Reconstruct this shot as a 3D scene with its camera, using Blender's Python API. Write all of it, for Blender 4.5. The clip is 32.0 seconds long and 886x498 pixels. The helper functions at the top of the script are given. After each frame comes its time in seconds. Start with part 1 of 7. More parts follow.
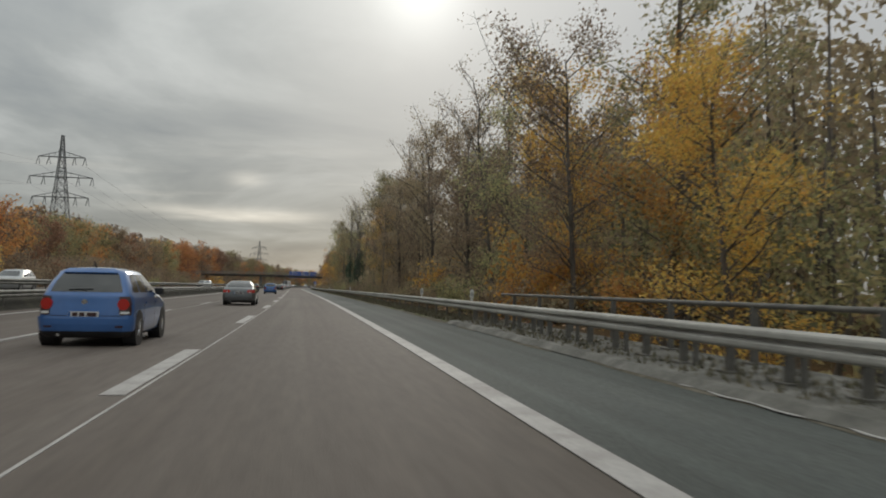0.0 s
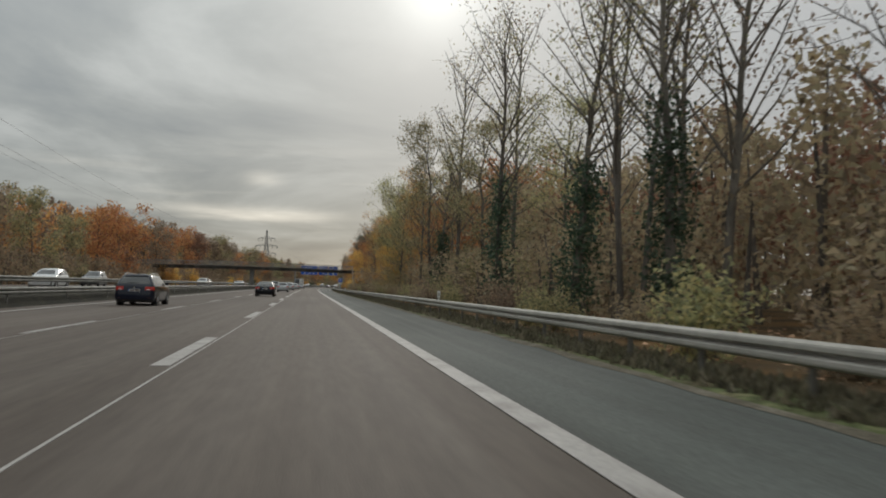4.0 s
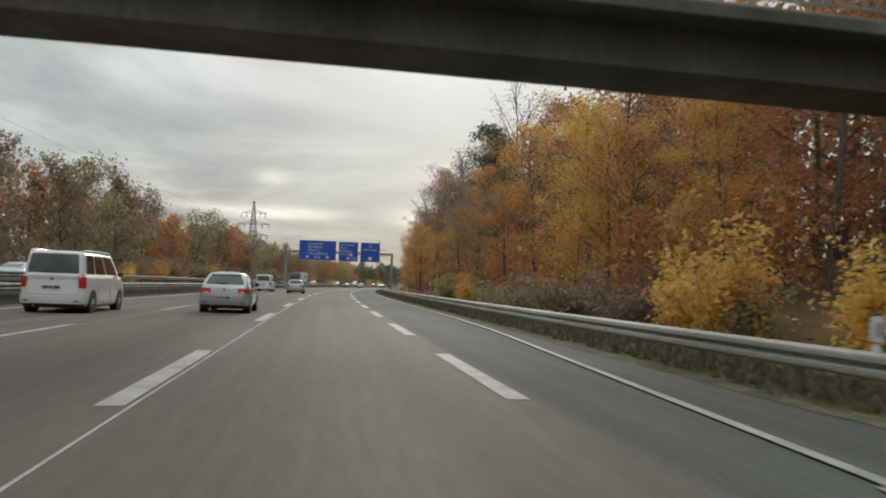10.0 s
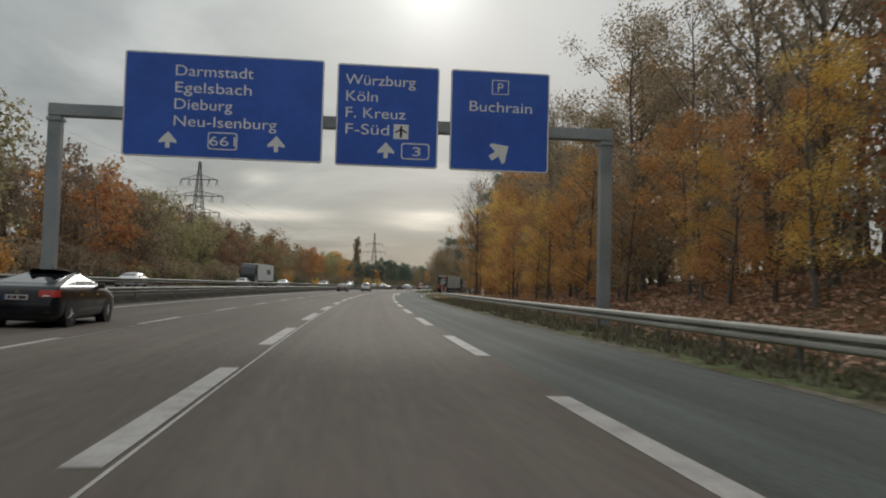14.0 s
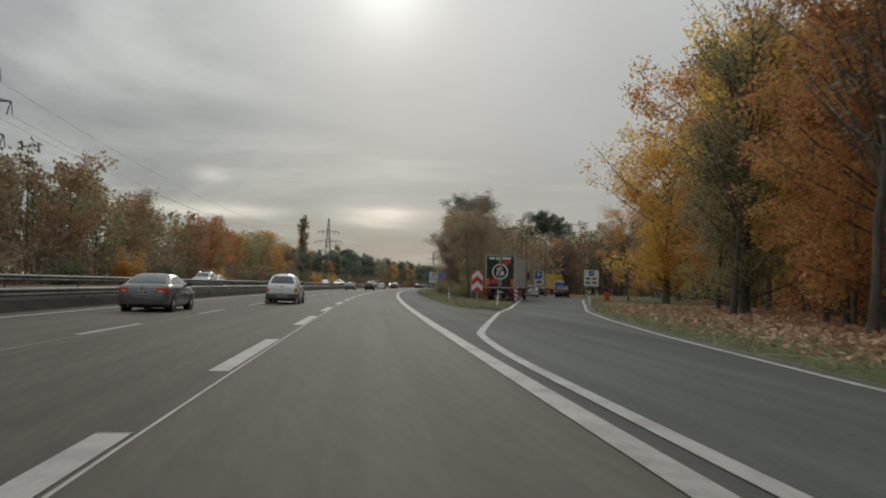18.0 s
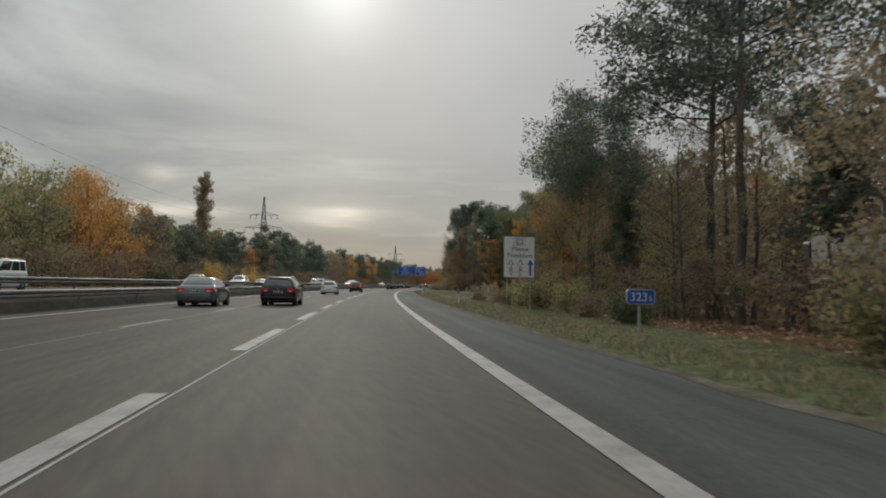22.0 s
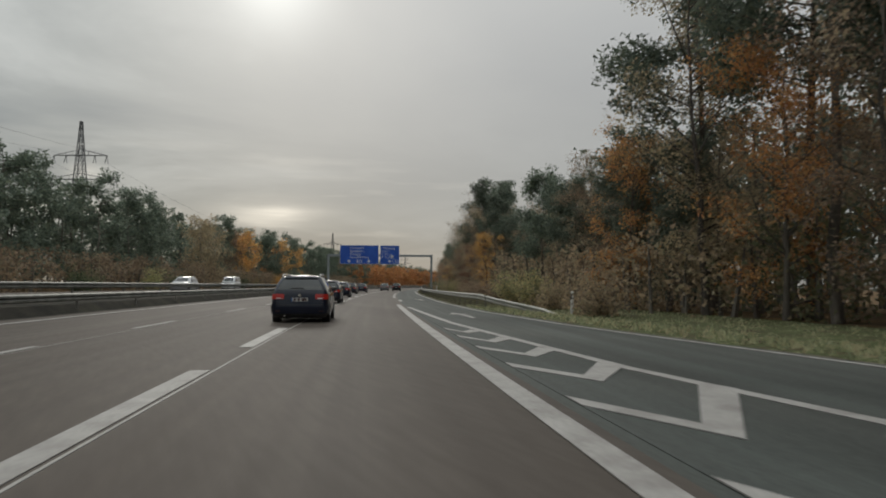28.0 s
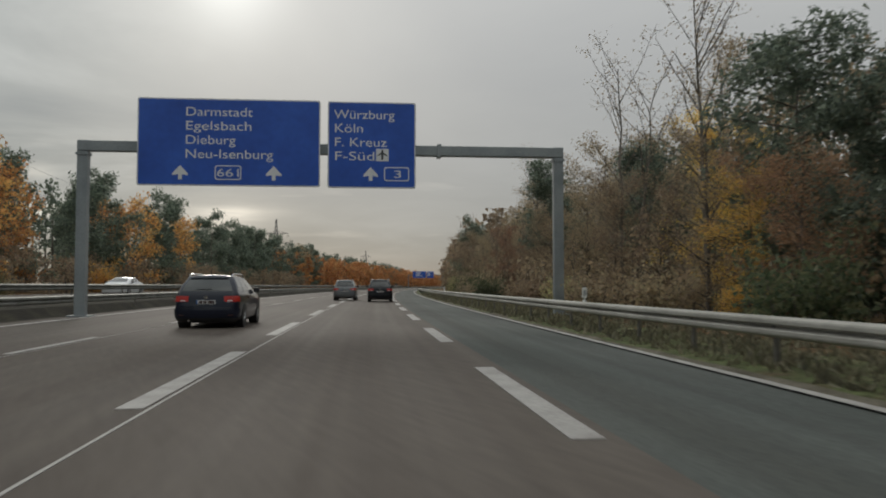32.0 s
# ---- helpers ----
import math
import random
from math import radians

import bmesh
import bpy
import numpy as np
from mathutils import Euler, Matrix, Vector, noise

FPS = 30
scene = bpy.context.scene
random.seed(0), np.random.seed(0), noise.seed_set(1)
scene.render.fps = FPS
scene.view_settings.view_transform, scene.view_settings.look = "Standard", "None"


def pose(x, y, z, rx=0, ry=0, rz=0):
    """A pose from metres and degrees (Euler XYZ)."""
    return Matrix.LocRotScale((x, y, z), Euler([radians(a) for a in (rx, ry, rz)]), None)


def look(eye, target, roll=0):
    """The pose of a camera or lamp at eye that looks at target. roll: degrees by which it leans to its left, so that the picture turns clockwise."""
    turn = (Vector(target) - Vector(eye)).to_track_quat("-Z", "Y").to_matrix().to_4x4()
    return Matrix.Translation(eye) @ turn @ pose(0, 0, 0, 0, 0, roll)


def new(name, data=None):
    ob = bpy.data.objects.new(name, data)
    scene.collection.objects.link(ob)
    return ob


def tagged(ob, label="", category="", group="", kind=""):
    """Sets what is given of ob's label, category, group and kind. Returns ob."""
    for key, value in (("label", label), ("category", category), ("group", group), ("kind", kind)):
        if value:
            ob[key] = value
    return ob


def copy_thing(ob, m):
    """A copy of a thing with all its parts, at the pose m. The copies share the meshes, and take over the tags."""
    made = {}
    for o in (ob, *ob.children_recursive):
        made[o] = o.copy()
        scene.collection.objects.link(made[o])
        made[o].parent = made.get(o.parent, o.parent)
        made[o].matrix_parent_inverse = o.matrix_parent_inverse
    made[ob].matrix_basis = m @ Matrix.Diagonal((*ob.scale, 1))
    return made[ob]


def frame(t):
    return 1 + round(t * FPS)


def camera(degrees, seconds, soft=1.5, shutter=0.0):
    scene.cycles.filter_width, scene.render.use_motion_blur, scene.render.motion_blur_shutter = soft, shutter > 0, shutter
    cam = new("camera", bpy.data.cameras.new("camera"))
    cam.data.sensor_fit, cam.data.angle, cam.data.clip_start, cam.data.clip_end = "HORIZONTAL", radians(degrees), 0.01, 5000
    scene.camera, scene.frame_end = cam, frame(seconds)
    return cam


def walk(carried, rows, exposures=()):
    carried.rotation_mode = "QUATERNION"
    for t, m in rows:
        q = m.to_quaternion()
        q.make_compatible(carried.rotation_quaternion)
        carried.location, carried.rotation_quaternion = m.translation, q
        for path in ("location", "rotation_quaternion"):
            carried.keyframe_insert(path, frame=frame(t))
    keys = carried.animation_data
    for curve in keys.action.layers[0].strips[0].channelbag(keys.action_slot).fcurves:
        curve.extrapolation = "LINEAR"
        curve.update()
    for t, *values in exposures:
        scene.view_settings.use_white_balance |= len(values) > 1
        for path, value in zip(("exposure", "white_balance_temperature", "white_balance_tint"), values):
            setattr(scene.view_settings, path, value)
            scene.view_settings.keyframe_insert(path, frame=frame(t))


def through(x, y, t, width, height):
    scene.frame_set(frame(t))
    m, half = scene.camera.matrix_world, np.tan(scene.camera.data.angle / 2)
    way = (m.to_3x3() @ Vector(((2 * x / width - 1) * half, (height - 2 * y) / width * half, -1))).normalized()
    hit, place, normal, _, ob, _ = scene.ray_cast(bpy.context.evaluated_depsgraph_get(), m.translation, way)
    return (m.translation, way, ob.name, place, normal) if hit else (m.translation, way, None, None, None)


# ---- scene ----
# The motorway is laid out by the arc s along the middle of its slow lane and the offset d to the right of it.
HEADING = [1.18, 0.75, 0.42, 0.22, 0.09, 0.02, 0.0, 0.0, 0.02, 0.11, 0.42, 0.86, 1.46, 2.3, 3.35, 4.5, 5.6, 6.6, 7.48,
           8.34, 9.18, 10.0, 10.82, 11.64, 12.44, 13.22, 13.97, 14.7, 15.4, 16.18, 16.98, 17.75, 18.46]
SPEED = 28.0
ROAD_START, ROAD_END = -420, 1900


def heading(s):
    """Degrees by which the road has turned to the right at s."""
    far = [HEADING[-1] + 0.73 * min(i, 17) - 0.011 * max(0, i - 6) ** 2 * (i < 18) - 1.3 * (i >= 18) for i in range(1, 30)]
    return float(np.interp(s / SPEED, range(len(HEADING) + len(far)), HEADING + far))


STATIONS = np.arange(ROAD_START, ROAD_END + 1.0)
_turn = np.radians([heading(s) for s in STATIONS])
_x, _y = np.cumsum(np.sin(_turn)), np.cumsum(np.cos(_turn))
_x, _y = _x - _x[-ROAD_START], _y - _y[-ROAD_START]


def at(s, d=0.0, z=0.0):
    a = math.radians(heading(s))
    x, y = float(np.interp(s, STATIONS, _x)), float(np.interp(s, STATIONS, _y))
    return Vector((x + d * math.cos(a), y - d * math.sin(a), z))


def stand(s, d, z=0.0, turn=0.0, tilt=0.0):
    """The pose of a thing at (s, d) whose +y looks along the road; turn: degrees to the left."""
    return Matrix.Translation(at(s, d, z)) @ pose(0, 0, 0, tilt, 0, turn - heading(s))


cam = camera(59.2, 32.0, soft=1.9, shutter=0.12)
# seconds, offset in the lane, pan to the right of the road, pitch, roll
RIDE = [(0, -0.14, 9.75, 2.9, -1.1), (1, -0.1, 9.75, 2.9, -1.1), (2, -0.08, 9.75, 2.9, -1.2), (3, -0.08, 9.75, 2.9, -1.3),
        (4, -0.11, 9.75, 2.9, -1.5), (5, -0.12, 9.7, 2.87, -1.8), (6, -0.14, 9.65, 2.85, -2.0), (7, -0.15, 9.5, 2.82, -2.1),
        (8, -0.13, 9.4, 2.82, -2.2), (9, -0.17, 9.35, 2.82, -2.2), (10, -0.22, 8.95, 2.82, -2.0), (11, -0.24, 8.55, 2.82, -2.0),
        (12, -0.23, 8.15, 2.82, -1.9), (13, -0.29, 7.5, 2.82, -1.7), (14, -0.38, 6.9, 2.82, -1.5), (15, -0.4, 6.5, 2.8, -1.45),
        (16, -0.42, 6.2, 2.75, -1.4), (17, -0.39, 6.0, 2.7, -1.35), (18, -0.16, 6.0, 2.7, -1.3), (19, 0.0, 6.0, 2.7, -1.25),
        (20, 0.07, 6.0, 2.7, -1.2), (21, 0.07, 6.0, 2.7, -1.0), (22, 0.01, 6.0, 2.7, -1.0), (23, 0.0, 6.0, 2.7, -1.0),
        (24, 0.0, 6.0, 2.7, -0.9), (25, 0.0, 6.0, 2.7, -0.8), (26, 0.04, 6.0, 2.7, -0.65), (27, 0.07, 5.97, 2.7, -0.5),
        (28, 0.1, 5.97, 2.7, -0.3), (29, 0.1, 5.97, 2.7, -0.2), (30, 0.1, 5.97, 2.7, -0.1), (31, 0.1, 5.97, 2.7, 0.0),
        (32, 0.1, 5.97, 2.7, 0.0)]
EYE = 1.2
walk(cam, [(t, Matrix.Translation(at(SPEED * t, off, EYE)) @ pose(0, 0, 0, 90 + up, lean, -heading(SPEED * t) - pan))
           for t, off, pan, up, lean in RIDE],
     exposures=((0, 0.0), (9, 0.0), (10, 0.42), (11, 0.1), (12, 0.0), (14, 0.0), (19, -0.1), (32, -0.1)))

# ---- light: an overcast November sky with the sun low behind thin cloud, ahead of the road ----
SUN_AZIMUTH, SUN_HEIGHT = 9.0, 21.3
world = bpy.data.worlds.new("overcast_sky")
scene.world = world
world.use_nodes = True
W = world.node_tree
W.nodes.clear()


def wnode(kind, **sets):
    n = W.nodes.new(kind)
    for k, v in sets.items():
        if k == "op":
            n.operation = v
        else:
            n.inputs[int(k[1:])].default_value = v
    return n


def wl(a, b):
    W.links.new(a, b)


sky = W.nodes.new("ShaderNodeTexSky")
sky.sky_type, sky.sun_disc = "NISHITA", False
sky.sun_elevation, sky.sun_rotation = radians(SUN_HEIGHT), radians(SUN_AZIMUTH)
way = W.nodes.new("ShaderNodeTexCoord")
split = W.nodes.new("ShaderNodeSeparateXYZ")
wl(way.outputs["Generated"], split.inputs[0])
up = wnode("ShaderNodeMath", op="MAXIMUM", i1=0.0)
wl(split.outputs[2], up.inputs[0])
low = wnode("ShaderNodeMath", op="ADD", i1=0.16)
wl(up.outputs[0], low.inputs[0])
flat = W.nodes.new("ShaderNodeCombineXYZ")
for axis in (0, 1):
    over = wnode("ShaderNodeMath", op="DIVIDE")
    wl(split.outputs[axis], over.inputs[0])
    wl(low.outputs[0], over.inputs[1])
    wl(over.outputs[0], flat.inputs[axis])
big = W.nodes.new("ShaderNodeTexNoise")
big.inputs["Scale"].default_value, big.inputs["Detail"].default_value = 0.85, 7.0
big.inputs["Roughness"].default_value, big.inputs["Distortion"].default_value = 0.55, 0.4
wl(flat.outputs[0], big.inputs["Vector"])
cloud = W.nodes.new("ShaderNodeValToRGB")
e = cloud.color_ramp.elements
e[0].position, e[0].color = 0.30, (0.245, 0.272, 0.288, 1)
e[1].position, e[1].color = 0.70, (0.68, 0.70, 0.675, 1)
mid = cloud.color_ramp.elements.new(0.5)
mid.color = (0.40, 0.422, 0.413, 1)
wl(big.outputs["Fac"], cloud.inputs[0])
# overcast skies are brighter overhead
even = W.nodes.new("ShaderNodeVectorMath")
even.operation = "DOT_PRODUCT"
even.inputs[1].default_value = (math.sin(radians(34)) * math.cos(radians(20)), math.cos(radians(34)) * math.cos(radians(20)), math.sin(radians(20)))
wl(way.outputs["Generated"], even.inputs[0])
sheet = W.nodes.new("ShaderNodeMapRange")
sheet.interpolation_type = "SMOOTHSTEP"
for i, v in ((1, 0.78), (2, 0.985), (3, 0.0), (4, 0.8)):
    sheet.inputs[i].default_value = v
wl(even.outputs["Value"], sheet.inputs[0])
veil = W.nodes.new("ShaderNodeMix")
veil.data_type = "RGBA"
wl(sheet.outputs[0], veil.inputs["Factor"])
wl(cloud.outputs[0], veil.inputs[6])
veil.inputs[7].default_value = (0.50, 0.503, 0.492, 1)
rise = wnode("ShaderNodeMath", op="MULTIPLY_ADD", i1=1.8, i2=0.55)
wl(up.outputs[0], rise.inputs[0])
grad = W.nodes.new("ShaderNodeVectorMath")
grad.operation = "SCALE"
wl(veil.outputs[2], grad.inputs[0])
wl(rise.outputs[0], grad.inputs["Scale"])
# thin bright rifts low over the horizon
thin = W.nodes.new("ShaderNodeMapping")
thin.inputs["Scale"].default_value = (3.0, 3.0, 26.0)
wl(way.outputs["Generated"], thin.inputs[0])
rift = W.nodes.new("ShaderNodeTexNoise")
rift.inputs["Scale"].default_value, rift.inputs["Detail"].default_value = 1.3, 5.0
wl(thin.outputs[0], rift.inputs["Vector"])
rift_on = W.nodes.new("ShaderNodeMapRange")
rift_on.inputs[1].default_value, rift_on.inputs[2].default_value, rift_on.inputs[3].default_value, rift_on.inputs[4].default_value = 0.55, 0.75, 0.0, 0.30
wl(rift.outputs["Fac"], rift_on.inputs[0])
band = W.nodes.new("ShaderNodeValToRGB")
be = band.color_ramp.elements
be[0].position, be[0].color = 0.03, (0, 0, 0, 1)
be[1].position, be[1].color = 0.20, (0, 0, 0, 1)
be.new(0.075).color = (1, 1, 1, 1)
wl(up.outputs[0], band.inputs[0])
rift_in = wnode("ShaderNodeMath", op="MULTIPLY")
wl(rift_on.outputs[0], rift_in.inputs[0])
wl(band.outputs[0], rift_in.inputs[1])
# the larger gaps in the cloud: bearing and height in degrees, half widths, gain
bearing = wnode("ShaderNodeMath", op="ARCTAN2")
wl(split.outputs[0], bearing.inputs[0])
wl(split.outputs[1], bearing.inputs[1])
height = wnode("ShaderNodeMath", op="ARCSINE")
wl(split.outputs[2], height.inputs[0])
gaps = rift_in
for az, el, wa, we, gain in ((8.9, 5.2, 3.2, 0.8, 0.62), (-2.3, 5.0, 3.4, 0.45, 0.5), (-3.4, 7.5, 1.2, 0.5, 0.22), (-8.5, 5.2, 3.0, 0.4, 0.2)):
    falls = []
    for socket, mid_, wide in ((bearing, az, wa), (height, el, we)):
        off = wnode("ShaderNodeMath", op="SUBTRACT", i1=radians(mid_))
        wl(socket.outputs[0], off.inputs[0])
        share = wnode("ShaderNodeMath", op="DIVIDE", i1=radians(wide))
        wl(off.outputs[0], share.inputs[0])
        square = wnode("ShaderNodeMath", op="MULTIPLY")
        wl(share.outputs[0], square.inputs[0])
        wl(share.outputs[0], square.inputs[1])
        falls.append(square)
    both_ = wnode("ShaderNodeMath", op="ADD")
    wl(falls[0].outputs[0], both_.inputs[0])
    wl(falls[1].outputs[0], both_.inputs[1])
    frayed = wnode("ShaderNodeMath", op="MULTIPLY_ADD", i1=-4.5, i2=2.2)
    wl(rift.outputs["Fac"], frayed.inputs[0])
    edge_ = wnode("ShaderNodeMath", op="ADD")
    wl(both_.outputs[0], edge_.inputs[0])
    wl(frayed.outputs[0], edge_.inputs[1])
    less = wnode("ShaderNodeMath", op="MULTIPLY", i1=-1.0)
    wl(edge_.outputs[0], less.inputs[0])
    fall = wnode("ShaderNodeMath", op="EXPONENT")
    wl(less.outputs[0], fall.inputs[0])
    capped = wnode("ShaderNodeMath", op="MINIMUM", i1=1.6)
    wl(fall.outputs[0], capped.inputs[0])
    more = wnode("ShaderNodeMath", op="MULTIPLY_ADD", i1=gain)
    wl(capped.outputs[0], more.inputs[0])
    wl(gaps.outputs[0], more.inputs[2])
    gaps = more
warm = W.nodes.new("ShaderNodeVectorMath")
warm.operation = "SCALE"
warm.inputs[0].default_value = (1.0, 0.9, 0.74)
wl(gaps.outputs[0], warm.inputs["Scale"])
grad_sum = W.nodes.new("ShaderNodeVectorMath")
grad_sum.operation = "ADD"
wl(grad.outputs[0], grad_sum.inputs[0])
wl(warm.outputs[0], grad_sum.inputs[1])
# the bright patch where the sun stands behind the cloud
sa, sh = radians(SUN_AZIMUTH), radians(SUN_HEIGHT)
toward = W.nodes.new("ShaderNodeVectorMath")
toward.operation = "DOT_PRODUCT"
toward.inputs[1].default_value = (math.sin(sa) * math.cos(sh), math.cos(sa) * math.cos(sh), math.sin(sh))
wl(way.outputs["Generated"], toward.inputs[0])
pos = wnode("ShaderNodeMath", op="MAXIMUM", i1=0.0)
wl(toward.outputs["Value"], pos.inputs[0])
glows = []
for power, gain in ((600.0, 0.42), (40.0, 0.14)):
    p = wnode("ShaderNodeMath", op="POWER", i1=power)
    wl(pos.outputs[0], p.inputs[0])
    g = wnode("ShaderNodeMath", op="MULTIPLY", i1=gain)
    wl(p.outputs[0], g.inputs[0])
    glows.append(g)
glow = wnode("ShaderNodeMath", op="ADD")
wl(glows[0].outputs[0], glow.inputs[0])
wl(glows[1].outputs[0], glow.inputs[1])
tint = W.nodes.new("ShaderNodeVectorMath")
tint.operation = "SCALE"
tint.inputs[0].default_value = (0.985, 1.0, 0.95)
wl(glow.outputs[0], tint.inputs["Scale"])
total = W.nodes.new("ShaderNodeVectorMath")
total.operation = "ADD"
wl(grad_sum.outputs[0], total.inputs[0])
wl(tint.outputs[0], total.inputs[1])
lit = W.nodes.new("ShaderNodeBackground")
wl(total.outputs[0], lit.inputs[0])
lit.inputs[1].default_value = 1.0
clear = W.nodes.new("ShaderNodeBackground")
wl(sky.outputs[0], clear.inputs[0])
clear.inputs[1].default_value = 0.05
both = W.nodes.new("ShaderNodeMixShader")
both.inputs[0].default_value = 0.9
wl(clear.outputs[0], both.inputs[1])
wl(lit.outputs[0], both.inputs[2])
out = W.nodes.new("ShaderNodeOutputWorld")
wl(both.outputs[0], out.inputs[0])

sun = new("sun", bpy.data.lights.new("sun", "SUN"))
sun.data.energy, sun.data.angle, sun.data.color = 0.6, radians(14), (1.0, 0.95, 0.86)
sun.matrix_world = look((0, 0, 60), (-math.sin(sa) * 100, -math.cos(sa) * 100, 60 - 100 * math.tan(sh)))

# ---- materials ----
def material(name, rough=0.6, metal=0.0, stops=((0.3, (0.3, 0.3, 0.3)), (0.7, (0.4, 0.4, 0.4))), scale=2.0, detail=6.0, fine=None, bump=0.0,
             bump_scale=40.0, spread=0.0, coat=0.0, stretch=(1, 1, 1), spec=0.5, through=0.0, world_space=False, island=False):
    """A surface whose colour runs over the stops by noise at one scale, mottled at a finer one, with a bump of its own."""
    m = bpy.data.materials.new(name)
    m.use_nodes = True
    T = m.node_tree
    b = T.nodes["Principled BSDF"]
    b.inputs["Roughness"].default_value, b.inputs["Metallic"].default_value = rough, metal
    b.inputs["Specular IOR Level"].default_value = spec
    b.inputs["Coat Weight"].default_value = coat
    b.inputs["Coat Roughness"].default_value = 0.06
    co = T.nodes.new("ShaderNodeTexCoord")
    mp = T.nodes.new("ShaderNodeMapping")
    mp.inputs["Scale"].default_value = stretch
    if world_space:
        geo = T.nodes.new("ShaderNodeNewGeometry")
        T.links.new(geo.outputs["Position"], mp.inputs[0])
    else:
        T.links.new(co.outputs["Object"], mp.inputs[0])
    nz = T.nodes.new("ShaderNodeTexNoise")
    nz.inputs["Scale"].default_value, nz.inputs["Detail"].default_value = scale, detail
    T.links.new(mp.outputs[0], nz.inputs["Vector"])
    ramp = T.nodes.new("ShaderNodeValToRGB")
    el = ramp.color_ramp.elements
    el[0].position, el[0].color = stops[0][0], (*stops[0][1], 1)
    el[1].position, el[1].color = stops[-1][0], (*stops[-1][1], 1)
    for at_, c in stops[1:-1]:
        el.new(at_).color = (*c, 1)
    colour = ramp.outputs[0]
    if island:
        geo = T.nodes.new("ShaderNodeNewGeometry")
        T.links.new(geo.outputs["Random Per Island"], ramp.inputs[0])
    else:
        T.links.new(nz.outputs["Fac"], ramp.inputs[0])
    if fine:
        n2 = T.nodes.new("ShaderNodeTexNoise")
        n2.inputs["Scale"].default_value, n2.inputs["Detail"].default_value = fine[0], 4.0
        T.links.new(mp.outputs[0], n2.inputs["Vector"])
        r2 = T.nodes.new("ShaderNodeMapRange")
        r2.inputs[1].default_value, r2.inputs[2].default_value = 0.25, 0.75
        r2.inputs[3].default_value, r2.inputs[4].default_value = 1.0 - fine[1], 1.0 + fine[1]
        T.links.new(n2.outputs["Fac"], r2.inputs[0])
        mul = T.nodes.new("ShaderNodeVectorMath")
        mul.operation = "SCALE"
        T.links.new(colour, mul.inputs[0])
        T.links.new(r2.outputs[0], mul.inputs["Scale"])
        colour = mul.outputs[0]
    if spread:
        info = T.nodes.new("ShaderNodeObjectInfo")
        hsv = T.nodes.new("ShaderNodeHueSaturation")
        for socket, width, base in (("Value", spread, 1.0), ("Hue", spread * 0.07, 0.5)):
            r3 = T.nodes.new("ShaderNodeMapRange")
            r3.inputs[3].default_value, r3.inputs[4].default_value = base - width, base + width
            T.links.new(info.outputs["Random"], r3.inputs[0])
            T.links.new(r3.outputs[0], hsv.inputs[socket])
        T.links.new(colour, hsv.inputs["Color"])
        colour = hsv.outputs[0]
    T.links.new(colour, b.inputs["Base Color"])
    if bump:
        n3 = T.nodes.new("ShaderNodeTexNoise")
        n3.inputs["Scale"].default_value, n3.inputs["Detail"].default_value = bump_scale, 5.0
        T.links.new(mp.outputs[0], n3.inputs["Vector"])
        bp = T.nodes.new("ShaderNodeBump")
        bp.inputs["Strength"].default_value, bp.inputs["Distance"].default_value = bump, 0.02
        T.links.new(n3.outputs["Fac"], bp.inputs["Height"])
        T.links.new(bp.outputs[0], b.inputs["Normal"])
    if through:
        tr = T.nodes.new("ShaderNodeBsdfTranslucent")
        T.links.new(colour, tr.inputs[0])
        mix = T.nodes.new("ShaderNodeMixShader")
        mix.inputs[0].default_value = through
        T.links.new(b.outputs[0], mix.inputs[1])
        T.links.new(tr.outputs[0], mix.inputs[2])
        T.links.new(mix.outputs[0], T.nodes["Material Output"].inputs[0])
    return m


def lamp_material(name, colour, strength):
    m = material(name, 0.25, stops=((0.3, colour), (0.7, colour)), scale=3)
    b = m.node_tree.nodes["Principled BSDF"]
    b.inputs["Emission Color"].default_value = (*colour, 1)
    b.inputs["Emission Strength"].default_value = strength
    return m


CONCRETE_ROAD = material("concrete_road", 0.72, stops=((0.3, (0.101, 0.086, 0.073)), (0.5, (0.124, 0.106, 0.091)), (0.7, (0.149, 0.128, 0.111))), scale=0.22,
                         fine=(9.0, 0.13), bump=0.12, bump_scale=70, stretch=(1.0, 0.12, 1), spec=0.1)


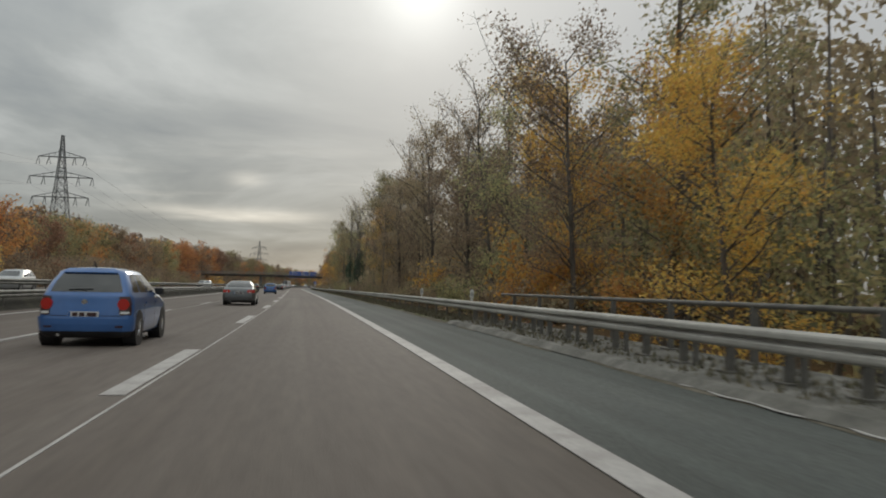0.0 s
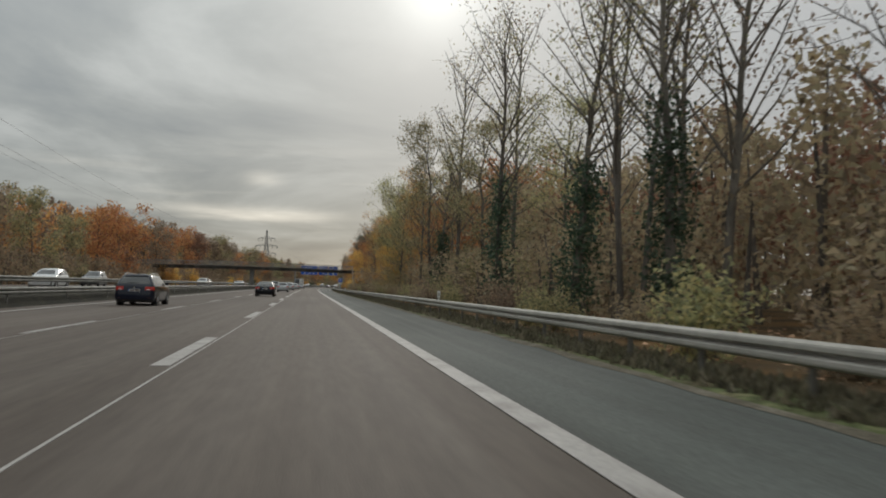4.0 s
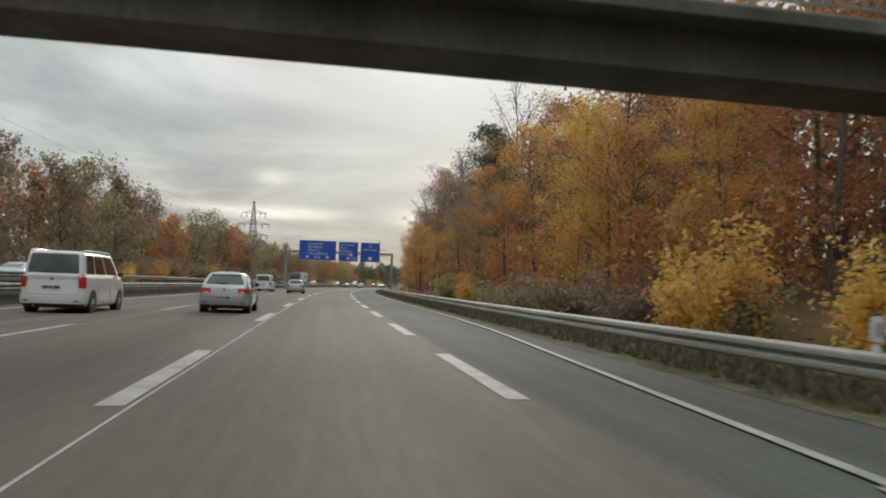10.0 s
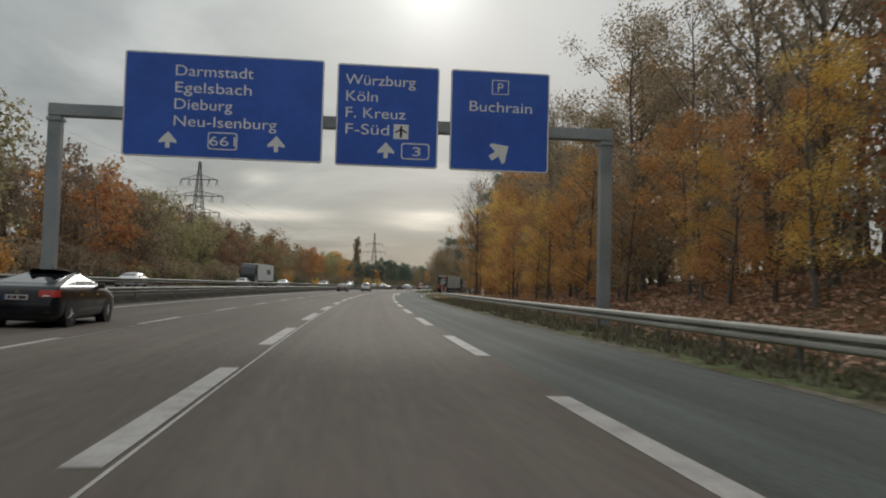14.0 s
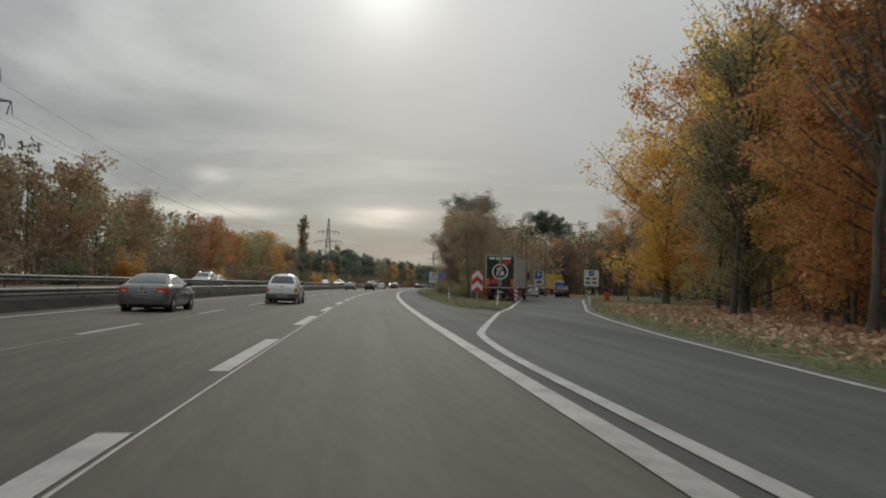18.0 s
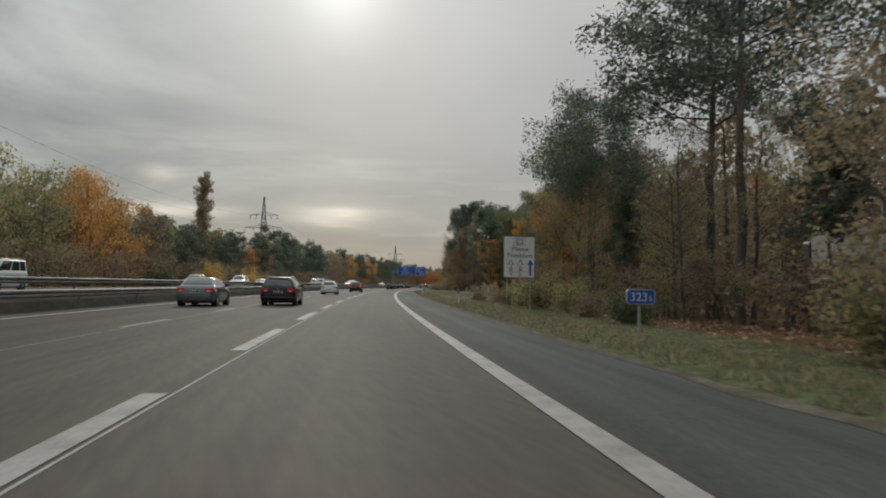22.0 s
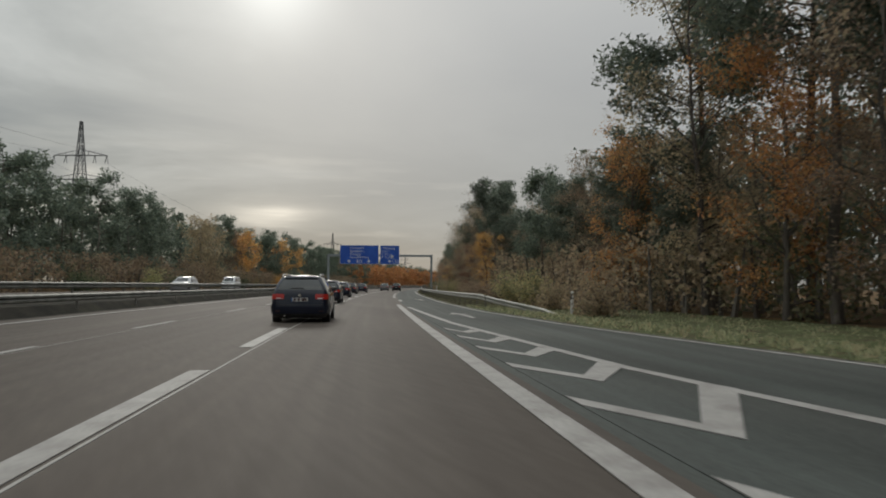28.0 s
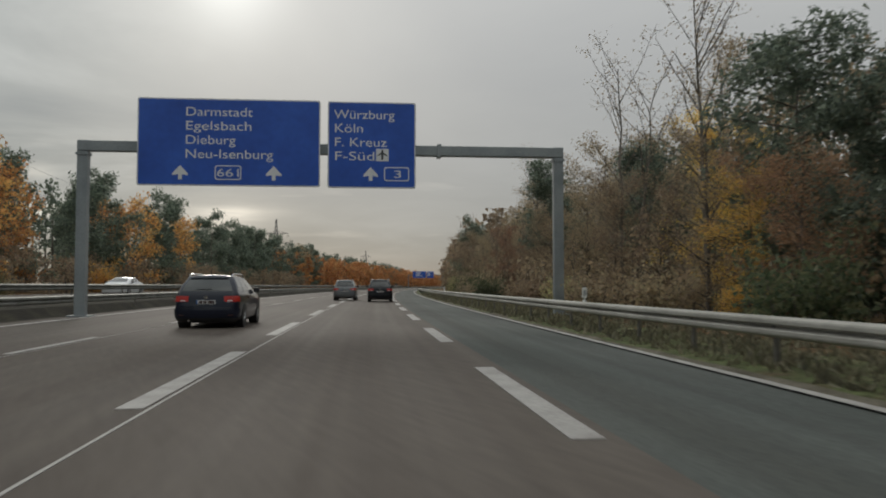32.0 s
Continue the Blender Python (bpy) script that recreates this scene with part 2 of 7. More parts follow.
def streaked(m, depth=0.10, far_tone=0.84):
    """Long faint tyre tracks and oil stains that follow the lanes."""
    T = m.node_tree
    b = T.nodes["Principled BSDF"]
    src = b.inputs["Base Color"].links[0].from_socket
    uv = T.nodes.new("ShaderNodeUVMap")
    uv.uv_map = "along"
    colour = src
    for sx, sy, amount, warm in ((1.1, 0.006, depth, True), (3.2, 0.03, depth * 0.6, False), (0.25, 0.05, depth * 0.5, False)):
        mp = T.nodes.new("ShaderNodeMapping")
        mp.inputs["Scale"].default_value = (sx, sy, 1)
        T.links.new(uv.outputs[0], mp.inputs[0])
        nz = T.nodes.new("ShaderNodeTexNoise")
        nz.inputs["Scale"].default_value, nz.inputs["Detail"].default_value = 1.0, 3.0
        T.links.new(mp.outputs[0], nz.inputs["Vector"])
        rp = T.nodes.new("ShaderNodeValToRGB")
        lo, hi = 1 - amount * 1.4, 1 + amount
        rp.color_ramp.elements[0].position, rp.color_ramp.elements[0].color = 0.33, (lo * 1.03 if warm else lo, lo * 0.99, lo * 0.97 if warm else lo, 1)
        rp.color_ramp.elements[1].position, rp.color_ramp.elements[1].color = 0.67, (hi, hi, hi, 1)
        T.links.new(nz.outputs["Fac"], rp.inputs[0])
        mul = T.nodes.new("ShaderNodeVectorMath")
        mul.operation = "MULTIPLY"
        T.links.new(colour, mul.inputs[0])
        T.links.new(rp.outputs[0], mul.inputs[1])
        colour = mul.outputs[0]
    # a smooth run of tone along the road, darker from 380 to 620 m
    sep = T.nodes.new("ShaderNodeSeparateXYZ")
    T.links.new(uv.outputs[0], sep.inputs[0])
    tone_by_s = T.nodes.new("ShaderNodeMapRange")
    tone_by_s.inputs[1].default_value, tone_by_s.inputs[2].default_value, tone_by_s.inputs[3].default_value, tone_by_s.inputs[4].default_value = 380.0, 620.0, 1.0, far_tone
    T.links.new(sep.outputs[1], tone_by_s.inputs[0])
    fade = T.nodes.new("ShaderNodeVectorMath")
    fade.operation = "SCALE"
    T.links.new(colour, fade.inputs[0])
    T.links.new(tone_by_s.outputs[0], fade.inputs["Scale"])
    colour = fade.outputs[0]
    T.links.new(colour, b.inputs["Base Color"])


streaked(CONCRETE_ROAD)
ASPHALT = material("asphalt", 0.78, stops=((0.3, (0.080, 0.089, 0.082)), (0.5, (0.102, 0.112, 0.104)), (0.72, (0.130, 0.139, 0.129))), scale=0.3, fine=(25.0, 0.2),
                   bump=0.25, bump_scale=120, stretch=(1.0, 0.3, 1), spec=0.12)
streaked(ASPHALT, 0.12, 0.85)
PAINT = material("road_paint", 0.7, stops=((0.32, (0.27, 0.25, 0.235)), (0.5, (0.355, 0.335, 0.318)), (0.7, (0.41, 0.39, 0.37))), scale=1.6, fine=(18.0, 0.2), bump=0.15)
JOINT = material("joint_filler", 0.7, stops=((0.3, (0.30, 0.285, 0.27)), (0.7, (0.42, 0.40, 0.38))), scale=2.0, fine=(30, 0.2))
GRASS = material("verge_grass", 0.95, stops=((0.34, (0.105, 0.082, 0.05)), (0.45, (0.085, 0.092, 0.044)), (0.55, (0.105, 0.125, 0.055)), (0.66, (0.17, 0.16, 0.09))), scale=1.1, fine=(7, 0.45), bump=1.0, bump_scale=22, spec=0.1)
EDGE_DIRT = material("edge_dirt", 0.95, stops=((0.3, (0.085, 0.075, 0.055)), (0.5, (0.135, 0.12, 0.092)), (0.7, (0.20, 0.18, 0.145))), scale=1.4, fine=(16, 0.4), bump=0.7, bump_scale=30, spec=0.1)
# dirt, its colour darkened for the shade under the median rails
MEDIAN = material("shaded_median_dirt", 0.9, stops=((0.3, (0.025, 0.024, 0.02)), (0.5, (0.04, 0.037, 0.03)), (0.7, (0.06, 0.055, 0.04))), scale=0.8, fine=(14, 0.3), bump=0.6, bump_scale=25, spec=0.05)
GROUND = material("forest_floor", 0.95, spec=0.1, stops=((0.3, (0.07, 0.055, 0.038)), (0.5, (0.13, 0.085, 0.045)), (0.7, (0.20, 0.115, 0.05))), scale=0.35, fine=(11, 0.4), bump=0.8, bump_scale=20)
STEEL = material("galvanised_steel", 0.72, 0.08, stops=((0.3, (0.30, 0.285, 0.255)), (0.5, (0.39, 0.375, 0.34)), (0.7, (0.47, 0.45, 0.41))), scale=1.2, fine=(14, 0.15), bump=0.04, stretch=(1, 0.3, 1))
OLD_STEEL = material("weathered_steel", 0.6, 0.3, stops=((0.3, (0.14, 0.14, 0.125)), (0.5, (0.20, 0.20, 0.18)), (0.7, (0.28, 0.275, 0.25))), scale=1.5, fine=(14, 0.2), bump=0.05)
POST_STEEL = material("post_steel", 0.55, 0.3, stops=((0.3, (0.10, 0.095, 0.085)), (0.7, (0.19, 0.18, 0.16))), scale=2, fine=(14, 0.2))
GANTRY = material("gantry_paint", 0.45, 0.2, stops=((0.3, (0.21, 0.235, 0.245)), (0.5, (0.27, 0.295, 0.305)), (0.7, (0.31, 0.335, 0.34))), scale=0.8, fine=(12, 0.1))
CONCRETE = material("bridge_concrete", 0.85, stops=((0.3, (0.075, 0.072, 0.068)), (0.5, (0.12, 0.115, 0.108)), (0.7, (0.19, 0.18, 0.165))), scale=0.7, fine=(10, 0.2), bump=0.25, stretch=(1, 1, 0.4))
KERB = material("kerb_concrete", 0.85, stops=((0.3, (0.075, 0.072, 0.062)), (0.5, (0.13, 0.125, 0.108)), (0.7, (0.21, 0.20, 0.18))), scale=1.2, fine=(12, 0.25), bump=0.3)
RAILING = material("painted_railing", 0.5, 0.2, stops=((0.3, (0.20, 0.20, 0.19)), (0.7, (0.32, 0.315, 0.30))), scale=3, fine=(20, 0.15))
BLUE = material("sign_blue", 0.38, stops=((0.3, (0.016, 0.075, 0.38)), (0.5, (0.021, 0.092, 0.45)), (0.7, (0.028, 0.112, 0.51))), scale=0.5, fine=(4, 0.07))
SIGN_WHITE = material("sign_white", 0.4, stops=((0.3, (0.66, 0.67, 0.68)), (0.7, (0.80, 0.80, 0.79))), scale=0.9, fine=(5, 0.05))
SIGN_GREY = material("sign_back_grey", 0.5, 0.3, stops=((0.3, (0.30, 0.31, 0.31)), (0.7, (0.40, 0.41, 0.41))), scale=0.9, fine=(5, 0.08))
SIGN_RED = material("sign_red", 0.4, stops=((0.3, (0.50, 0.03, 0.03)), (0.7, (0.62, 0.05, 0.04))), scale=1.2, fine=(6, 0.08))
WHITE = material("white_plastic", 0.45, stops=((0.3, (0.62, 0.62, 0.60)), (0.7, (0.78, 0.78, 0.76))), scale=3, fine=(14, 0.08))
BLACK = material("black_plastic", 0.5, stops=((0.3, (0.012, 0.012, 0.013)), (0.7, (0.03, 0.03, 0.032))), scale=3, fine=(14, 0.15))
BARK = material("bark", 0.95, stops=((0.3, (0.08, 0.071, 0.062)), (0.5, (0.14, 0.122, 0.105)), (0.7, (0.23, 0.205, 0.175))), scale=1.6, fine=(14, 0.3), bump=0.9, bump_scale=16, stretch=(1, 1, 0.25), spread=0.25)
PALE_BARK = material("pale_bark", 0.9, stops=((0.3, (0.10, 0.09, 0.075)), (0.5, (0.20, 0.185, 0.16)), (0.7, (0.36, 0.34, 0.31))), scale=1.8, fine=(14, 0.3), bump=0.5, bump_scale=16, stretch=(1, 1, 2.5), spread=0.2)


def leaves(name, *colours, glow=0.5, vivid=0.64):
    n = len(colours)
    # haze of the windscreen put into the colours: duller and paler than the pigment
    colours = [tuple(1.4 * (vivid * v + (1 - vivid) * (0.3 * c[0] + 0.6 * c[1] + 0.1 * c[2])) for v in c) for c in colours]
    return material(name, 0.6, stops=tuple(((i + 0.5) / n, c) for i, c in enumerate(colours)), scale=1.0, spread=0.22, through=glow, island=True, spec=0.3)


LEAF = {
    "gold": leaves("gold_leaves", (0.48, 0.23, 0.03), (0.66, 0.36, 0.035), (0.62, 0.419, 0.041), (0.513, 0.324, 0.041), vivid=0.8),
    "amber": leaves("amber_leaves", (0.324, 0.115, 0.02), (0.567, 0.216, 0.027), (0.62, 0.297, 0.034), (0.432, 0.23, 0.041), vivid=0.74),
    "rust": leaves("rust_leaves", (0.19, 0.082, 0.035), (0.30, 0.128, 0.05), (0.37, 0.165, 0.06), (0.25, 0.135, 0.055)),
    "brown": leaves("brown_leaves", (0.18, 0.122, 0.068), (0.285, 0.187, 0.094), (0.38, 0.245, 0.108), (0.275, 0.215, 0.102)),
    "olive": leaves("olive_leaves", (0.15, 0.15, 0.052), (0.25, 0.245, 0.072), (0.36, 0.315, 0.088), (0.42, 0.31, 0.077)),
    "green": leaves("green_leaves", (0.047, 0.074, 0.03), (0.081, 0.115, 0.041), (0.121, 0.142, 0.047), (0.162, 0.155, 0.054)),
    "moss": leaves("dull_green_leaves", (0.10, 0.115, 0.045), (0.15, 0.17, 0.06), (0.21, 0.205, 0.07), (0.25, 0.215, 0.075)),
    "pine": leaves("pine_needles", (0.072, 0.1, 0.07), (0.10, 0.14, 0.092), (0.13, 0.172, 0.106), (0.158, 0.19, 0.114), glow=0.35),
    "ivy": leaves("ivy_leaves", (0.026, 0.058, 0.03), (0.042, 0.085, 0.04), (0.065, 0.11, 0.048), glow=0.2),
    "birch": leaves("birch_leaves", (0.459, 0.203, 0.027), (0.594, 0.27, 0.034), (0.486, 0.27, 0.054), vivid=0.85),
}
LITTER = leaves("fallen_leaves", (0.40, 0.18, 0.062), (0.54, 0.28, 0.10), (0.60, 0.34, 0.13), (0.33, 0.17, 0.075), glow=0.1)
DRY_BLADE = leaves("dry_weeds", (0.07, 0.062, 0.034), (0.11, 0.092, 0.045), (0.13, 0.125, 0.055), (0.20, 0.165, 0.085), glow=0.4)
GRASS_BLADE = leaves("grass_blades", (0.15, 0.165, 0.06), (0.22, 0.235, 0.085), (0.33, 0.31, 0.14), (0.30, 0.235, 0.11), glow=0.5)

# ---- making meshes ----
def mesh_of(verts, faces, mats, smooth=False, name="mesh", index=None):
    me = bpy.data.meshes.new(name)
    me.from_pydata([tuple(v) for v in verts], [], [tuple(f) for f in faces])
    for m in (mats if isinstance(mats, (list, tuple)) else [mats]):
        me.materials.append(m)
    if index is not None:
        me.polygons.foreach_set("material_index", index)
    if smooth:
        me.polygons.foreach_set("use_smooth", [True] * len(me.polygons))
    me.update()
    return me


def part(name, bm, mat, parent=None, label="", smooth=False):
    """Links a bmesh (or a ready mesh) as one object, under a thing or a part."""
    if isinstance(bm, bpy.types.Mesh):
        me = bm
    else:
        me = bpy.data.meshes.new(name)
        bmesh.ops.recalc_face_normals(bm, faces=bm.faces)
        bm.to_mesh(me)
        bm.free()
        for m in (mat if isinstance(mat, (list, tuple)) else [mat]):
            me.materials.append(m)
        if smooth:
            me.polygons.foreach_set("use_smooth", [True] * len(me.polygons))
    ob = new(name, me)
    if parent is not None:
        ob.parent = parent
    if label:
        ob["label"] = label
    return ob


def thing(name, m, label, category, group="", kind=""):
    ob = new(name)
    ob.matrix_world = m
    return tagged(ob, label, category, group, kind)


def box(bm, x0, x1, y0, y1, z0, z1, bevel=0.0):
    got = bmesh.ops.create_cube(bm, size=1.0, matrix=Matrix.LocRotScale(((x0 + x1) / 2, (y0 + y1) / 2, (z0 + z1) / 2), None, (x1 - x0, y1 - y0, z1 - z0)))
    if bevel:
        edges = {e for v in got["verts"] for e in v.link_edges}
        bmesh.ops.bevel(bm, geom=list(edges), offset=bevel, segments=2, profile=0.7, affect="EDGES")
    return bm


def one_box(x0, x1, y0, y1, z0, z1, bevel=0.0):
    return box(bmesh.new(), x0, x1, y0, y1, z0, z1, bevel)


def rod(bm, a, b, r, r2=None, n=8):
    a, b = Vector(a), Vector(b)
    turn = (b - a).to_track_quat("Z", "Y").to_matrix().to_4x4()
    bmesh.ops.create_cone(bm, cap_ends=True, segments=n, radius1=r, radius2=r if r2 is None else r2, depth=(b - a).length,
                          matrix=Matrix.Translation((a + b) / 2) @ turn)
    return bm


def one_rod(a, b, r, r2=None, n=8):
    return rod(bmesh.new(), a, b, r, r2, n)


def prism(outline, y0, y1):
    """An outline in x, z drawn out from y0 to y1."""
    bm = bmesh.new()
    a, b = [bm.verts.new((x, y0, z)) for x, z in outline], [bm.verts.new((x, y1, z)) for x, z in outline]
    bm.faces.new(a), bm.faces.new(b[::-1])
    for i in range(len(a)):
        j = (i + 1) % len(a)
        bm.faces.new((a[i], b[i], b[j], a[j]))
    return bm


def _section(section, s, thick):
    pts = section(s) if callable(section) else section
    return [*pts, *[(d, z - thick) for d, z in pts[::-1]]] if thick else list(pts)


def strip(name, s0, s1, section, mat, step=6.0, label="", category="", kind="structure", parent=None, smooth=False, thick=0.0):
    """A profile carried along the road: section(s) gives its (d, z) points from left to right."""
    n = max(1, int(round((s1 - s0) / step)))
    verts, faces, k = [], [], 0
    for i in range(n + 1):
        s = s0 + (s1 - s0) * i / n
        pts = _section(section, s, thick)
        k = len(pts)
        verts += [at(s, d, z) for d, z in pts]
    closed = bool(thick)
    for i in range(n):
        for j in range(k if closed else k - 1):
            a, b = i * k + j, i * k + (j + 1) % k
            faces.append((a, b, b + k, a + k))
    if closed:
        faces += [tuple(range(k))[::-1], tuple(n * k + j for j in range(k))]
    me = mesh_of(verts, faces, mat, smooth, name)
    along = me.uv_layers.new(name="along")
    us = np.array([(p[0], s0 + (s1 - s0) * (i // k) / n) for i, p in enumerate([q for i in range(n + 1) for q in _section(section, s0 + (s1 - s0) * i / n, thick)])], dtype=np.float32)
    ids = np.empty(len(me.loops), dtype=np.int32)
    me.loops.foreach_get("vertex_index", ids)
    along.data.foreach_set("uv", us[ids].ravel())
    ob = new(name, me)
    if parent is not None:
        ob.parent = parent
    if label:
        tagged(ob, label, category, "", kind)
    return ob


def lerp(x, *pairs):
    return float(np.interp(x, [p[0] for p in pairs], [p[1] for p in pairs]))


# ---- the large structure ----
LINE_L, LINE_2, LINE_E, LINE_R = -2.02, -6.05, -10.4, 2.10


def edge_right(s):
    """Outer edge of the pavement of the main carriageway."""
    return lerp(s, (-400, 4.85), (250, 4.85), (300, 5.45), (480, 5.5), (500, 5.3), (530, 5.0), (546, 4.75), (760, 4.65), (775, 4.8), (790, 5.4), (1900, 5.4))


def land(s, d):
    """Height of the ground."""
    v = 0.0
    if d > 0:
        e = d - edge_right(s) - 0.6
        v = -0.10 + (0.03 * max(0.0, min(e, 3.0)))
        if s < 24:
            v -= 3.2 * min(1.0, max(0.0, (d - 6.6) / 3.0)) * min(1.0, max(0.0, (24 - s) / 10))
        v += lerp(s, (30, 0.0), (160, 0.5), (260, 3.0), (420, 3.2), (480, 0.6), (520, 0.0), (1900, 0.0)) * min(1.0, max(0.0, (d - 9) / 12)) * (1 - min(1.0, max(0.0, (d - 52) / 98)))
        v += 0.35 * noise.noise((s * 0.05, d * 0.08, 0)) * min(1.0, max(0.0, (d - 8) / 6))
        if s > 505:
            v = min(v, -0.075) if d < 24 and s < 850 else v
    else:
        v = (-0.10 if d > -15.7 else 0.22) if d > -30 else 0.1 + 0.06 * min(20, -30 - d) + 0.3 * noise.noise((s * 0.04, d * 0.06, 3))
    return v


ds = [-1300, -900, -600, -400, -260, -170, -120, -90, -70, -58, -50, -44, -40, -36, -33, -30, -24, -15.5, -12.2, -8, 0, 4, 5.4, 6.2, 7, 8, 9, 10, 11.5, 13, 15, 17.5, 20, 23, 27, 32,
      40, 52, 70, 100, 150, 230, 350, 520, 760, 1050, 1300]
ss = [-420, -300, -200, -120, -60, -40] + list(range(-30, 1000, 6)) + [1010, 1030, 1060, 1100, 1160, 1240, 1340, 1480, 1660, 1900]
verts = [at(s, d, land(s, d)) for s in ss for d in ds]
k = len(ds)
faces = [(i * k + j, i * k + j + 1, (i + 1) * k + j + 1, (i + 1) * k + j) for i in range(len(ss) - 1) for j in range(k - 1)]
tagged(new("ground", mesh_of(verts, faces, GROUND, True, "ground")), "brown forest floor strewn with fallen autumn leaves", "ground", kind="structure")

strip("road", ROAD_START, ROAD_END - 60, lambda s: [(-11.6, 0.0), (-6.05, 0.0), (-2.05, 0.0), (LINE_R + 0.03, 0.0)], CONCRETE_ROAD, 6, "pale worn concrete carriageway of a three-lane motorway", "road", thick=0.25)
strip("hard_shoulder", ROAD_START, ROAD_END - 60, lambda s: [(LINE_R + 0.03, -0.004), (edge_right(s) + 0.1, -0.02)], ASPHALT, 4, "grey-green asphalt hard shoulder beside the slow lane", "road shoulder", thick=0.25)
strip("opposite_road", ROAD_START, ROAD_END - 60, [(-29.5, 0.45), (-15.8, 0.45)], CONCRETE_ROAD, 8, "pale concrete carriageway for the opposite direction", "road", thick=0.25)
strip("median", ROAD_START, ROAD_END - 60, [(-15.9, 0.3), (-15.3, 0.45), (-13.2, 0.44), (-12.3, 0.36), (-11.85, 0.02), (-11.6, -0.01)], MEDIAN, 8, "overgrown dirt strip between the two carriageways, shade darkened into its colour", "median strip")


def ragged(s, seed=0.0):
    return 0.16 * noise.noise((s * 0.33, seed, 1.7)) + 0.09 * noise.noise((s * 1.3, seed, 4.1))


def verge(s0, s1, left, right, label):
    def section(s):
        a, b = left(s) + ragged(s, left(s0)), right(s)
        return [(a, -0.014), (a + 0.14, 0.02), (a + 0.5, 0.03), ((a + b) / 2, max(0.0, land(s, (a + b) / 2)) + 0.03), (b - 0.3, max(0.0, land(s, b)) + 0.02), (b, land(s, b) - 0.15)]
    strip("verge", s0, s1, section, GRASS, 1.0, label, "verge")
    strip("edge_dirt", s0, s1, lambda s: [(left(s) - 0.16 + 1.2 * ragged(s * 1.2, 8.0), -0.013), (left(s) + 0.02, 0.004), (left(s) + 0.30 + ragged(s, 3.0), 0.022)], EDGE_DIRT, 1.0,
          "tan grit and crumbled soil washed up along the road edge", "road edge")


EXIT_LEFT = [(488, 2.28), (518, 2.30), (524, 2.9), (532, 4.45), (540, 6.0), (546, 7.45), (551, 8.5), (563, 10.85), (570, 12.2), (590, 15.9), (640, 25)]
EXIT_RIGHT = [(480, 5.5), (500, 5.8), (513, 6.5), (524, 7.9), (534, 9.5), (545, 11.6), (561, 15.7), (581, 20.5), (602, 26.5), (640, 38)]
ENTRY_LEFT = [(690, 25), (725, 17.9), (733, 16.1), (753, 12.4), (770, 8.6), (786, 5.6), (795, 4.1), (809, 2.95), (827, 2.35)]
ENTRY_RIGHT = [(690, 31), (725, 22.6), (733, 20.6), (753, 16.4), (770, 12.4), (790, 8.75), (807, 6.5), (821, 5.5), (827, 5.4)]
def gore_left(s):
    return lerp(s, (543.5, 6.35), (545.7, 4.95), (549, 4.8), (556, 4.6), (620, 4.62), (700, 4.68))


def gore_right(s):
    return min(lerp(s, *EXIT_LEFT) - 0.4, lerp(s, (567, 12.0), (571, 9.4), (700, 9.5)))


verge(ROAD_START, 478, edge_right, lambda s: edge_right(s) + lerp(s, (270, 1.5), (320, 2.8)), "strip of dull autumn grass along the hard shoulder")
verge(543.5, 700, gore_left, gore_right, "grass island between motorway and rest area")
verge(700, 782, edge_right, lambda s: lerp(s, *ENTRY_LEFT) - 0.2, "wide mown grass between motorway and slip road")
verge(478, 640, lambda s: lerp(s, *EXIT_RIGHT) + 0.2, lambda s: lerp(s, *EXIT_RIGHT) + lerp(s, (478, 2.5), (520, 3.5), (560, 9), (640, 12)), "grass bank beside the exit lane")
verge(690, 822, lambda s: lerp(s, *ENTRY_RIGHT) + 0.2, lambda s: lerp(s, *ENTRY_RIGHT) + 9.0, "mown grass beside the entry lane")
verge(822, ROAD_END - 60, edge_right, lambda s: edge_right(s) + 2.8, "strip of dull autumn grass along the joined lane")

# ---- rest-area exit and entry lanes, aprons ----
strip("exit_lane", 495, 640, lambda s: [(min(lerp(s, *EXIT_LEFT) - (1.6 if s > 566 else 0.2), edge_right(s) - 0.1 if s < 549 else 99), -0.014 if s < 549 and lerp(s, *EXIT_LEFT) - 0.2 > edge_right(s) - 0.1 else 0.004 if s > 520 else -0.001), (lerp(s, *EXIT_RIGHT) + 0.25, 0.0)], ASPHALT, 3,
      "asphalt slip road curving off into a rest area", "slip road", thick=0.2)
strip("entry_lane", 690, 827, lambda s: [(max(lerp(s, *ENTRY_LEFT) - (0.2 if s < 778 else 3.5), LINE_R + 0.2), 0.003), (lerp(s, *ENTRY_RIGHT) + 0.25, 0.0)], ASPHALT, 3,
      "asphalt slip road joining the motorway from the rest area", "slip road", thick=0.2)

# ---- road markings: thin raised paint ----
markings = tagged(new("road_marking"), "white painted lane and edge lines, worn in places", "road marking", kind="structure")


def dash(s0, s1, d0, d1, name="dash"):
    strip(name, s0, s1, [(d0, 0.009), (d1, 0.009)], PAINT, 3.0, parent=markings, thick=0.007)


def path_line(name, pts, width, s0, s1, step=2.0):
    strip(name, s0, s1, lambda s: [(lerp(s, *pts) - width, 0.013), (lerp(s, *pts), 0.013)], PAINT, step, parent=markings, thick=0.007)


def line_left(s):
    return lerp(s, (0, -2.02), (250, -2.0), (360, -1.9), (520, -1.9), (600, LINE_L))


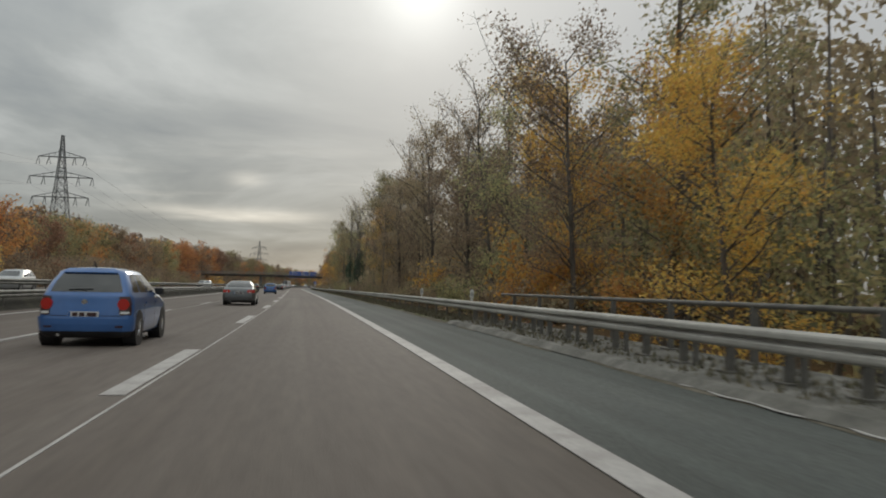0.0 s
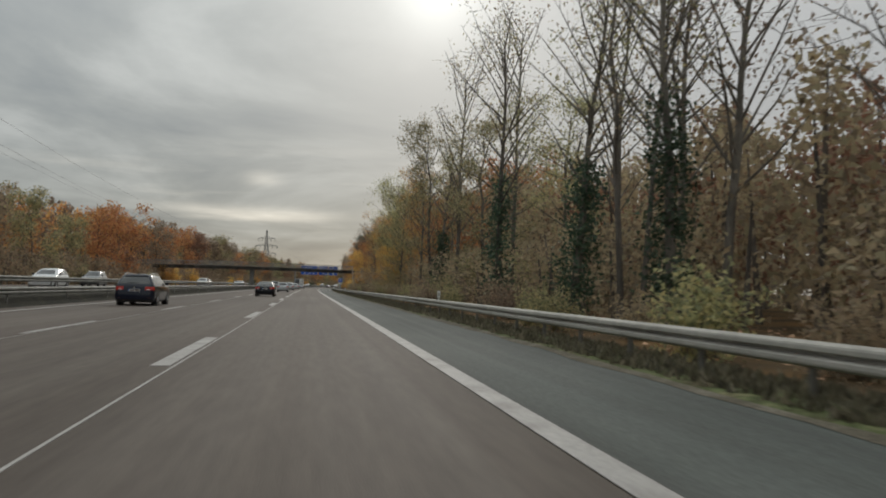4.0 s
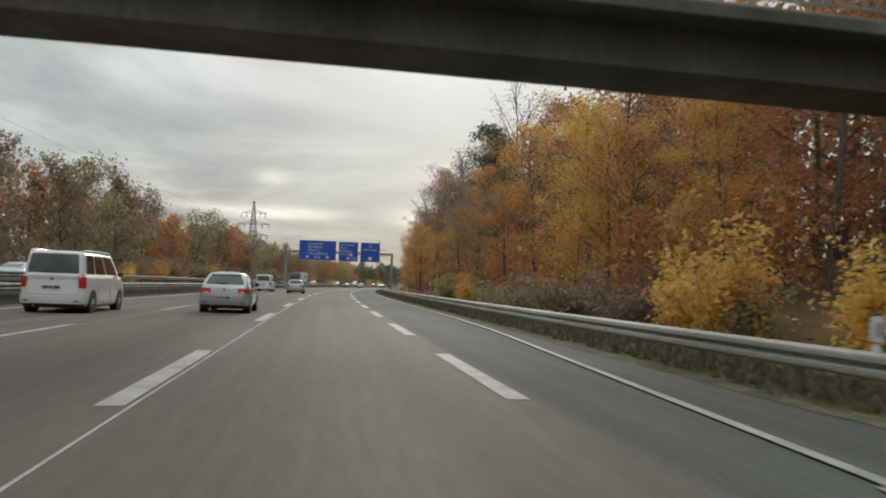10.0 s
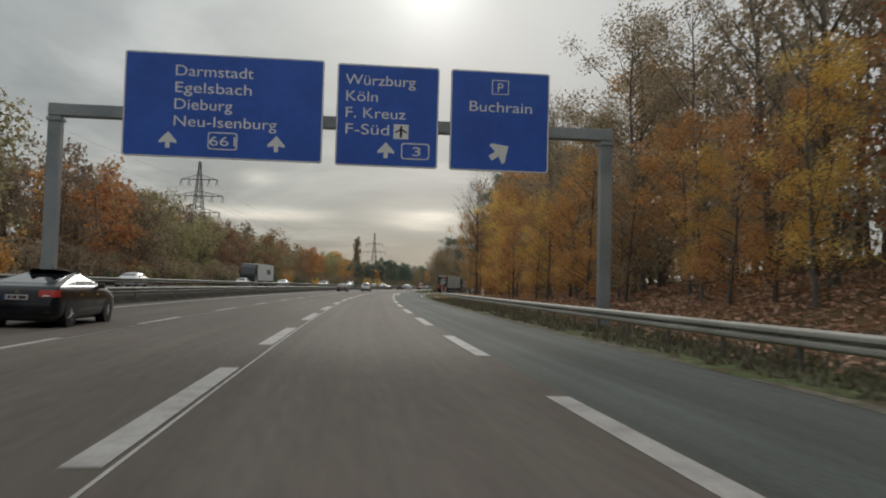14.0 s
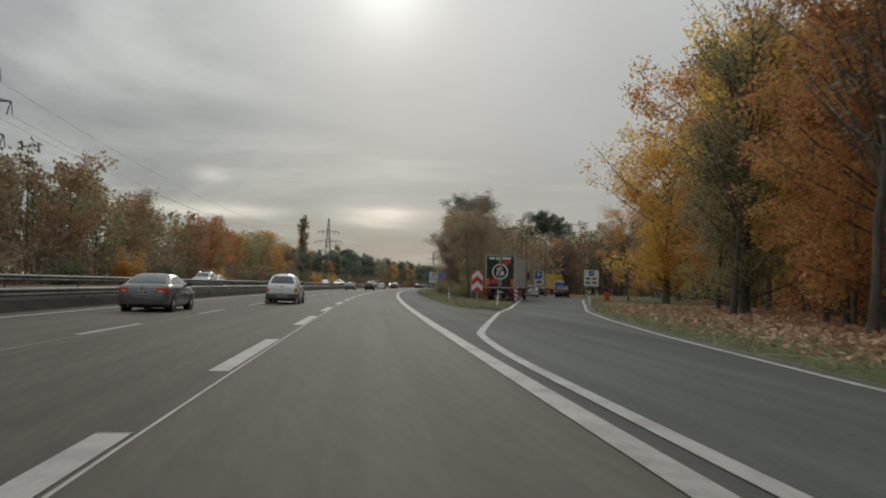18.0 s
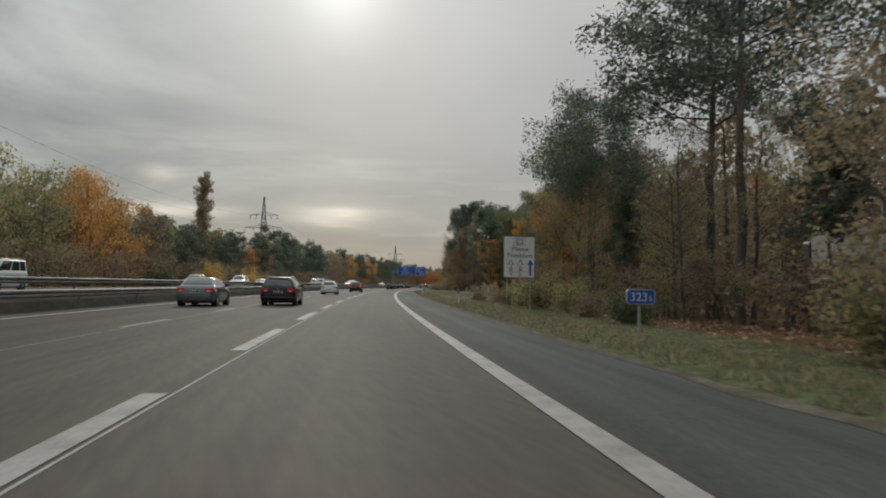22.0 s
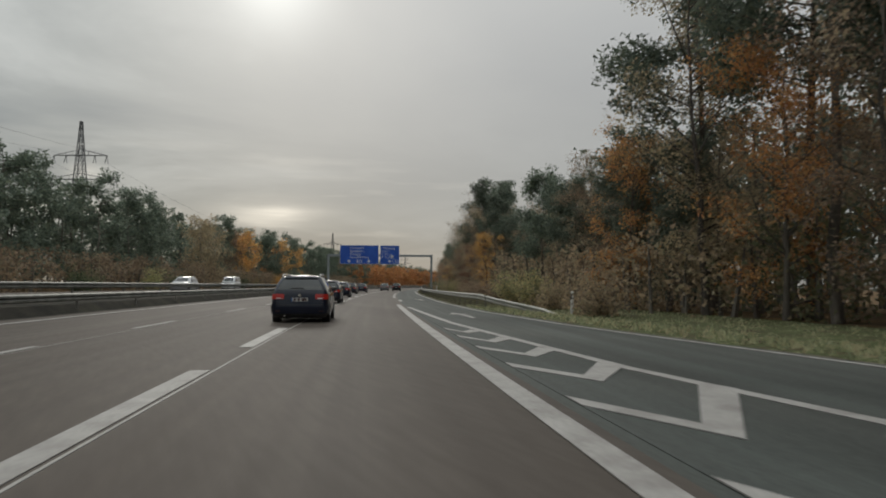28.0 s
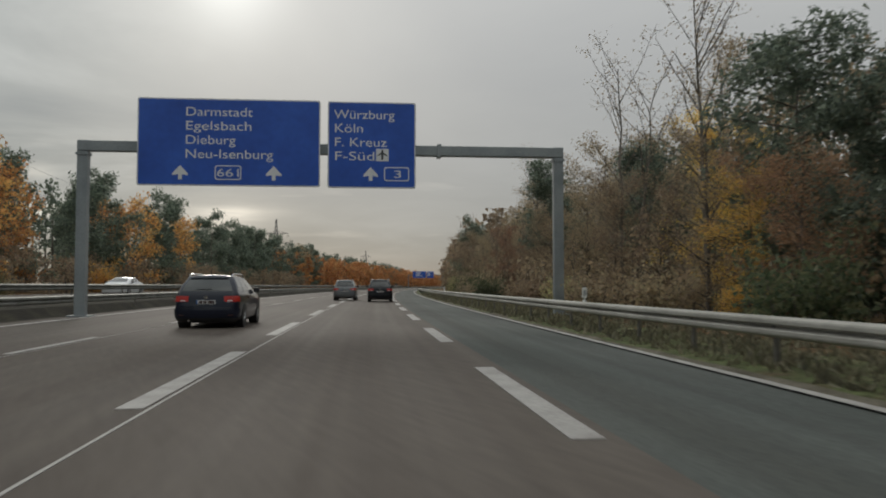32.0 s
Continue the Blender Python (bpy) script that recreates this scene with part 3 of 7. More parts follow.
ANCHORS = [365.5, 375.5, 386.4, 397.2, 407.4, 418.3, 429, 440, 451, 461.5, 472, 482.7, 493.1, 504.3, 514.6, 526.4, 537.4, 548.9, 560, 571, 583, 594.4, 606.3, 618, 630, 642, 654, 666.3,
           679.3, 691.8, 706, 717.6, 729.5, 741.5, 753.5, 765.5, 777.5, 788.6, 799.3, 813, 825.4, 838, 851.5, 863.5, 877.8, 889.4, 903.9, 915.2]
STARTS = [8.8 + 16.4 * i for i in range(-6, 19)] + [318.7, 334.8, 351.0] + ANCHORS + [928 + 12.4 * i for i in range(40)]
for s in STARTS:
    dash(s, s + (6.0 if s < 600 else 6.6), line_left(s) - 0.27, line_left(s))
    dash(s + 6.5, s + 12.3 if s < 360 else s + 11.0, LINE_2 - 0.15, LINE_2)
for i in range(-3, 17):
    dash(309.7 + 10.67 * i, 315.3 + 10.67 * i, LINE_R - 0.27, LINE_R)
for s in [859.6, 867.8, 876.0, 885.2, 893.6] + [902.0 + 10.62 * i for i in range(26)]:
    dash(s, s + 5.4, LINE_R - 0.38, LINE_R - 0.1)
path_line("edge_line", [(-420, LINE_R), (262, LINE_R), (272, 2.6), (284.6, 3.65)], 0.28, -420, 284.6, 3)
path_line("edge_line", [(284.6, 3.6), (302, 4.8), (312, 5.1), (480, 5.25)], 0.13, 284.6, 372, 3)
path_line("edge_line", [(488, 2.06), (700, 2.05), (790, 1.98), (833, 1.97)], 0.29, 491.5, 833, 4)
dash(843.5, 849.2, 2.1, 2.36)
path_line("edge_line", [(489, 2.5), (517, 2.5), (521, 2.66)] + EXIT_LEFT[2:], 0.2, 491.5, 620)
path_line("edge_line", [(s, d - 0.1) for s, d in EXIT_RIGHT], 0.16, 480, 630)
path_line("edge_line", ENTRY_LEFT, 0.22, 700, 827)
path_line("edge_line", [(s, d - 0.05) for s, d in ENTRY_RIGHT] + [(840, 5.15), (1800, 5.15)], 0.16, 700, 1500, 4)
path_line("edge_line", [(-420, LINE_E), (1800, LINE_E)], 0.22, -400, 1500, 6)
strip("edge_line", -400, 1500, [(-28.6, 0.46), (-28.4, 0.46)], PAINT, 8, parent=markings, thick=0.007)
strip("edge_line", -400, 1500, [(-17.0, 0.46), (-16.8, 0.46)], PAINT, 8, parent=markings, thick=0.007)
for apex in (775.8, 779.4, 783.0, 786.6, 790.2, 793.9, 797.3, 800.6, 803.9):
    wide = lerp(apex + 1.5, *ENTRY_LEFT) - 0.2
    mid, right = min(3.05, 2.15 + 0.55 * (wide - 2.15)), min(wide, 4.4)
    end = apex + 2.2 * (right - mid)
    bm = bmesh.new()
    pts = [(apex + 2.15, 2.3), (apex + 1.5, 2.3), (apex - 0.3, mid + 0.05), (end - 0.35, right + 0.08), (end + 0.35, right - 0.1), (apex + 0.4, mid)]
    lo, hi = [bm.verts.new(at(a, b, 0.006)) for a, b in pts], [bm.verts.new(at(a, b, 0.016)) for a, b in pts]
    bm.faces.new(hi)
    for i in range(len(pts)):
        k = (i + 1) % len(pts)
        bm.faces.new((lo[i], lo[k], hi[k], hi[i]))
    part("chevron", bm, PAINT, markings)
for s in (813.2, 847.6):
    bm = bmesh.new()
    pts = [(s, 3.85), (s, 4.05), (s + 3.4, 3.95), (s + 3.0, 4.2), (s + 5.0, 3.65), (s + 3.6, 3.35), (s + 3.3, 3.75)]
    hi = [bm.verts.new(at(a, b + 0.15, 0.012)) for a, b in pts]
    lo = [bm.verts.new(at(a, b + 0.15, 0.004)) for a, b in pts]
    bm.faces.new(hi)
    for i in range(len(pts)):
        j = (i + 1) % len(pts)
        bm.faces.new((lo[i], lo[j], hi[j], hi[i]))
    part("arrow", bm, PAINT, markings)
# joints of the concrete slabs: pale filler along the lanes
joints = tagged(new("slab_joint"), "sealed joints between the concrete slabs of the carriageway", "road joint", kind="structure")
strip("joint", -300, 1500, lambda s: [(line_left(s) + 0.04, 0.005), (line_left(s) + 0.075, 0.005)], JOINT, 6, parent=joints, thick=0.006)
strip("joint", -300, 1500, [(LINE_2 + 0.07, 0.005), (LINE_2 + 0.09, 0.005)], JOINT, 6, parent=joints, thick=0.006)

# ---- guard rails ----
W_BEAM = [(0.0, 0.0), (-0.075, 0.035), (-0.085, 0.06), (-0.085, 0.105), (-0.07, 0.12), (0.015, 0.142), (0.015, 0.168), (-0.07, 0.19), (-0.085, 0.205), (-0.085, 0.25), (-0.075, 0.275), (0.0, 0.31), (0.012, 0.31),
          (-0.06, 0.265), (-0.07, 0.21), (0.03, 0.172), (0.03, 0.138), (-0.07, 0.10), (-0.06, 0.045), (0.012, 0.0)]


def guard_rail(name, s0, s1, where, z0, gap, label, face=1, mat=STEEL, sunk=None):
    """A corrugated steel beam on posts; face 1 looks to the left of the road, -1 to the right."""
    rail = tagged(new(name), label, "guard rail", kind="structure")
    high = z0 if callable(z0) else lambda q: z0
    top = high(s0)
    s = s0
    while s < s1:
        e = min(s1, s + 36.0)

        def section(q):
            h = high(q) if sunk is None else high(q) * sunk(q) - 0.25 * (1 - sunk(q))
            return [(where(q) + face * x, h + z) for x, z in W_BEAM]
        n = max(1, int((e - s) / 3.0))
        verts, faces, k = [], [], len(W_BEAM)
        for i in range(n + 1):
            verts += [at(s + (e - s) * i / n, d, z) for d, z in section(s + (e - s) * i / n)]
        for i in range(n):
            for j in range(k):
                a, b = i * k + j, i * k + (j + 1) % k
                faces.append((a, b, b + k, a + k))
        part("beam", mesh_of(verts, faces, mat, False, "beam"), None, rail)
        s = e
    post = bmesh.new()
    box(post, -0.03, 0.03, -0.05, 0.05, -0.4 - 0.1, top + 0.27)
    box(post, -0.045, 0.0 if face > 0 else 0.045, -0.055, 0.055, top + 0.05, top + 0.26)
    me = bpy.data.meshes.new("post")
    post.to_mesh(me)
    post.free()
    me.materials.append(POST_STEEL)
    n = int((s1 - s0 - 4) / gap)
    for i in range(n):
        q = s0 + 2 + i * gap
        if sunk is not None and sunk(q) < 0.7:
            continue
        ob = part("post", me, None, rail)
        ob.matrix_world = stand(q, where(q) + face * 0.06, high(q) - top)
    return rail


def off_right(s):
    return edge_right(s) + lerp(s, (0, 0.75), (270, 0.75), (300, 0.35), (400, 1.1), (470, 1.1), (818, 2.4), (826, 0.8), (840, 0.65), (1900, 0.65))


guard_rail("guard_rail_slow_lane", -160, 466, off_right, lambda s: lerp(s, (40, 0.47), (200, 0.34), (260, 0.32), (340, 0.39), (460, 0.42)), 2.6, "galvanised steel guard rail on posts along the hard shoulder")
guard_rail("guard_rail_entry", 815, 1350, off_right, 0.45, 2.9, "galvanised steel guard rail whose end slopes down into the grass", sunk=lambda q: lerp(q, (815, 0.0), (827, 1.0)))
guard_rail("guard_rail_median", -160, 1300, lambda s: -12.0, 0.50, 8.0, "weathered grey steel guard rail along the median", face=-1, mat=OLD_STEEL)
guard_rail("guard_rail_opposite", -160, 1300, lambda s: -15.2, 0.98, 8.0, "weathered grey steel guard rail of the opposite carriageway", face=-1, mat=OLD_STEEL)
# much darker than the other kerb concrete, close to the median's tone
DARK_KERB = material("dark_kerb_concrete", 0.9, stops=((0.3, (0.028, 0.027, 0.024)), (0.5, (0.045, 0.043, 0.038)), (0.7, (0.075, 0.07, 0.06))), scale=0.6, fine=(9, 0.3), bump=0.3, spec=0.1, stretch=(1, 0.4, 1))
strip("median_kerb", -300, 1300, [(-15.9, 0.0), (-15.9, 0.62), (-15.5, 0.62), (-15.4, 0.1)], DARK_KERB, 8, "dark concrete kerb wall in the median", "kerb")

# ---- small road bridge at the start: kerb slab and pipe railing ----
strip("bridge_kerb", -60, 27, lambda s: [(4.72 + 0.10 * noise.noise((s * 0.9, 0, 0)), 0.0), (4.86 + 0.10 * noise.noise((s * 0.9, 0, 0)), 0.10), (7.0, 0.12), (7.05, -0.6)], KERB, 0.35, "broken dirty concrete kerb of a small road bridge", "kerb")
pipes = tagged(new("bridge_railing"), "grey steel pipe railing on the bridge edge", "railing", kind="structure")
strip("rail", -60, 27, [(6.75 + 0.04 * math.cos(a), 1.03 + 0.045 * math.sin(a)) for a in np.linspace(0, 2 * math.pi, 9)], POST_STEEL, 4, parent=pipes, smooth=True)
strip("rail", -60, 27, [(6.75 + 0.03 * math.cos(a), 0.6 + 0.03 * math.sin(a)) for a in np.linspace(0, 2 * math.pi, 9)], POST_STEEL, 4, parent=pipes, smooth=True)
for i in range(22):
    ob = part("post", one_box(-0.05, 0.05, -0.05, 0.05, 0.1, 1.03), POST_STEEL, pipes)
    ob.matrix_world = stand(25.35 - 2.83 * i, 6.75)
    ob = part("base_plate", one_box(-0.14, 0.14, -0.14, 0.14, 0.11, 0.14), POST_STEEL, pipes)
    ob.matrix_world = stand(25.35 - 2.83 * i, 6.75)

bridge_posts = tagged(new("bridge_rail_posts"), "stout guard rail posts bolted to the bridge kerb", "guard rail", kind="structure")
for i in range(48):
    q = 26.4 - 1.36 * i
    foot = part("post", one_box(-0.05, 0.05, -0.06, 0.06, 0.09, 0.74, 0.01), POST_STEEL, bridge_posts)
    foot.matrix_world = stand(q, off_right(q) + 0.09)
    plate_ = part("base_plate", one_box(-0.13, 0.13, -0.17, 0.17, 0.10, 0.135, 0.008), POST_STEEL, bridge_posts)
    plate_.matrix_world = stand(q, off_right(q) + 0.09)
strip("kerb_crack", 5.2, 9.6, lambda s: [(4.70 + 0.16 * noise.noise((s * 1.1, 2.0, 0)) + 0.05 * math.sin(s * 5), 0.006), (4.75 + 0.16 * noise.noise((s * 1.1, 2.0, 0)) + 0.05 * math.sin(s * 5), 0.008)],
      PAINT, 0.12, "pale crumbling seam along the broken kerb", "kerb", thick=0.008)

# ---- signs ----
def lettering(text, size, mat, parent, x, y, z, width=None, name="lettering"):
    """Upright writing that faces back along the road; x, z: its lower left corner."""
    cu = bpy.data.curves.new(name, "FONT")
    cu.body, cu.size, cu.extrude = text, size / 0.72, 0.002
    cu.materials.append(mat)
    ob = new(name, cu)
    wide = 1.0
    if width:
        bpy.context.view_layer.update()
        wide = width / max(0.01, ob.dimensions.x)
    ob.parent = parent
    ob.matrix_basis = Matrix.Translation((x, y, z)) @ pose(0, 0, 0, 90, 0, 0) @ Matrix.Diagonal((wide, 1, 1, 1))
    return ob


def shape(pts, y, mat, parent, name, thick=0.006):
    return part(name, prism(pts, y, y - thick), mat, parent)


def rounded(x0, x1, z0, z1, r, n=4):
    out = []
    for cx, cz, a0 in ((x1 - r, z1 - r, 0), (x0 + r, z1 - r, 90), (x0 + r, z0 + r, 180), (x1 - r, z0 + r, 270)):
        out += [(cx + r * math.cos(radians(a0 + 90 * i / n)), cz + r * math.sin(radians(a0 + 90 * i / n))) for i in range(n + 1)]
    return out


def board(parent, x0, x1, z0, z1, mat=BLUE, rim=SIGN_WHITE, y=0.0, name="sign_board", edge=0.05, label=""):
    back = shape(rounded(x0, x1, z0, z1, 0.09), y, SIGN_GREY, parent, name, 0.05)
    if label:
        back["label"] = label
    shape(rounded(x0 + 0.01, x1 - 0.01, z0 + 0.01, z1 - 0.01, 0.085), y - 0.051, rim, back, "border", 0.004)
    shape(rounded(x0 + edge, x1 - edge, z0 + edge, z1 - edge, 0.07), y - 0.056, mat, back, "face", 0.004)
    return back


def up_arrow(x, z, h, mat, parent, y=-0.064, turn=0.0):
    w = h * 0.52
    pts = [(-0.13 * h, 0), (0.13 * h, 0), (0.13 * h, 0.36 * h), (w, 0.30 * h), (w, 0.44 * h), (0, h), (-w, 0.44 * h), (-w, 0.30 * h), (-0.13 * h, 0.36 * h)]
    c, q = math.cos(radians(turn)), math.sin(radians(turn))
    return shape([(x + a * c + (b - h / 2) * q, z + h / 2 - a * q + (b - h / 2) * c) for a, b in pts], y, mat, parent, "arrow")


def road_number(text, x, z, w, h, parent):
    plate = shape(rounded(x, x + w, z, z + h, 0.1), -0.062, SIGN_WHITE, parent, "number_plate")
    shape(rounded(x + 0.04, x + w - 0.04, z + 0.04, z + h - 0.04, 0.08), -0.069, BLUE, plate, "field", 0.004)
    lettering(text, h * 0.55, SIGN_WHITE, plate, x + w * 0.5 - 0.15 * len(text), -0.076, z + h * 0.23, 0.28 * len(text))


def plane_mark(x, z, w, parent):
    plate = shape([(x, z), (x + w, z), (x + w, z + w), (x, z + w)], -0.062, SIGN_WHITE, parent, "airport_symbol")
    c = x + w / 2
    shape([(c - 0.04, z + 0.06), (c + 0.04, z + 0.06), (c + 0.04, z + w - 0.08), (c, z + w - 0.03), (c - 0.04, z + w - 0.08)], -0.069, BLACK, plate, "fuselage", 0.003)
    shape([(x + 0.05, z + w * 0.38), (c, z + w * 0.6), (x + w - 0.05, z + w * 0.38), (x + w - 0.05, z + w * 0.47), (c, z + w * 0.75), (x + 0.05, z + w * 0.47)], -0.073, BLACK, plate, "wing", 0.003)


def gantry(s, left, right, label):
    g = thing("sign_gantry", stand(s, 0.0), label, "sign gantry")
    for x in (left, right):
        leg = part("leg", one_box(x - 0.2, x + 0.2, 0.25, 0.6, -0.3, 6.88, 0.03), GANTRY, g)
        part("base_plate", one_box(x - 0.4, x + 0.4, 0.05, 0.8, -0.05, 0.06), GANTRY, leg)
        part("collar", one_box(x - 0.24, x + 0.24, 0.21, 0.64, 6.3, 6.4), GANTRY, leg)
    part("beam", one_box(left - 0.2, right + 0.2, 0.22, 0.63, 6.46, 6.86, 0.03), GANTRY, g)
    return g


def destinations(b, x, lines, size=0.36, step=0.555, top=7.9):
    for i, (text, w) in enumerate(lines):
        lettering(text, size, SIGN_WHITE, b, x, -0.064, top - step * i, w)


g1 = gantry(418.0, -10.3, 8.15, "grey steel gantry over the road carrying three blue direction boards")
b = board(g1, -8.07, -1.65, 5.2, 8.65)
destinations(b, -6.5, [("Darmstadt", 2.5), ("Egelsbach", 2.45), ("Dieburg", 1.85), ("Neu-Isenburg", 3.3)])
up_arrow(-6.62, 5.5, 0.54, SIGN_WHITE, b)
road_number("661", -5.35, 5.5, 0.95, 0.58, b)
up_arrow(-3.15, 5.5, 0.54, SIGN_WHITE, b)
b = board(g1, -1.22, 2.2, 5.17, 8.6)
destinations(b, -0.95, [("Würzburg", 2.35), ("Köln", 1.05), ("F. Kreuz", 2.0), ("F-Süd", 1.45)])
plane_mark(0.7, 6.12, 0.5, b)
up_arrow(0.46, 5.46, 0.54, SIGN_WHITE, b)
road_number("3", 0.97, 5.45, 0.95, 0.55, b)
b = board(g1, 2.6, 6.0, 5.17, 8.6)
shape([(4.0, 7.8), (4.58, 7.8), (4.58, 8.3), (4.0, 8.3)], -0.062, SIGN_WHITE, b, "parking_plate", 0.003)
shape([(4.03, 7.83), (4.55, 7.83), (4.55, 8.27), (4.03, 8.27)], -0.066, BLUE, b, "parking_field", 0.003)
lettering("P", 0.32, SIGN_WHITE, b, 4.17, -0.074, 7.89)
lettering("Buchrain", 0.36, SIGN_WHITE, b, 3.2, -0.064, 7.2, 2.15)
up_arrow(4.3, 5.45, 0.75, SIGN_WHITE, b, turn=55)

g2 = gantry(927.0, -10.95, 7.9, "grey steel gantry over the road carrying two blue direction boards")
b = board(g2, -8.8, -1.77, 5.09, 8.53)
destinations(b, -7.0, [("Darmstadt", 2.55), ("Egelsbach", 2.5), ("Dieburg", 1.9), ("Neu-Isenburg", 3.35)], top=7.84)
up_arrow(-7.16, 5.33, 0.56, SIGN_WHITE, b)
road_number("661", -5.84, 5.33, 1.02, 0.57, b)
up_arrow(-3.57, 5.33, 0.57, SIGN_WHITE, b)
b = board(g2, -1.48, 2.01, 5.07, 8.52)
destinations(b, -1.24, [("Würzburg", 2.4), ("Köln", 1.1), ("F. Kreuz", 2.05), ("F-Süd", 1.55)], top=7.84)
plane_mark(0.43, 6.15, 0.5, b)
up_arrow(0.22, 5.36, 0.55, SIGN_WHITE, b)
road_number("3", 0.75, 5.36, 1.0, 0.56, b)
part("beam_joint", one_box(2.9, 3.06, 0.16, 0.69, 6.4, 6.92), GANTRY, g2)
g3 = gantry(1290.0, -10.8, 7.9, "distant grey steel gantry carrying blue direction boards")
b = board(g3, -8.6, -1.9, 5.1, 8.5)
for z, w in ((7.9, 2.5), (7.3, 2.4), (6.7, 1.9), (6.1, 3.2)):
    shape([(-7, z), (-7 + w, z), (-7 + w, z + 0.3), (-7, z + 0.3)], -0.062, SIGN_WHITE, b, "writing")
b = board(g3, -1.5, 2.0, 5.1, 8.5)
for z, w in ((7.9, 2.3), (7.3, 1.1), (6.7, 2.0), (6.1, 1.5)):
    shape([(-1.2, z), (-1.2 + w, z), (-1.2 + w, z + 0.3), (-1.2, z + 0.3)], -0.062, SIGN_WHITE, b, "writing")


def post_sign(name, s, d, posts, label, category="road sign", height=2.0, turn=0.0, ground=-0.1):
    g = thing(name, stand(s, d, 0.0, turn), label, category)
    for x in posts:
        part("post", one_rod((x, 0.06, ground - 0.3), (x, 0.06, height), 0.035), STEEL, g)
    return g


# parking sign before the exit, with an arrow plate
g = post_sign("parking_sign", 287.0, 6.75, (-0.2, 0.2), "blue parking sign with a white arrow plate behind the rail", height=2.9, ground=0)
b = board(g, -0.45, 0.45, 1.98, 2.85)
lettering("P", 0.52, SIGN_WHITE, b, -0.18, -0.064, 2.15)
b = board(g, -0.42, 0.4, 1.5, 1.95, SIGN_WHITE, BLACK, edge=0.02, name="arrow_plate")
shape([(-0.27, 1.62), (0.12, 1.76), (0.1, 1.82), (0.27, 1.8), (0.17, 1.68), (0.14, 1.73), (-0.26, 1.59)], -0.064, BLACK, b, "arrow")
board(g, -0.33, 0.2, 0.3, 1.42, SIGN_GREY, SIGN_GREY, name="control_box", edge=0.03, label="grey cabinet scrawled with dark marks")
# information board for lane use, with outlined and crossed arrows
g = post_sign("lane_board", 656.3, 7.75, (-0.72, 0.78), "weathered white board with lane arrows on two posts", height=4.2)
g.matrix_world = stand(656.3, 7.76, 0.08) @ Matrix.Diagonal((0.82, 1, 0.905, 1))
b = board(g, -1.0, 1.05, 1.75, 4.2, SIGN_WHITE, BLACK, edge=0.05)
lettering("Messe", 0.26, BLACK, b, -0.47, -0.064, 3.32, 1.05)
lettering("Frankfurt", 0.26, BLACK, b, -0.75, -0.064, 2.94, 1.6)
st = shape([(-0.35, 3.62), (0.42, 3.62), (0.42, 4.1), (-0.35, 4.1)], -0.062, BLACK, b, "stadium_symbol", 0.002)
shape([(-0.33, 3.64), (0.40, 3.64), (0.40, 4.08), (-0.33, 4.08)], -0.0645, SIGN_WHITE, st, "field", 0.002)
for k, (w, h) in enumerate(((0.3, 0.18), (0.27, 0.155), (0.23, 0.12), (0.2, 0.095), (0.15, 0.06), (0.125, 0.04))):
    shape(rounded(0.035 - w, 0.035 + w, 3.86 - h, 3.86 + h, min(w, h) * 0.95, 5), -0.067 - 0.0025 * k, BLACK if k % 2 == 0 else SIGN_WHITE, st, "ring", 0.002)
for x in (-0.52, 0.1):
    arrow_pts = [(-0.06, 0), (0.06, 0), (0.06, 0.62), (0.21, 0.6), (0, 0.92), (-0.21, 0.6), (-0.06, 0.62)]
    o = shape([(x + a, 1.92 + z) for a, z in arrow_pts], -0.062, BLACK, b, "outlined_arrow", 0.002)
    shape([(x + a * 0.62, 1.95 + z * 0.94) for a, z in arrow_pts], -0.065, SIGN_WHITE, o, "field", 0.002)
    for k in (1, -1):
        shape([(x - 0.2, 2.22 + 0.16 * k), (x - 0.2, 2.25 + 0.16 * k), (x + 0.2, 2.25 - 0.16 * k), (x + 0.2, 2.22 - 0.16 * k)], -0.069 - 0.002 * k, SIGN_RED, o, "cross", 0.002)
shape([(0.74 + a, 1.92 + z) for a, z in ((-0.07, 0), (0.07, 0), (0.07, 0.62), (0.21, 0.6), (0, 0.92), (-0.21, 0.6), (-0.07, 0.62))], -0.062, BLUE, b, "arrow", 0.003)
# kilometre plate
g = post_sign("kilometre_plate", 633.4, 6.3, (0.0,), "small blue plate with white figures on a post", height=1.15)
b = board(g, -0.34, 0.34, 0.85, 1.2, edge=0.02)
lettering("323", 0.2, SIGN_WHITE, b, -0.26, -0.064, 0.93, 0.38)
lettering("5", 0.12, SIGN_WHITE, b, 0.18, -0.064, 0.93, 0.07)
# chevron board in the gore of the exit
g = post_sign("chevron_board", 549.0, 5.99, (0.04,), "red and white chevron board at the tip of the gore", height=2.05)
b = board(g, -0.33, 0.33, 0.91, 2.11, SIGN_WHITE, SIGN_GREY, edge=0.012)
for pts in ([(-0.31, 0.93), (0.31, 0.93), (0, 1.22)], [(-0.31, 1.24), (0, 1.53), (0.31, 1.24), (0.31, 1.54), (0, 1.83), (-0.31, 1.54)], [(-0.31, 1.84), (-0.05, 2.09), (-0.31, 2.09)], [(0.31, 1.84), (0.31, 2.09), (0.05, 2.09)]):
    shape(pts, -0.064, SIGN_RED, b, "chevron", 0.003)
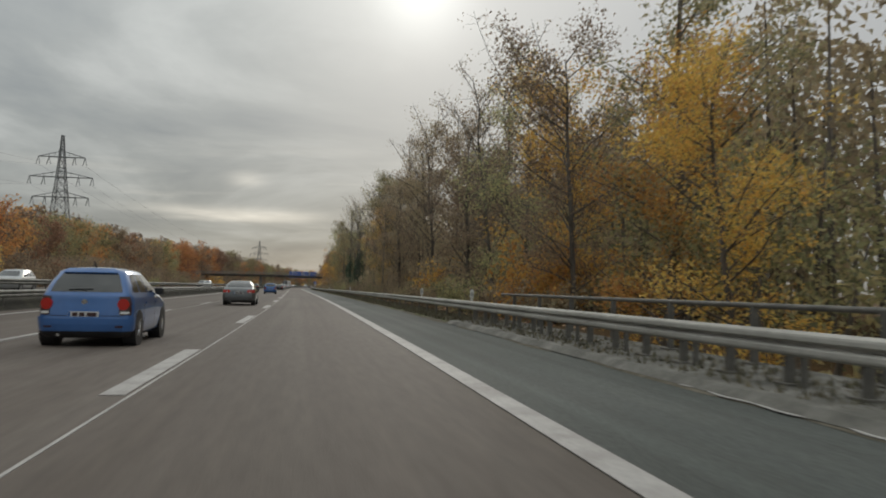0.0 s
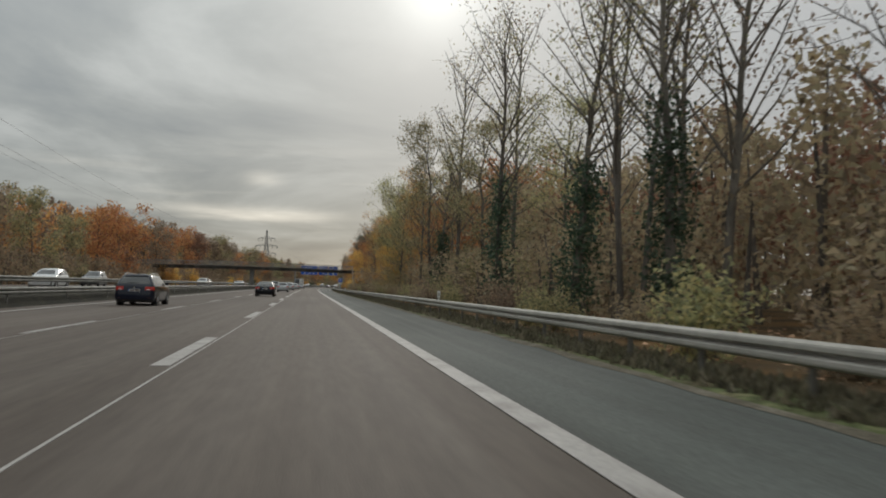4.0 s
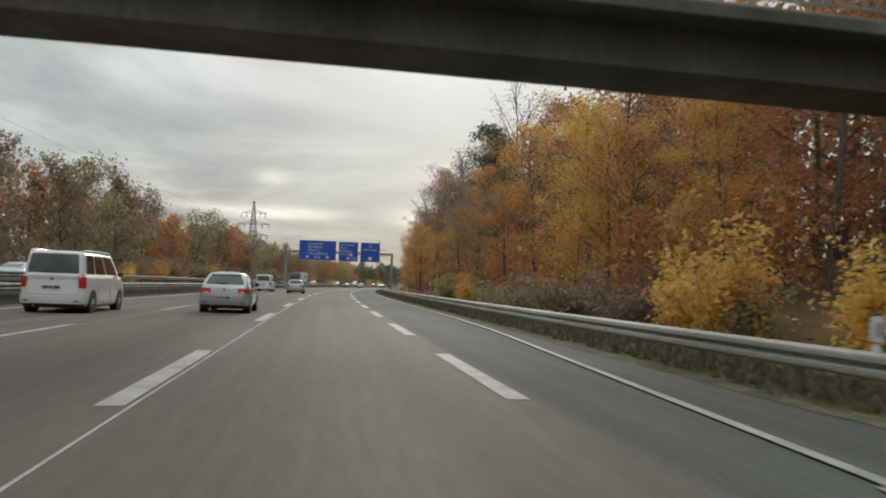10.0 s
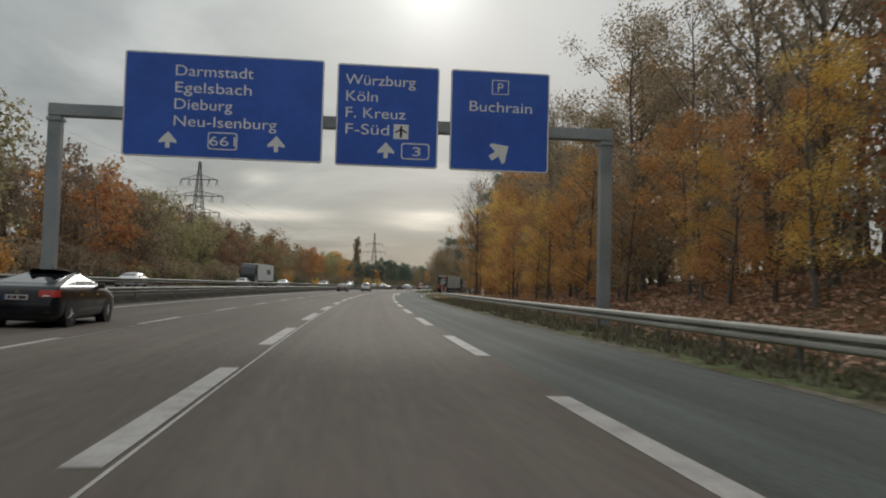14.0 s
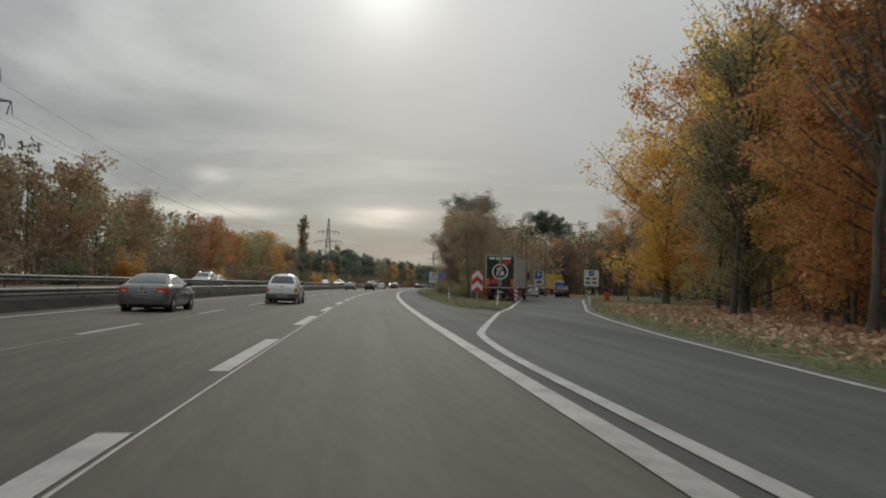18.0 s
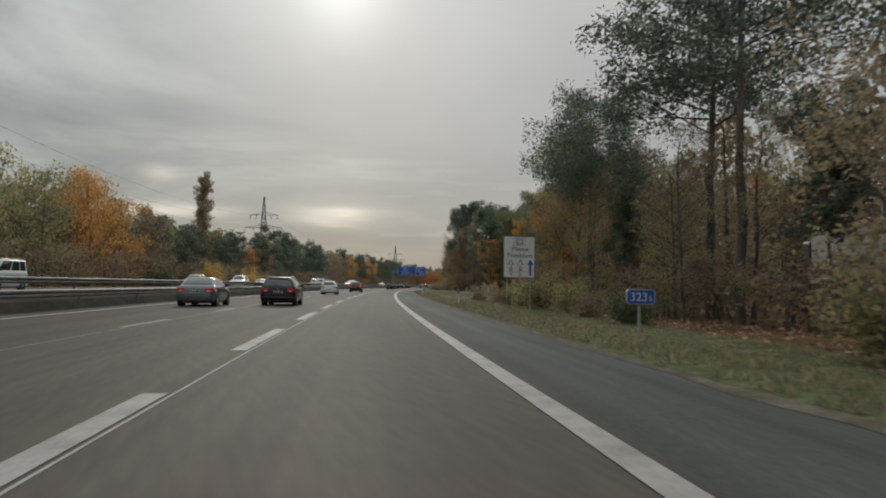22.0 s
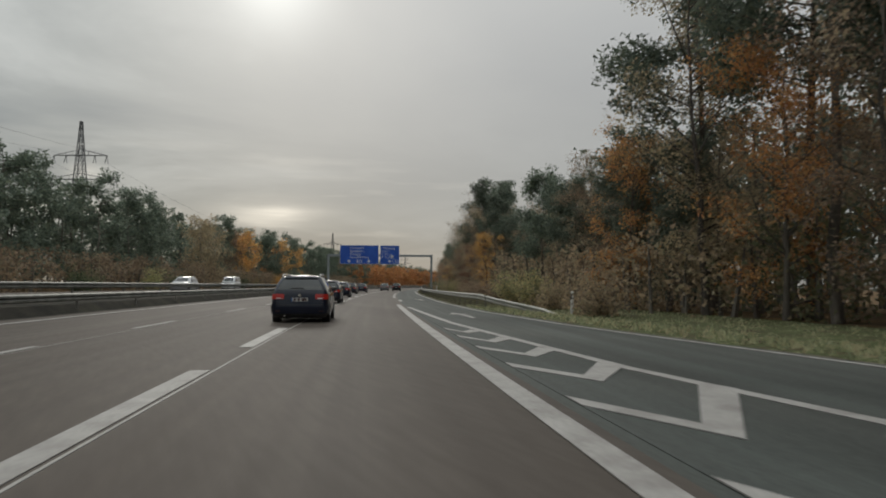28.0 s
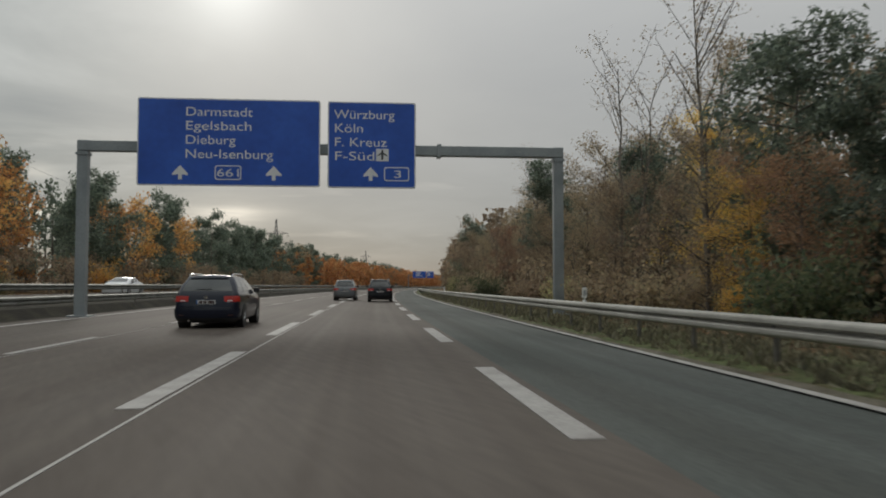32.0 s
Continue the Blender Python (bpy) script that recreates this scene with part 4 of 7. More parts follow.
# signs of the rest area
g = post_sign("truck_parking_sign", 583.0, 16.2, (0.0,), "blue parking sign with a plate for lorries", height=2.9)
b = board(g, -0.42, 0.42, 2.1, 2.95)
lettering("P", 0.5, SIGN_WHITE, b, -0.17, -0.064, 2.28)
b = board(g, -0.48, 0.48, 1.5, 2.06, SIGN_WHITE, BLACK, edge=0.02, name="lorry_plate")
shape([(-0.3, 1.68), (0.32, 1.68), (0.32, 1.95), (-0.12, 1.95), (-0.12, 1.85), (-0.3, 1.85)], -0.064, BLACK, b, "lorry_symbol")
g = post_sign("parking_board", 580.0, 20.9, (-0.45, 0.45), "white rest-area board with a blue parking field and black symbols", height=3.0)
b = board(g, -0.75, 0.75, 1.45, 3.1, SIGN_WHITE, SIGN_GREY, edge=0.03)
shape([(-0.25, 2.5), (0.25, 2.5), (0.25, 3.0), (-0.25, 3.0)], -0.064, BLUE, b, "parking_field", 0.003)
lettering("P", 0.34, SIGN_WHITE, b, -0.11, -0.07, 2.6)
for x, z in ((-0.55, 2.15), (0.1, 2.15), (-0.55, 1.75), (0.1, 1.75)):
    shape([(x, z), (x + 0.45, z), (x + 0.45, z + 0.1), (x + 0.33, z + 0.18), (x + 0.1, z + 0.18), (x, z + 0.1)], -0.064, BLACK, b, "vehicle_symbol", 0.003)
for k, (s, d) in enumerate(((567.0, 11.35), (562.0, 10.5))):
    g = post_sign("beacon", s, d, (0.0,), "red and white striped guide beacon leaning a little", "guide beacon", height=1.1, turn=6 - 12 * k)
    b = board(g, -0.13, 0.13, 0.25, 1.25, SIGN_WHITE, SIGN_WHITE, edge=0.01, name="panel")
    for i in range(3):
        z = 0.3 + 0.32 * i
        shape([(-0.12, z + 0.15), (0.12, z), (0.12, z + 0.16), (-0.12, z + 0.31)], -0.064, SIGN_RED, b, "stripe", 0.003)

# ---- delineator posts ----
DELINEATOR = None


def delineator(s, d, z=0.0, tilt=0.0, lean=0.0):
    global DELINEATOR
    if DELINEATOR is None:
        g = thing("delineator_post", stand(s, d, z), "white plastic delineator post with a black band and reflector", "delineator post", "delineator posts along the road")
        part("body", prism([(-0.06, -0.2), (0.06, -0.2), (0.055, 0.98), (0.0, 1.04), (-0.055, 1.0)], -0.05, 0.05), WHITE, g)
        band = part("black_band", prism([(-0.062, 0.70), (0.062, 0.74), (0.062, 0.96), (-0.062, 0.92)], -0.054, 0.054), BLACK, g)
        part("reflector", one_box(-0.03, 0.03, -0.062, -0.055, 0.76, 0.90), SIGN_WHITE, band)
        DELINEATOR = g
        return g
    return copy_thing(DELINEATOR, stand(s, d, z) @ pose(0, 0, 0, tilt, lean, 0))


for s, d in ((507.8, 6.95), (568.4, 6.0), (617.4, 5.6), (666.2, 5.65), (720.5, 5.5), (768.0, 5.6), (551.7, 7.6), (561.4, 16.0), (571.0, 18.4), (580.5, 20.6), (592.0, 24.6), (814.9, 8.3), (752.0, 17.6), (765.0, 14.6), (776.0, 12.4), (742.0, 19.8)):
    delineator(s, d, -0.02, random.uniform(-2, 2), random.uniform(-3, 3))
RAIL_MARK = None
for s in (27.0, 38.7, 92.6, 146.4, 235.0, 287.8, 344.1, 384.0, 437.0, 862.0, 917.0, 962.0):
    # a short delineator head on the guard rail
    m = stand(s, off_right(s) + 0.04, lerp(s, (40, 0.02), (200, -0.11), (260, -0.13), (340, -0.06), (460, -0.03), (800, 0.0)))
    if RAIL_MARK is None:
        RAIL_MARK = thing("rail_delineator", m, "white delineator head bolted on top of the guard rail", "delineator post", "delineator heads on the rail")
        part("bracket", one_box(-0.02, 0.02, -0.02, 0.02, 0.45, 0.86), WHITE, RAIL_MARK)
        part("foot", prism([(-0.06, 0.70), (0.06, 0.70), (0.03, 0.82), (-0.03, 0.82)], -0.04, 0.04), WHITE, RAIL_MARK)
        head = part("head", prism([(-0.06, 0.88), (0.06, 0.86), (0.07, 1.12), (0.03, 1.17), (-0.05, 1.15)], -0.035, 0.035), WHITE, RAIL_MARK)
        part("reflector", one_box(-0.032, 0.032, -0.042, -0.036, 0.93, 1.08), SIGN_GREY, head)
        part("cap", prism([(-0.052, 1.151), (0.031, 1.171), (0.03, 1.19), (-0.05, 1.17)], -0.037, 0.037), BLACK, head)
    else:
        copy_thing(RAIL_MARK, m)

# ---- footbridge with its stair ----
fb = thing("footbridge", stand(289.9, 0.0), "concrete footbridge over the motorway with steel railing and stair", "footbridge")
DECK_L, DECK_R = -46.0, 9.35
SPAN = np.linspace(DECK_L, DECK_R, 19)


def sag(x):
    return 0.3 * (1 - ((x + 18.0) / 27.6) ** 2)


def along_deck(low, high, y0, y1):
    return prism([(x, low + sag(x)) for x in SPAN] + [(x, high + sag(x)) for x in SPAN[::-1]], y0, y1)


part("deck", along_deck(3.96, 4.52, -0.6, 0.6), CONCRETE, fb)
part("slab", along_deck(4.52, 4.68, -1.15, 1.15), CONCRETE, fb, "lighter concrete edge slab")
for x, w in ((-12.7, 0.45), (-31.5, 0.5), (9.9, 0.42)):
    part("pier", prism([(x - w, -0.4), (x + w, -0.4), (x + w * 0.9, 3.96 + sag(x)), (x - w * 0.9, 3.96 + sag(x))], -0.4, 0.4), CONCRETE, fb)
for side in (-1.08, 1.08):
    rl = part("railing", along_deck(5.58, 5.64, side - 0.03, side + 0.03), RAILING, fb)
    part("lower_rail", along_deck(4.82, 4.86, side - 0.02, side + 0.02), RAILING, rl)
    bars = bmesh.new()
    for i in range(int((DECK_R - DECK_L) / 0.17)):
        x = DECK_L + 0.1 + 0.17 * i
        box(bars, x - 0.013, x + 0.013, side - 0.011, side + 0.011, 4.84 + sag(x), 5.6 + sag(x))
    part("bar_infill", bars, RAILING, rl)["kind"] = "stuff"
    for i in range(int((DECK_R - DECK_L) / 2.2) + 1):
        x = DECK_R - 0.05 - 2.2 * i
        part("railing_post", one_box(x - 0.03, x + 0.03, side - 0.035, side + 0.035, 4.66 + sag(x), 5.62 + sag(x)), RAILING, rl)
# flights that come down beside the road towards the traffic, with landings between; u runs down the stair
TURN = Matrix(((0, 1, 0, 10.5), (-1, 0, 0, 0), (0, 0, 1, 0), (0, 0, 0, 1)))


def down(bm):
    bmesh.ops.transform(bm, matrix=TURN, verts=bm.verts)
    return bm


STAIR_RUN = [(-1.1, 4.68), (1.0, 4.68), (3.0, 3.06), (4.0, 3.06), (6.7, 1.27), (7.6, 1.27), (9.4, -0.1)]
BALUSTER = material("painted_balusters", 0.6, 0.1, stops=((0.3, (0.075, 0.07, 0.065)), (0.7, (0.13, 0.125, 0.115))), scale=3, fine=(20, 0.15))
flights = part("stair", one_box(9.4, 11.6, -1.12, 1.12, 4.48, 4.68), CONCRETE, fb)
for (ua, za), (ub, zb) in zip(STAIR_RUN[:-1], STAIR_RUN[1:]):
    if za == zb:
        part("landing", down(one_box(ua, ub, -1.02, 1.02, za - 0.18, za - 0.004)), CONCRETE, flights)
    else:
        n = max(3, int(round((za - zb) / 0.175)))
        for i in range(n):
            u, z = ua + (ub - ua) * i / n, za - (za - zb) * (i + 1) / n
            part("step", down(one_box(u, u + (ub - ua) / n + 0.04, -1.0, 1.0, z - 0.1, z)), CONCRETE, flights)
    for side in (-1.08, 1.08):
        if side < 0 and ua < 0:
            continue
        part("stringer", down(prism([(ua, za - 0.32), (ub, zb - 0.32), (ub, zb + 0.05), (ua, za + 0.05)], side - 0.05, side + 0.05)), CONCRETE, flights)
        bars = bmesh.new()
        n = max(3, int((ub - ua) / 0.11))
        for i in range(n):
            u = ua + (ub - ua) * (i + 0.5) / n
            z = za + (zb - za) * (i + 0.5) / n
            box(bars, u - 0.02, u + 0.02, side - 0.012, side + 0.012, z + 0.04, z + 0.92)
        part("balustrade", down(bars), BALUSTER, flights, "close-set dark steel bars")["kind"] = "stuff"
        part("handrail", down(prism([(ua, za + 0.92), (ub, zb + 0.92), (ub, zb + 0.98), (ua, za + 0.98)], side - 0.045, side + 0.045)), STEEL, flights)

# ---- emergency telephone, concrete channel, bin, toilet cabin ----
ph = thing("emergency_telephone", stand(695.5, 14.0), "orange emergency telephone pillar on the grass", "emergency telephone")
ORANGE = material("orange_plastic", 0.4, stops=((0.3, (0.55, 0.13, 0.03)), (0.7, (0.68, 0.18, 0.04))), scale=2, fine=(10, 0.1))
part("pillar", one_box(-0.09, 0.09, -0.07, 0.07, -0.3, 1.35, 0.02), ORANGE, ph)
hd = part("head", one_box(-0.22, 0.22, -0.16, 0.16, 1.3, 2.1, 0.04), ORANGE, ph)
part("hood", one_box(-0.24, 0.24, -0.2, 0.18, 2.08, 2.14, 0.02), ORANGE, hd)
part("panel", one_box(-0.12, 0.14, -0.18, -0.155, 1.5, 1.95), SIGN_GREY, hd)
PALE_CONCRETE = material("pale_concrete", 0.85, stops=((0.3, (0.30, 0.29, 0.27)), (0.7, (0.46, 0.45, 0.42))), scale=1.2, fine=(12, 0.25), bump=0.3)
strip("drain_channel", 695.2, 696.0, [(4.75, 0.05), (9.5, 0.10), (13.4, 0.12)], PALE_CONCRETE, 0.4, "pale concrete drain channel across the grass", "drain channel", thick=0.1)
WC_BLUE = material("cabin_blue", 0.4, stops=((0.3, (0.03, 0.10, 0.42)), (0.7, (0.05, 0.15, 0.52))), scale=2, fine=(8, 0.1))
tc = thing("toilet_cabin", stand(618.0, 25.5, 0.0, -13), "blue plastic toilet cabin with a white roof in the rest area", "toilet cabin")
part("body", one_box(-0.6, 0.6, -0.6, 0.6, 0.0, 2.1, 0.05), WC_BLUE, tc)
part("door", one_box(-0.38, 0.38, -0.64, -0.6, 0.1, 1.95, 0.02), WC_BLUE, tc)
part("roof", one_box(-0.64, 0.64, -0.64, 0.64, 2.1, 2.3, 0.06), WHITE, tc)
bn = thing("litter_bin", stand(582.0, 23.0), "orange-red litter bin on the grass", "litter bin")
part("body", one_rod((0, 0, 0), (0, 0, 0.85), 0.26, 0.3, 14), ORANGE, bn)
part("rim", one_rod((0, 0, 0.85), (0, 0, 0.92), 0.32, 0.3, 14), ORANGE, bn)

# ---- power line ----
PYLON_STEEL = material("pylon_steel", 0.6, 0.3, stops=((0.3, (0.10, 0.105, 0.11)), (0.7, (0.17, 0.175, 0.18))), scale=0.5, fine=(4, 0.15))


def pylon(s, d, h, arms, turn=0.0):
    """A lattice mast; arms: heights as a share of h, with half widths."""
    g = thing("electricity_pylon", stand(s, d, -1.0, turn), "grey lattice electricity pylon with insulators under its arms", "electricity pylon", "pylons of the power line")
    bm = bmesh.new()
    levels = [0, 0.12, 0.23, 0.33, 0.42, 0.5, 0.58, 0.65, 0.72, 0.79, 0.86, 0.93]

    def half(f):
        return 3.2 * (1 - f) ** 1.15 + 0.25
    corner = [(-1, -1), (1, -1), (1, 1), (-1, 1)]
    for f0, f1 in zip(levels, levels[1:] + [1.0]):
        for k in range(4):
            a, b_ = corner[k], corner[(k + 1) % 4]
            p = [Vector((a[0] * half(f0), a[1] * half(f0), h * f0)), Vector((a[0] * half(f1), a[1] * half(f1), h * f1)), Vector((b_[0] * half(f0), b_[1] * half(f0), h * f0)), Vector((b_[0] * half(f1), b_[1] * half(f1), h * f1))]
            rod(bm, p[0], p[1], 0.11, n=4)
            rod(bm, p[0], p[3], 0.06, n=4)
            rod(bm, p[2], p[1], 0.06, n=4)
            rod(bm, p[1], p[3], 0.06, n=4)
    part("mast", bm, PYLON_STEEL, g)
    for f, w in arms:
        arm = bmesh.new()
        z = h * f
        for k in (-1, 1):
            rod(arm, (0, -0.4, z), (k * w, 0, z), 0.1, n=4)
            rod(arm, (0, 0.4, z), (k * w, 0, z), 0.1, n=4)
            rod(arm, (0, 0, z + 1.5), (k * w, 0, z), 0.08, n=4)
            for q in (0.3, 0.55, 0.8):
                rod(arm, (k * w * q, 0, z), (k * w * q, 0, z + 1.5 * (1 - q)), 0.05, n=4)
        a = part("arm", arm, PYLON_STEEL, g)
        for x in (-w, -w * 0.55, w * 0.55, w):
            part("insulator", rod(one_rod((x - 0.05, 0, z), (x - 0.5, 0, z - 1.9), 0.09, n=5), (x + 0.05, 0, z), (x + 0.3, 0, z - 1.9), 0.07, n=5), PYLON_STEEL, a)
    return g


THREE = ((0.86, 5.2), (0.73, 7.0), (0.60, 6.2))
PYLONS = [(199, -56, 37, THREE), (615, -60, 36.5, THREE), (977, -78.5, 42.4, ((0.80, 6.5), (0.66, 8.8))), (1311, -85, 38, ((0.80, 6.5), (0.66, 8.8))), (1780, -125, 42, THREE)]
for s, d, h, arms in PYLONS:
    pylon(s, d, h, arms)
wires = tagged(new("power_line"), "thin dark cables hung between the pylons", "power cables", kind="structure")
for (sa_, da, ha, aa), (sb_, db, hb, ab) in zip([(-60, -54, 37, THREE)] + PYLONS[:-1], PYLONS):
    for f, w in aa[:2]:
        for k in (-1, 1):
            pa, pb = at(sa_, da + k * w, ha * f - 2.9), at(sb_, db + k * w, hb * f - 2.9)
            cable = bmesh.new()
            pts = [pa.lerp(pb, q / 12) - Vector((0, 0, 9.0 * 4 * (q / 12) * (1 - q / 12))) for q in range(13)]
            for p, q in zip(pts, pts[1:]):
                rod(cable, p, q, 0.03, n=3)
            part("cable", cable, PYLON_STEEL, wires)

# ---- trees ----
def tube(verts, faces, a, b, ra, rb, n):
    a, b = np.array(a), np.array(b)
    w = b - a
    L = np.linalg.norm(w) + 1e-9
    w = w / L
    u = np.cross(w, (0.31, 0.17, 0.93) if abs(w[2]) < 0.9 else (1, 0, 0))
    u /= np.linalg.norm(u)
    v = np.cross(w, u)
    base = len(verts)
    for c, r in ((a, ra), (b, rb)):
        for i in range(n):
            t = 2 * math.pi * i / n
            verts.append(c + r * (math.cos(t) * u + math.sin(t) * v))
    for i in range(n):
        j = (i + 1) % n
        faces.append((base + i, base + j, base + n + j, base + n + i))


def leaf_mesh(name, centres, spread, per, size, mat, rng, droop=0.0, flat=0.0, long=1.0):
    """Many small bent leaves scattered about the centres."""
    C = np.repeat(np.array(centres), per, axis=0)
    N = len(C)
    P = C + np.clip(rng.normal(0, 1, (N, 3)), -1.6, 1.6) * np.array((spread, spread, spread * 0.8))
    u = rng.normal(0, 1, (N, 3))
    u[:, 2] = u[:, 2] * (1 - flat) - droop
    u /= np.linalg.norm(u, axis=1)[:, None]
    r = rng.normal(0, 1, (N, 3))
    v = np.cross(u, r)
    v /= np.linalg.norm(v, axis=1)[:, None]
    w = np.cross(u, v)
    sz = size * rng.uniform(0.6, 1.35, (N, 1))
    V = np.stack([P - u * sz * 0.38 * long + v * sz * 0.36, P + u * sz * 0.62 * long + w * sz * 0.08, P - u * sz * 0.38 * long - v * sz * 0.36], axis=1).reshape(-1, 3)
    me = bpy.data.meshes.new(name)
    me.vertices.add(3 * N)
    me.vertices.foreach_set("co", V.astype(np.float32).ravel())
    me.loops.add(3 * N)
    me.loops.foreach_set("vertex_index", np.arange(3 * N, dtype=np.int32))
    me.polygons.add(N)
    me.polygons.foreach_set("loop_start", np.arange(0, 3 * N, 3, dtype=np.int32))
    me.materials.append(mat)
    me.update(calc_edges=True)
    return me


def broadleaf(seed, height=12.5, crown=3.2, base=0.08, limbs=26, twigs=4, per=74, spread=0.36, leaf=0.118, mat="gold", bark=BARK, girth=0.13, lean=0.6, rise=0.55, stems=1, ivy=False, top_bare=0.0, crest=1.25):
    """Trunk and crown meshes of a broad-leaved tree; the crown is as ragged as its twigs."""
    rng = np.random.default_rng(seed)
    verts, faces, tips = [], [], []
    trunk_pts = []
    for st in range(stems):
        off = rng.normal(0, 0.35, 2) if stems > 1 else np.zeros(2)
        away = rng.normal(0, lean, 2) * (2.2 if stems > 1 else 1.0)
        pts = []
        for i in range(9):
            f = i / 8
            wob = rng.normal(0, 0.12, 2) * f
            pts.append(np.array((off[0] + away[0] * f + wob[0], off[1] + away[1] * f + wob[1], -0.4 + (height + 0.4) * f * (1 - 0.08 * st))))
        g = girth / (stems ** 0.5)
        for i in range(8):
            tube(verts, faces, pts[i], pts[i + 1], g * (1.35 if i == 0 else 1) * (1 - 0.9 * i / 8) + 0.015, g * (1 - 0.9 * (i + 1) / 8) + 0.015, 7)
        trunk_pts += pts
        for li in range(max(4, limbs // stems)):
            f = base + (1 - base) * ((li + rng.uniform(0, 1)) / max(4, limbs // stems))
            k = min(7, int(f * 8))
            p = pts[k] + (pts[k + 1] - pts[k]) * (f * 8 - k)
            ang = rng.uniform(0, 2 * math.pi)
            g_ = (f - base) / max(1e-6, 1 - base)
            reach = crown * (0.35 + 0.75 * math.sin(math.pi * min(1, 0.18 + 0.78 * g_ ** crest)) ** 0.8) * rng.uniform(0.6, 1.15)
            upw = rise * rng.uniform(0.6, 1.4) + 0.5 * g_
            d = np.array((math.cos(ang), math.sin(ang), upw))
            q = p + d * reach * 0.5 + rng.normal(0, 0.15, 3)
            e = q + (d + np.array((0, 0, rng.uniform(-0.15, 0.45)))) * reach * 0.45 + rng.normal(0, 0.2, 3)
            r0 = 0.3 * g * (1 - 0.6 * g_) + 0.015
            tube(verts, faces, p, q, r0, r0 * 0.6, 4)
            tube(verts, faces, q, e, r0 * 0.6, 0.012, 4)
            for ti in range(twigs):
                h = rng.uniform(0.25, 1.0)
                a = p + (q - p) * h * 2 if h < 0.5 else q + (e - q) * (h * 2 - 1)
                b = a + rng.normal(0, 1, 3) * np.array((1, 1, 0.7)) * min(reach, 3.0) * 0.19 + np.array((0, 0, 0.25))
                tube(verts, faces, a, b, 0.014, 0.005, 3)
                if g_ < 1 - top_bare or rng.uniform() < 0.15:
                    tips.append(b)
                    if rng.uniform() < 0.35:
                        tips.append((a + b) / 2)
    squat = np.array((1, 1, height / (max(t_[2] for t_ in tips) + spread)))
    verts, tips, trunk_pts = [v * squat for v in verts], [t_ * squat for t_ in tips], [p * squat for p in trunk_pts]
    t = mesh_of(verts, faces, bark, True, "trunk")
    c = leaf_mesh("crown", tips, spread, per, leaf, LEAF[mat], rng, droop=0.35)
    iv = None
    if ivy:
        cs = [p + rng.normal(0, 0.2, 3) for p in trunk_pts[:4] for _ in range(9)]
        cs += [trunk_pts[i] + (trunk_pts[i + 1] - trunk_pts[i]) * rng.uniform() + rng.normal(0, 0.34 - 0.06 * i, 3) for i in range(4) for _ in range(20)]
        iv = leaf_mesh("ivy", cs, 0.32, 26, 0.16, LEAF["ivy"], rng, droop=0.5)
    return t, c, iv


def pine(seed, height=14.0, crown=2.4, base=0.4, tiers=30, per=72, mat="pine", girth=0.14, leaf=0.16, spread=0.36):
    rng = np.random.default_rng(seed)
    verts, faces, tips, pts = [], [], [], []
    away = rng.normal(0, 0.5, 2)
    for i in range(9):
        f = i / 8
        pts.append(np.array((away[0] * f + rng.normal(0, 0.1), away[1] * f + rng.normal(0, 0.1), -0.4 + (height + 0.4) * f)))
    for i in range(8):
        tube(verts, faces, pts[i], pts[i + 1], girth * (1 - 0.85 * i / 8), girth * (1 - 0.85 * (i + 1) / 8), 7)
    for li in range(tiers):
        f = base + (0.99 - base) * (li + rng.uniform()) / tiers
        k = min(7, int(f * 8))
        p = pts[k] + (pts[k + 1] - pts[k]) * (f * 8 - k)
        g_ = (f - base) / (1 - base)
        reach = crown * (0.4 + 0.7 * math.sin(math.pi * min(1, 0.25 + 0.7 * g_))) * rng.uniform(0.5, 1.2)
        ang = rng.uniform(0, 2 * math.pi)
        e = p + np.array((math.cos(ang), math.sin(ang), rng.uniform(0.0, 0.5))) * reach
        tube(verts, faces, p, e, 0.05, 0.015, 4)
        for h in (0.55, 0.8, 1.0):
            tips.append(p + (e - p) * h + rng.normal(0, 0.25, 3))
            if rng.uniform() < 0.7:
                tips.append(p + (e - p) * h + rng.normal(0, 0.5, 3))
    t = mesh_of(verts, faces, BARK, True, "trunk")
    c = leaf_mesh("crown", tips, spread, per, leaf, LEAF[mat], rng, flat=0.3, long=1.9)
    return t, c, None


def shrub(seed, height=2.2, width=1.6, mat="brown", per=22, leaf=0.15, stems=14):
    rng = np.random.default_rng(seed)
    verts, faces, tips = [], [], []
    for i in range(stems):
        ang = rng.uniform(0, 2 * math.pi)
        a = np.array((rng.normal(0, 0.25), rng.normal(0, 0.25), -0.15))
        d = np.array((math.cos(ang) * width * rng.uniform(0.2, 1), math.sin(ang) * width * rng.uniform(0.2, 1), height * rng.uniform(0.5, 1)))
        q, e = a + d * 0.55 + rng.normal(0, 0.1, 3), a + d + rng.normal(0, 0.12, 3)
        tube(verts, faces, a, q, 0.025, 0.016, 3)
        tube(verts, faces, q, e, 0.016, 0.006, 3)
        tips += [q, e, (q + e) / 2, a + d * 0.35]
        for _ in range(3):
            b = q + rng.normal(0, 0.3, 3)
            tube(verts, faces, q, b, 0.01, 0.004, 3)
            tips.append(b)
    return mesh_of(verts, faces, BARK, False, "stems"), leaf_mesh("foliage", tips, 0.28, per, leaf, LEAF[mat], rng, droop=0.2), None


SPECIES = {}


def species(key, builder, label, **kw):
    SPECIES.setdefault(key, []).append((builder, label, kw))


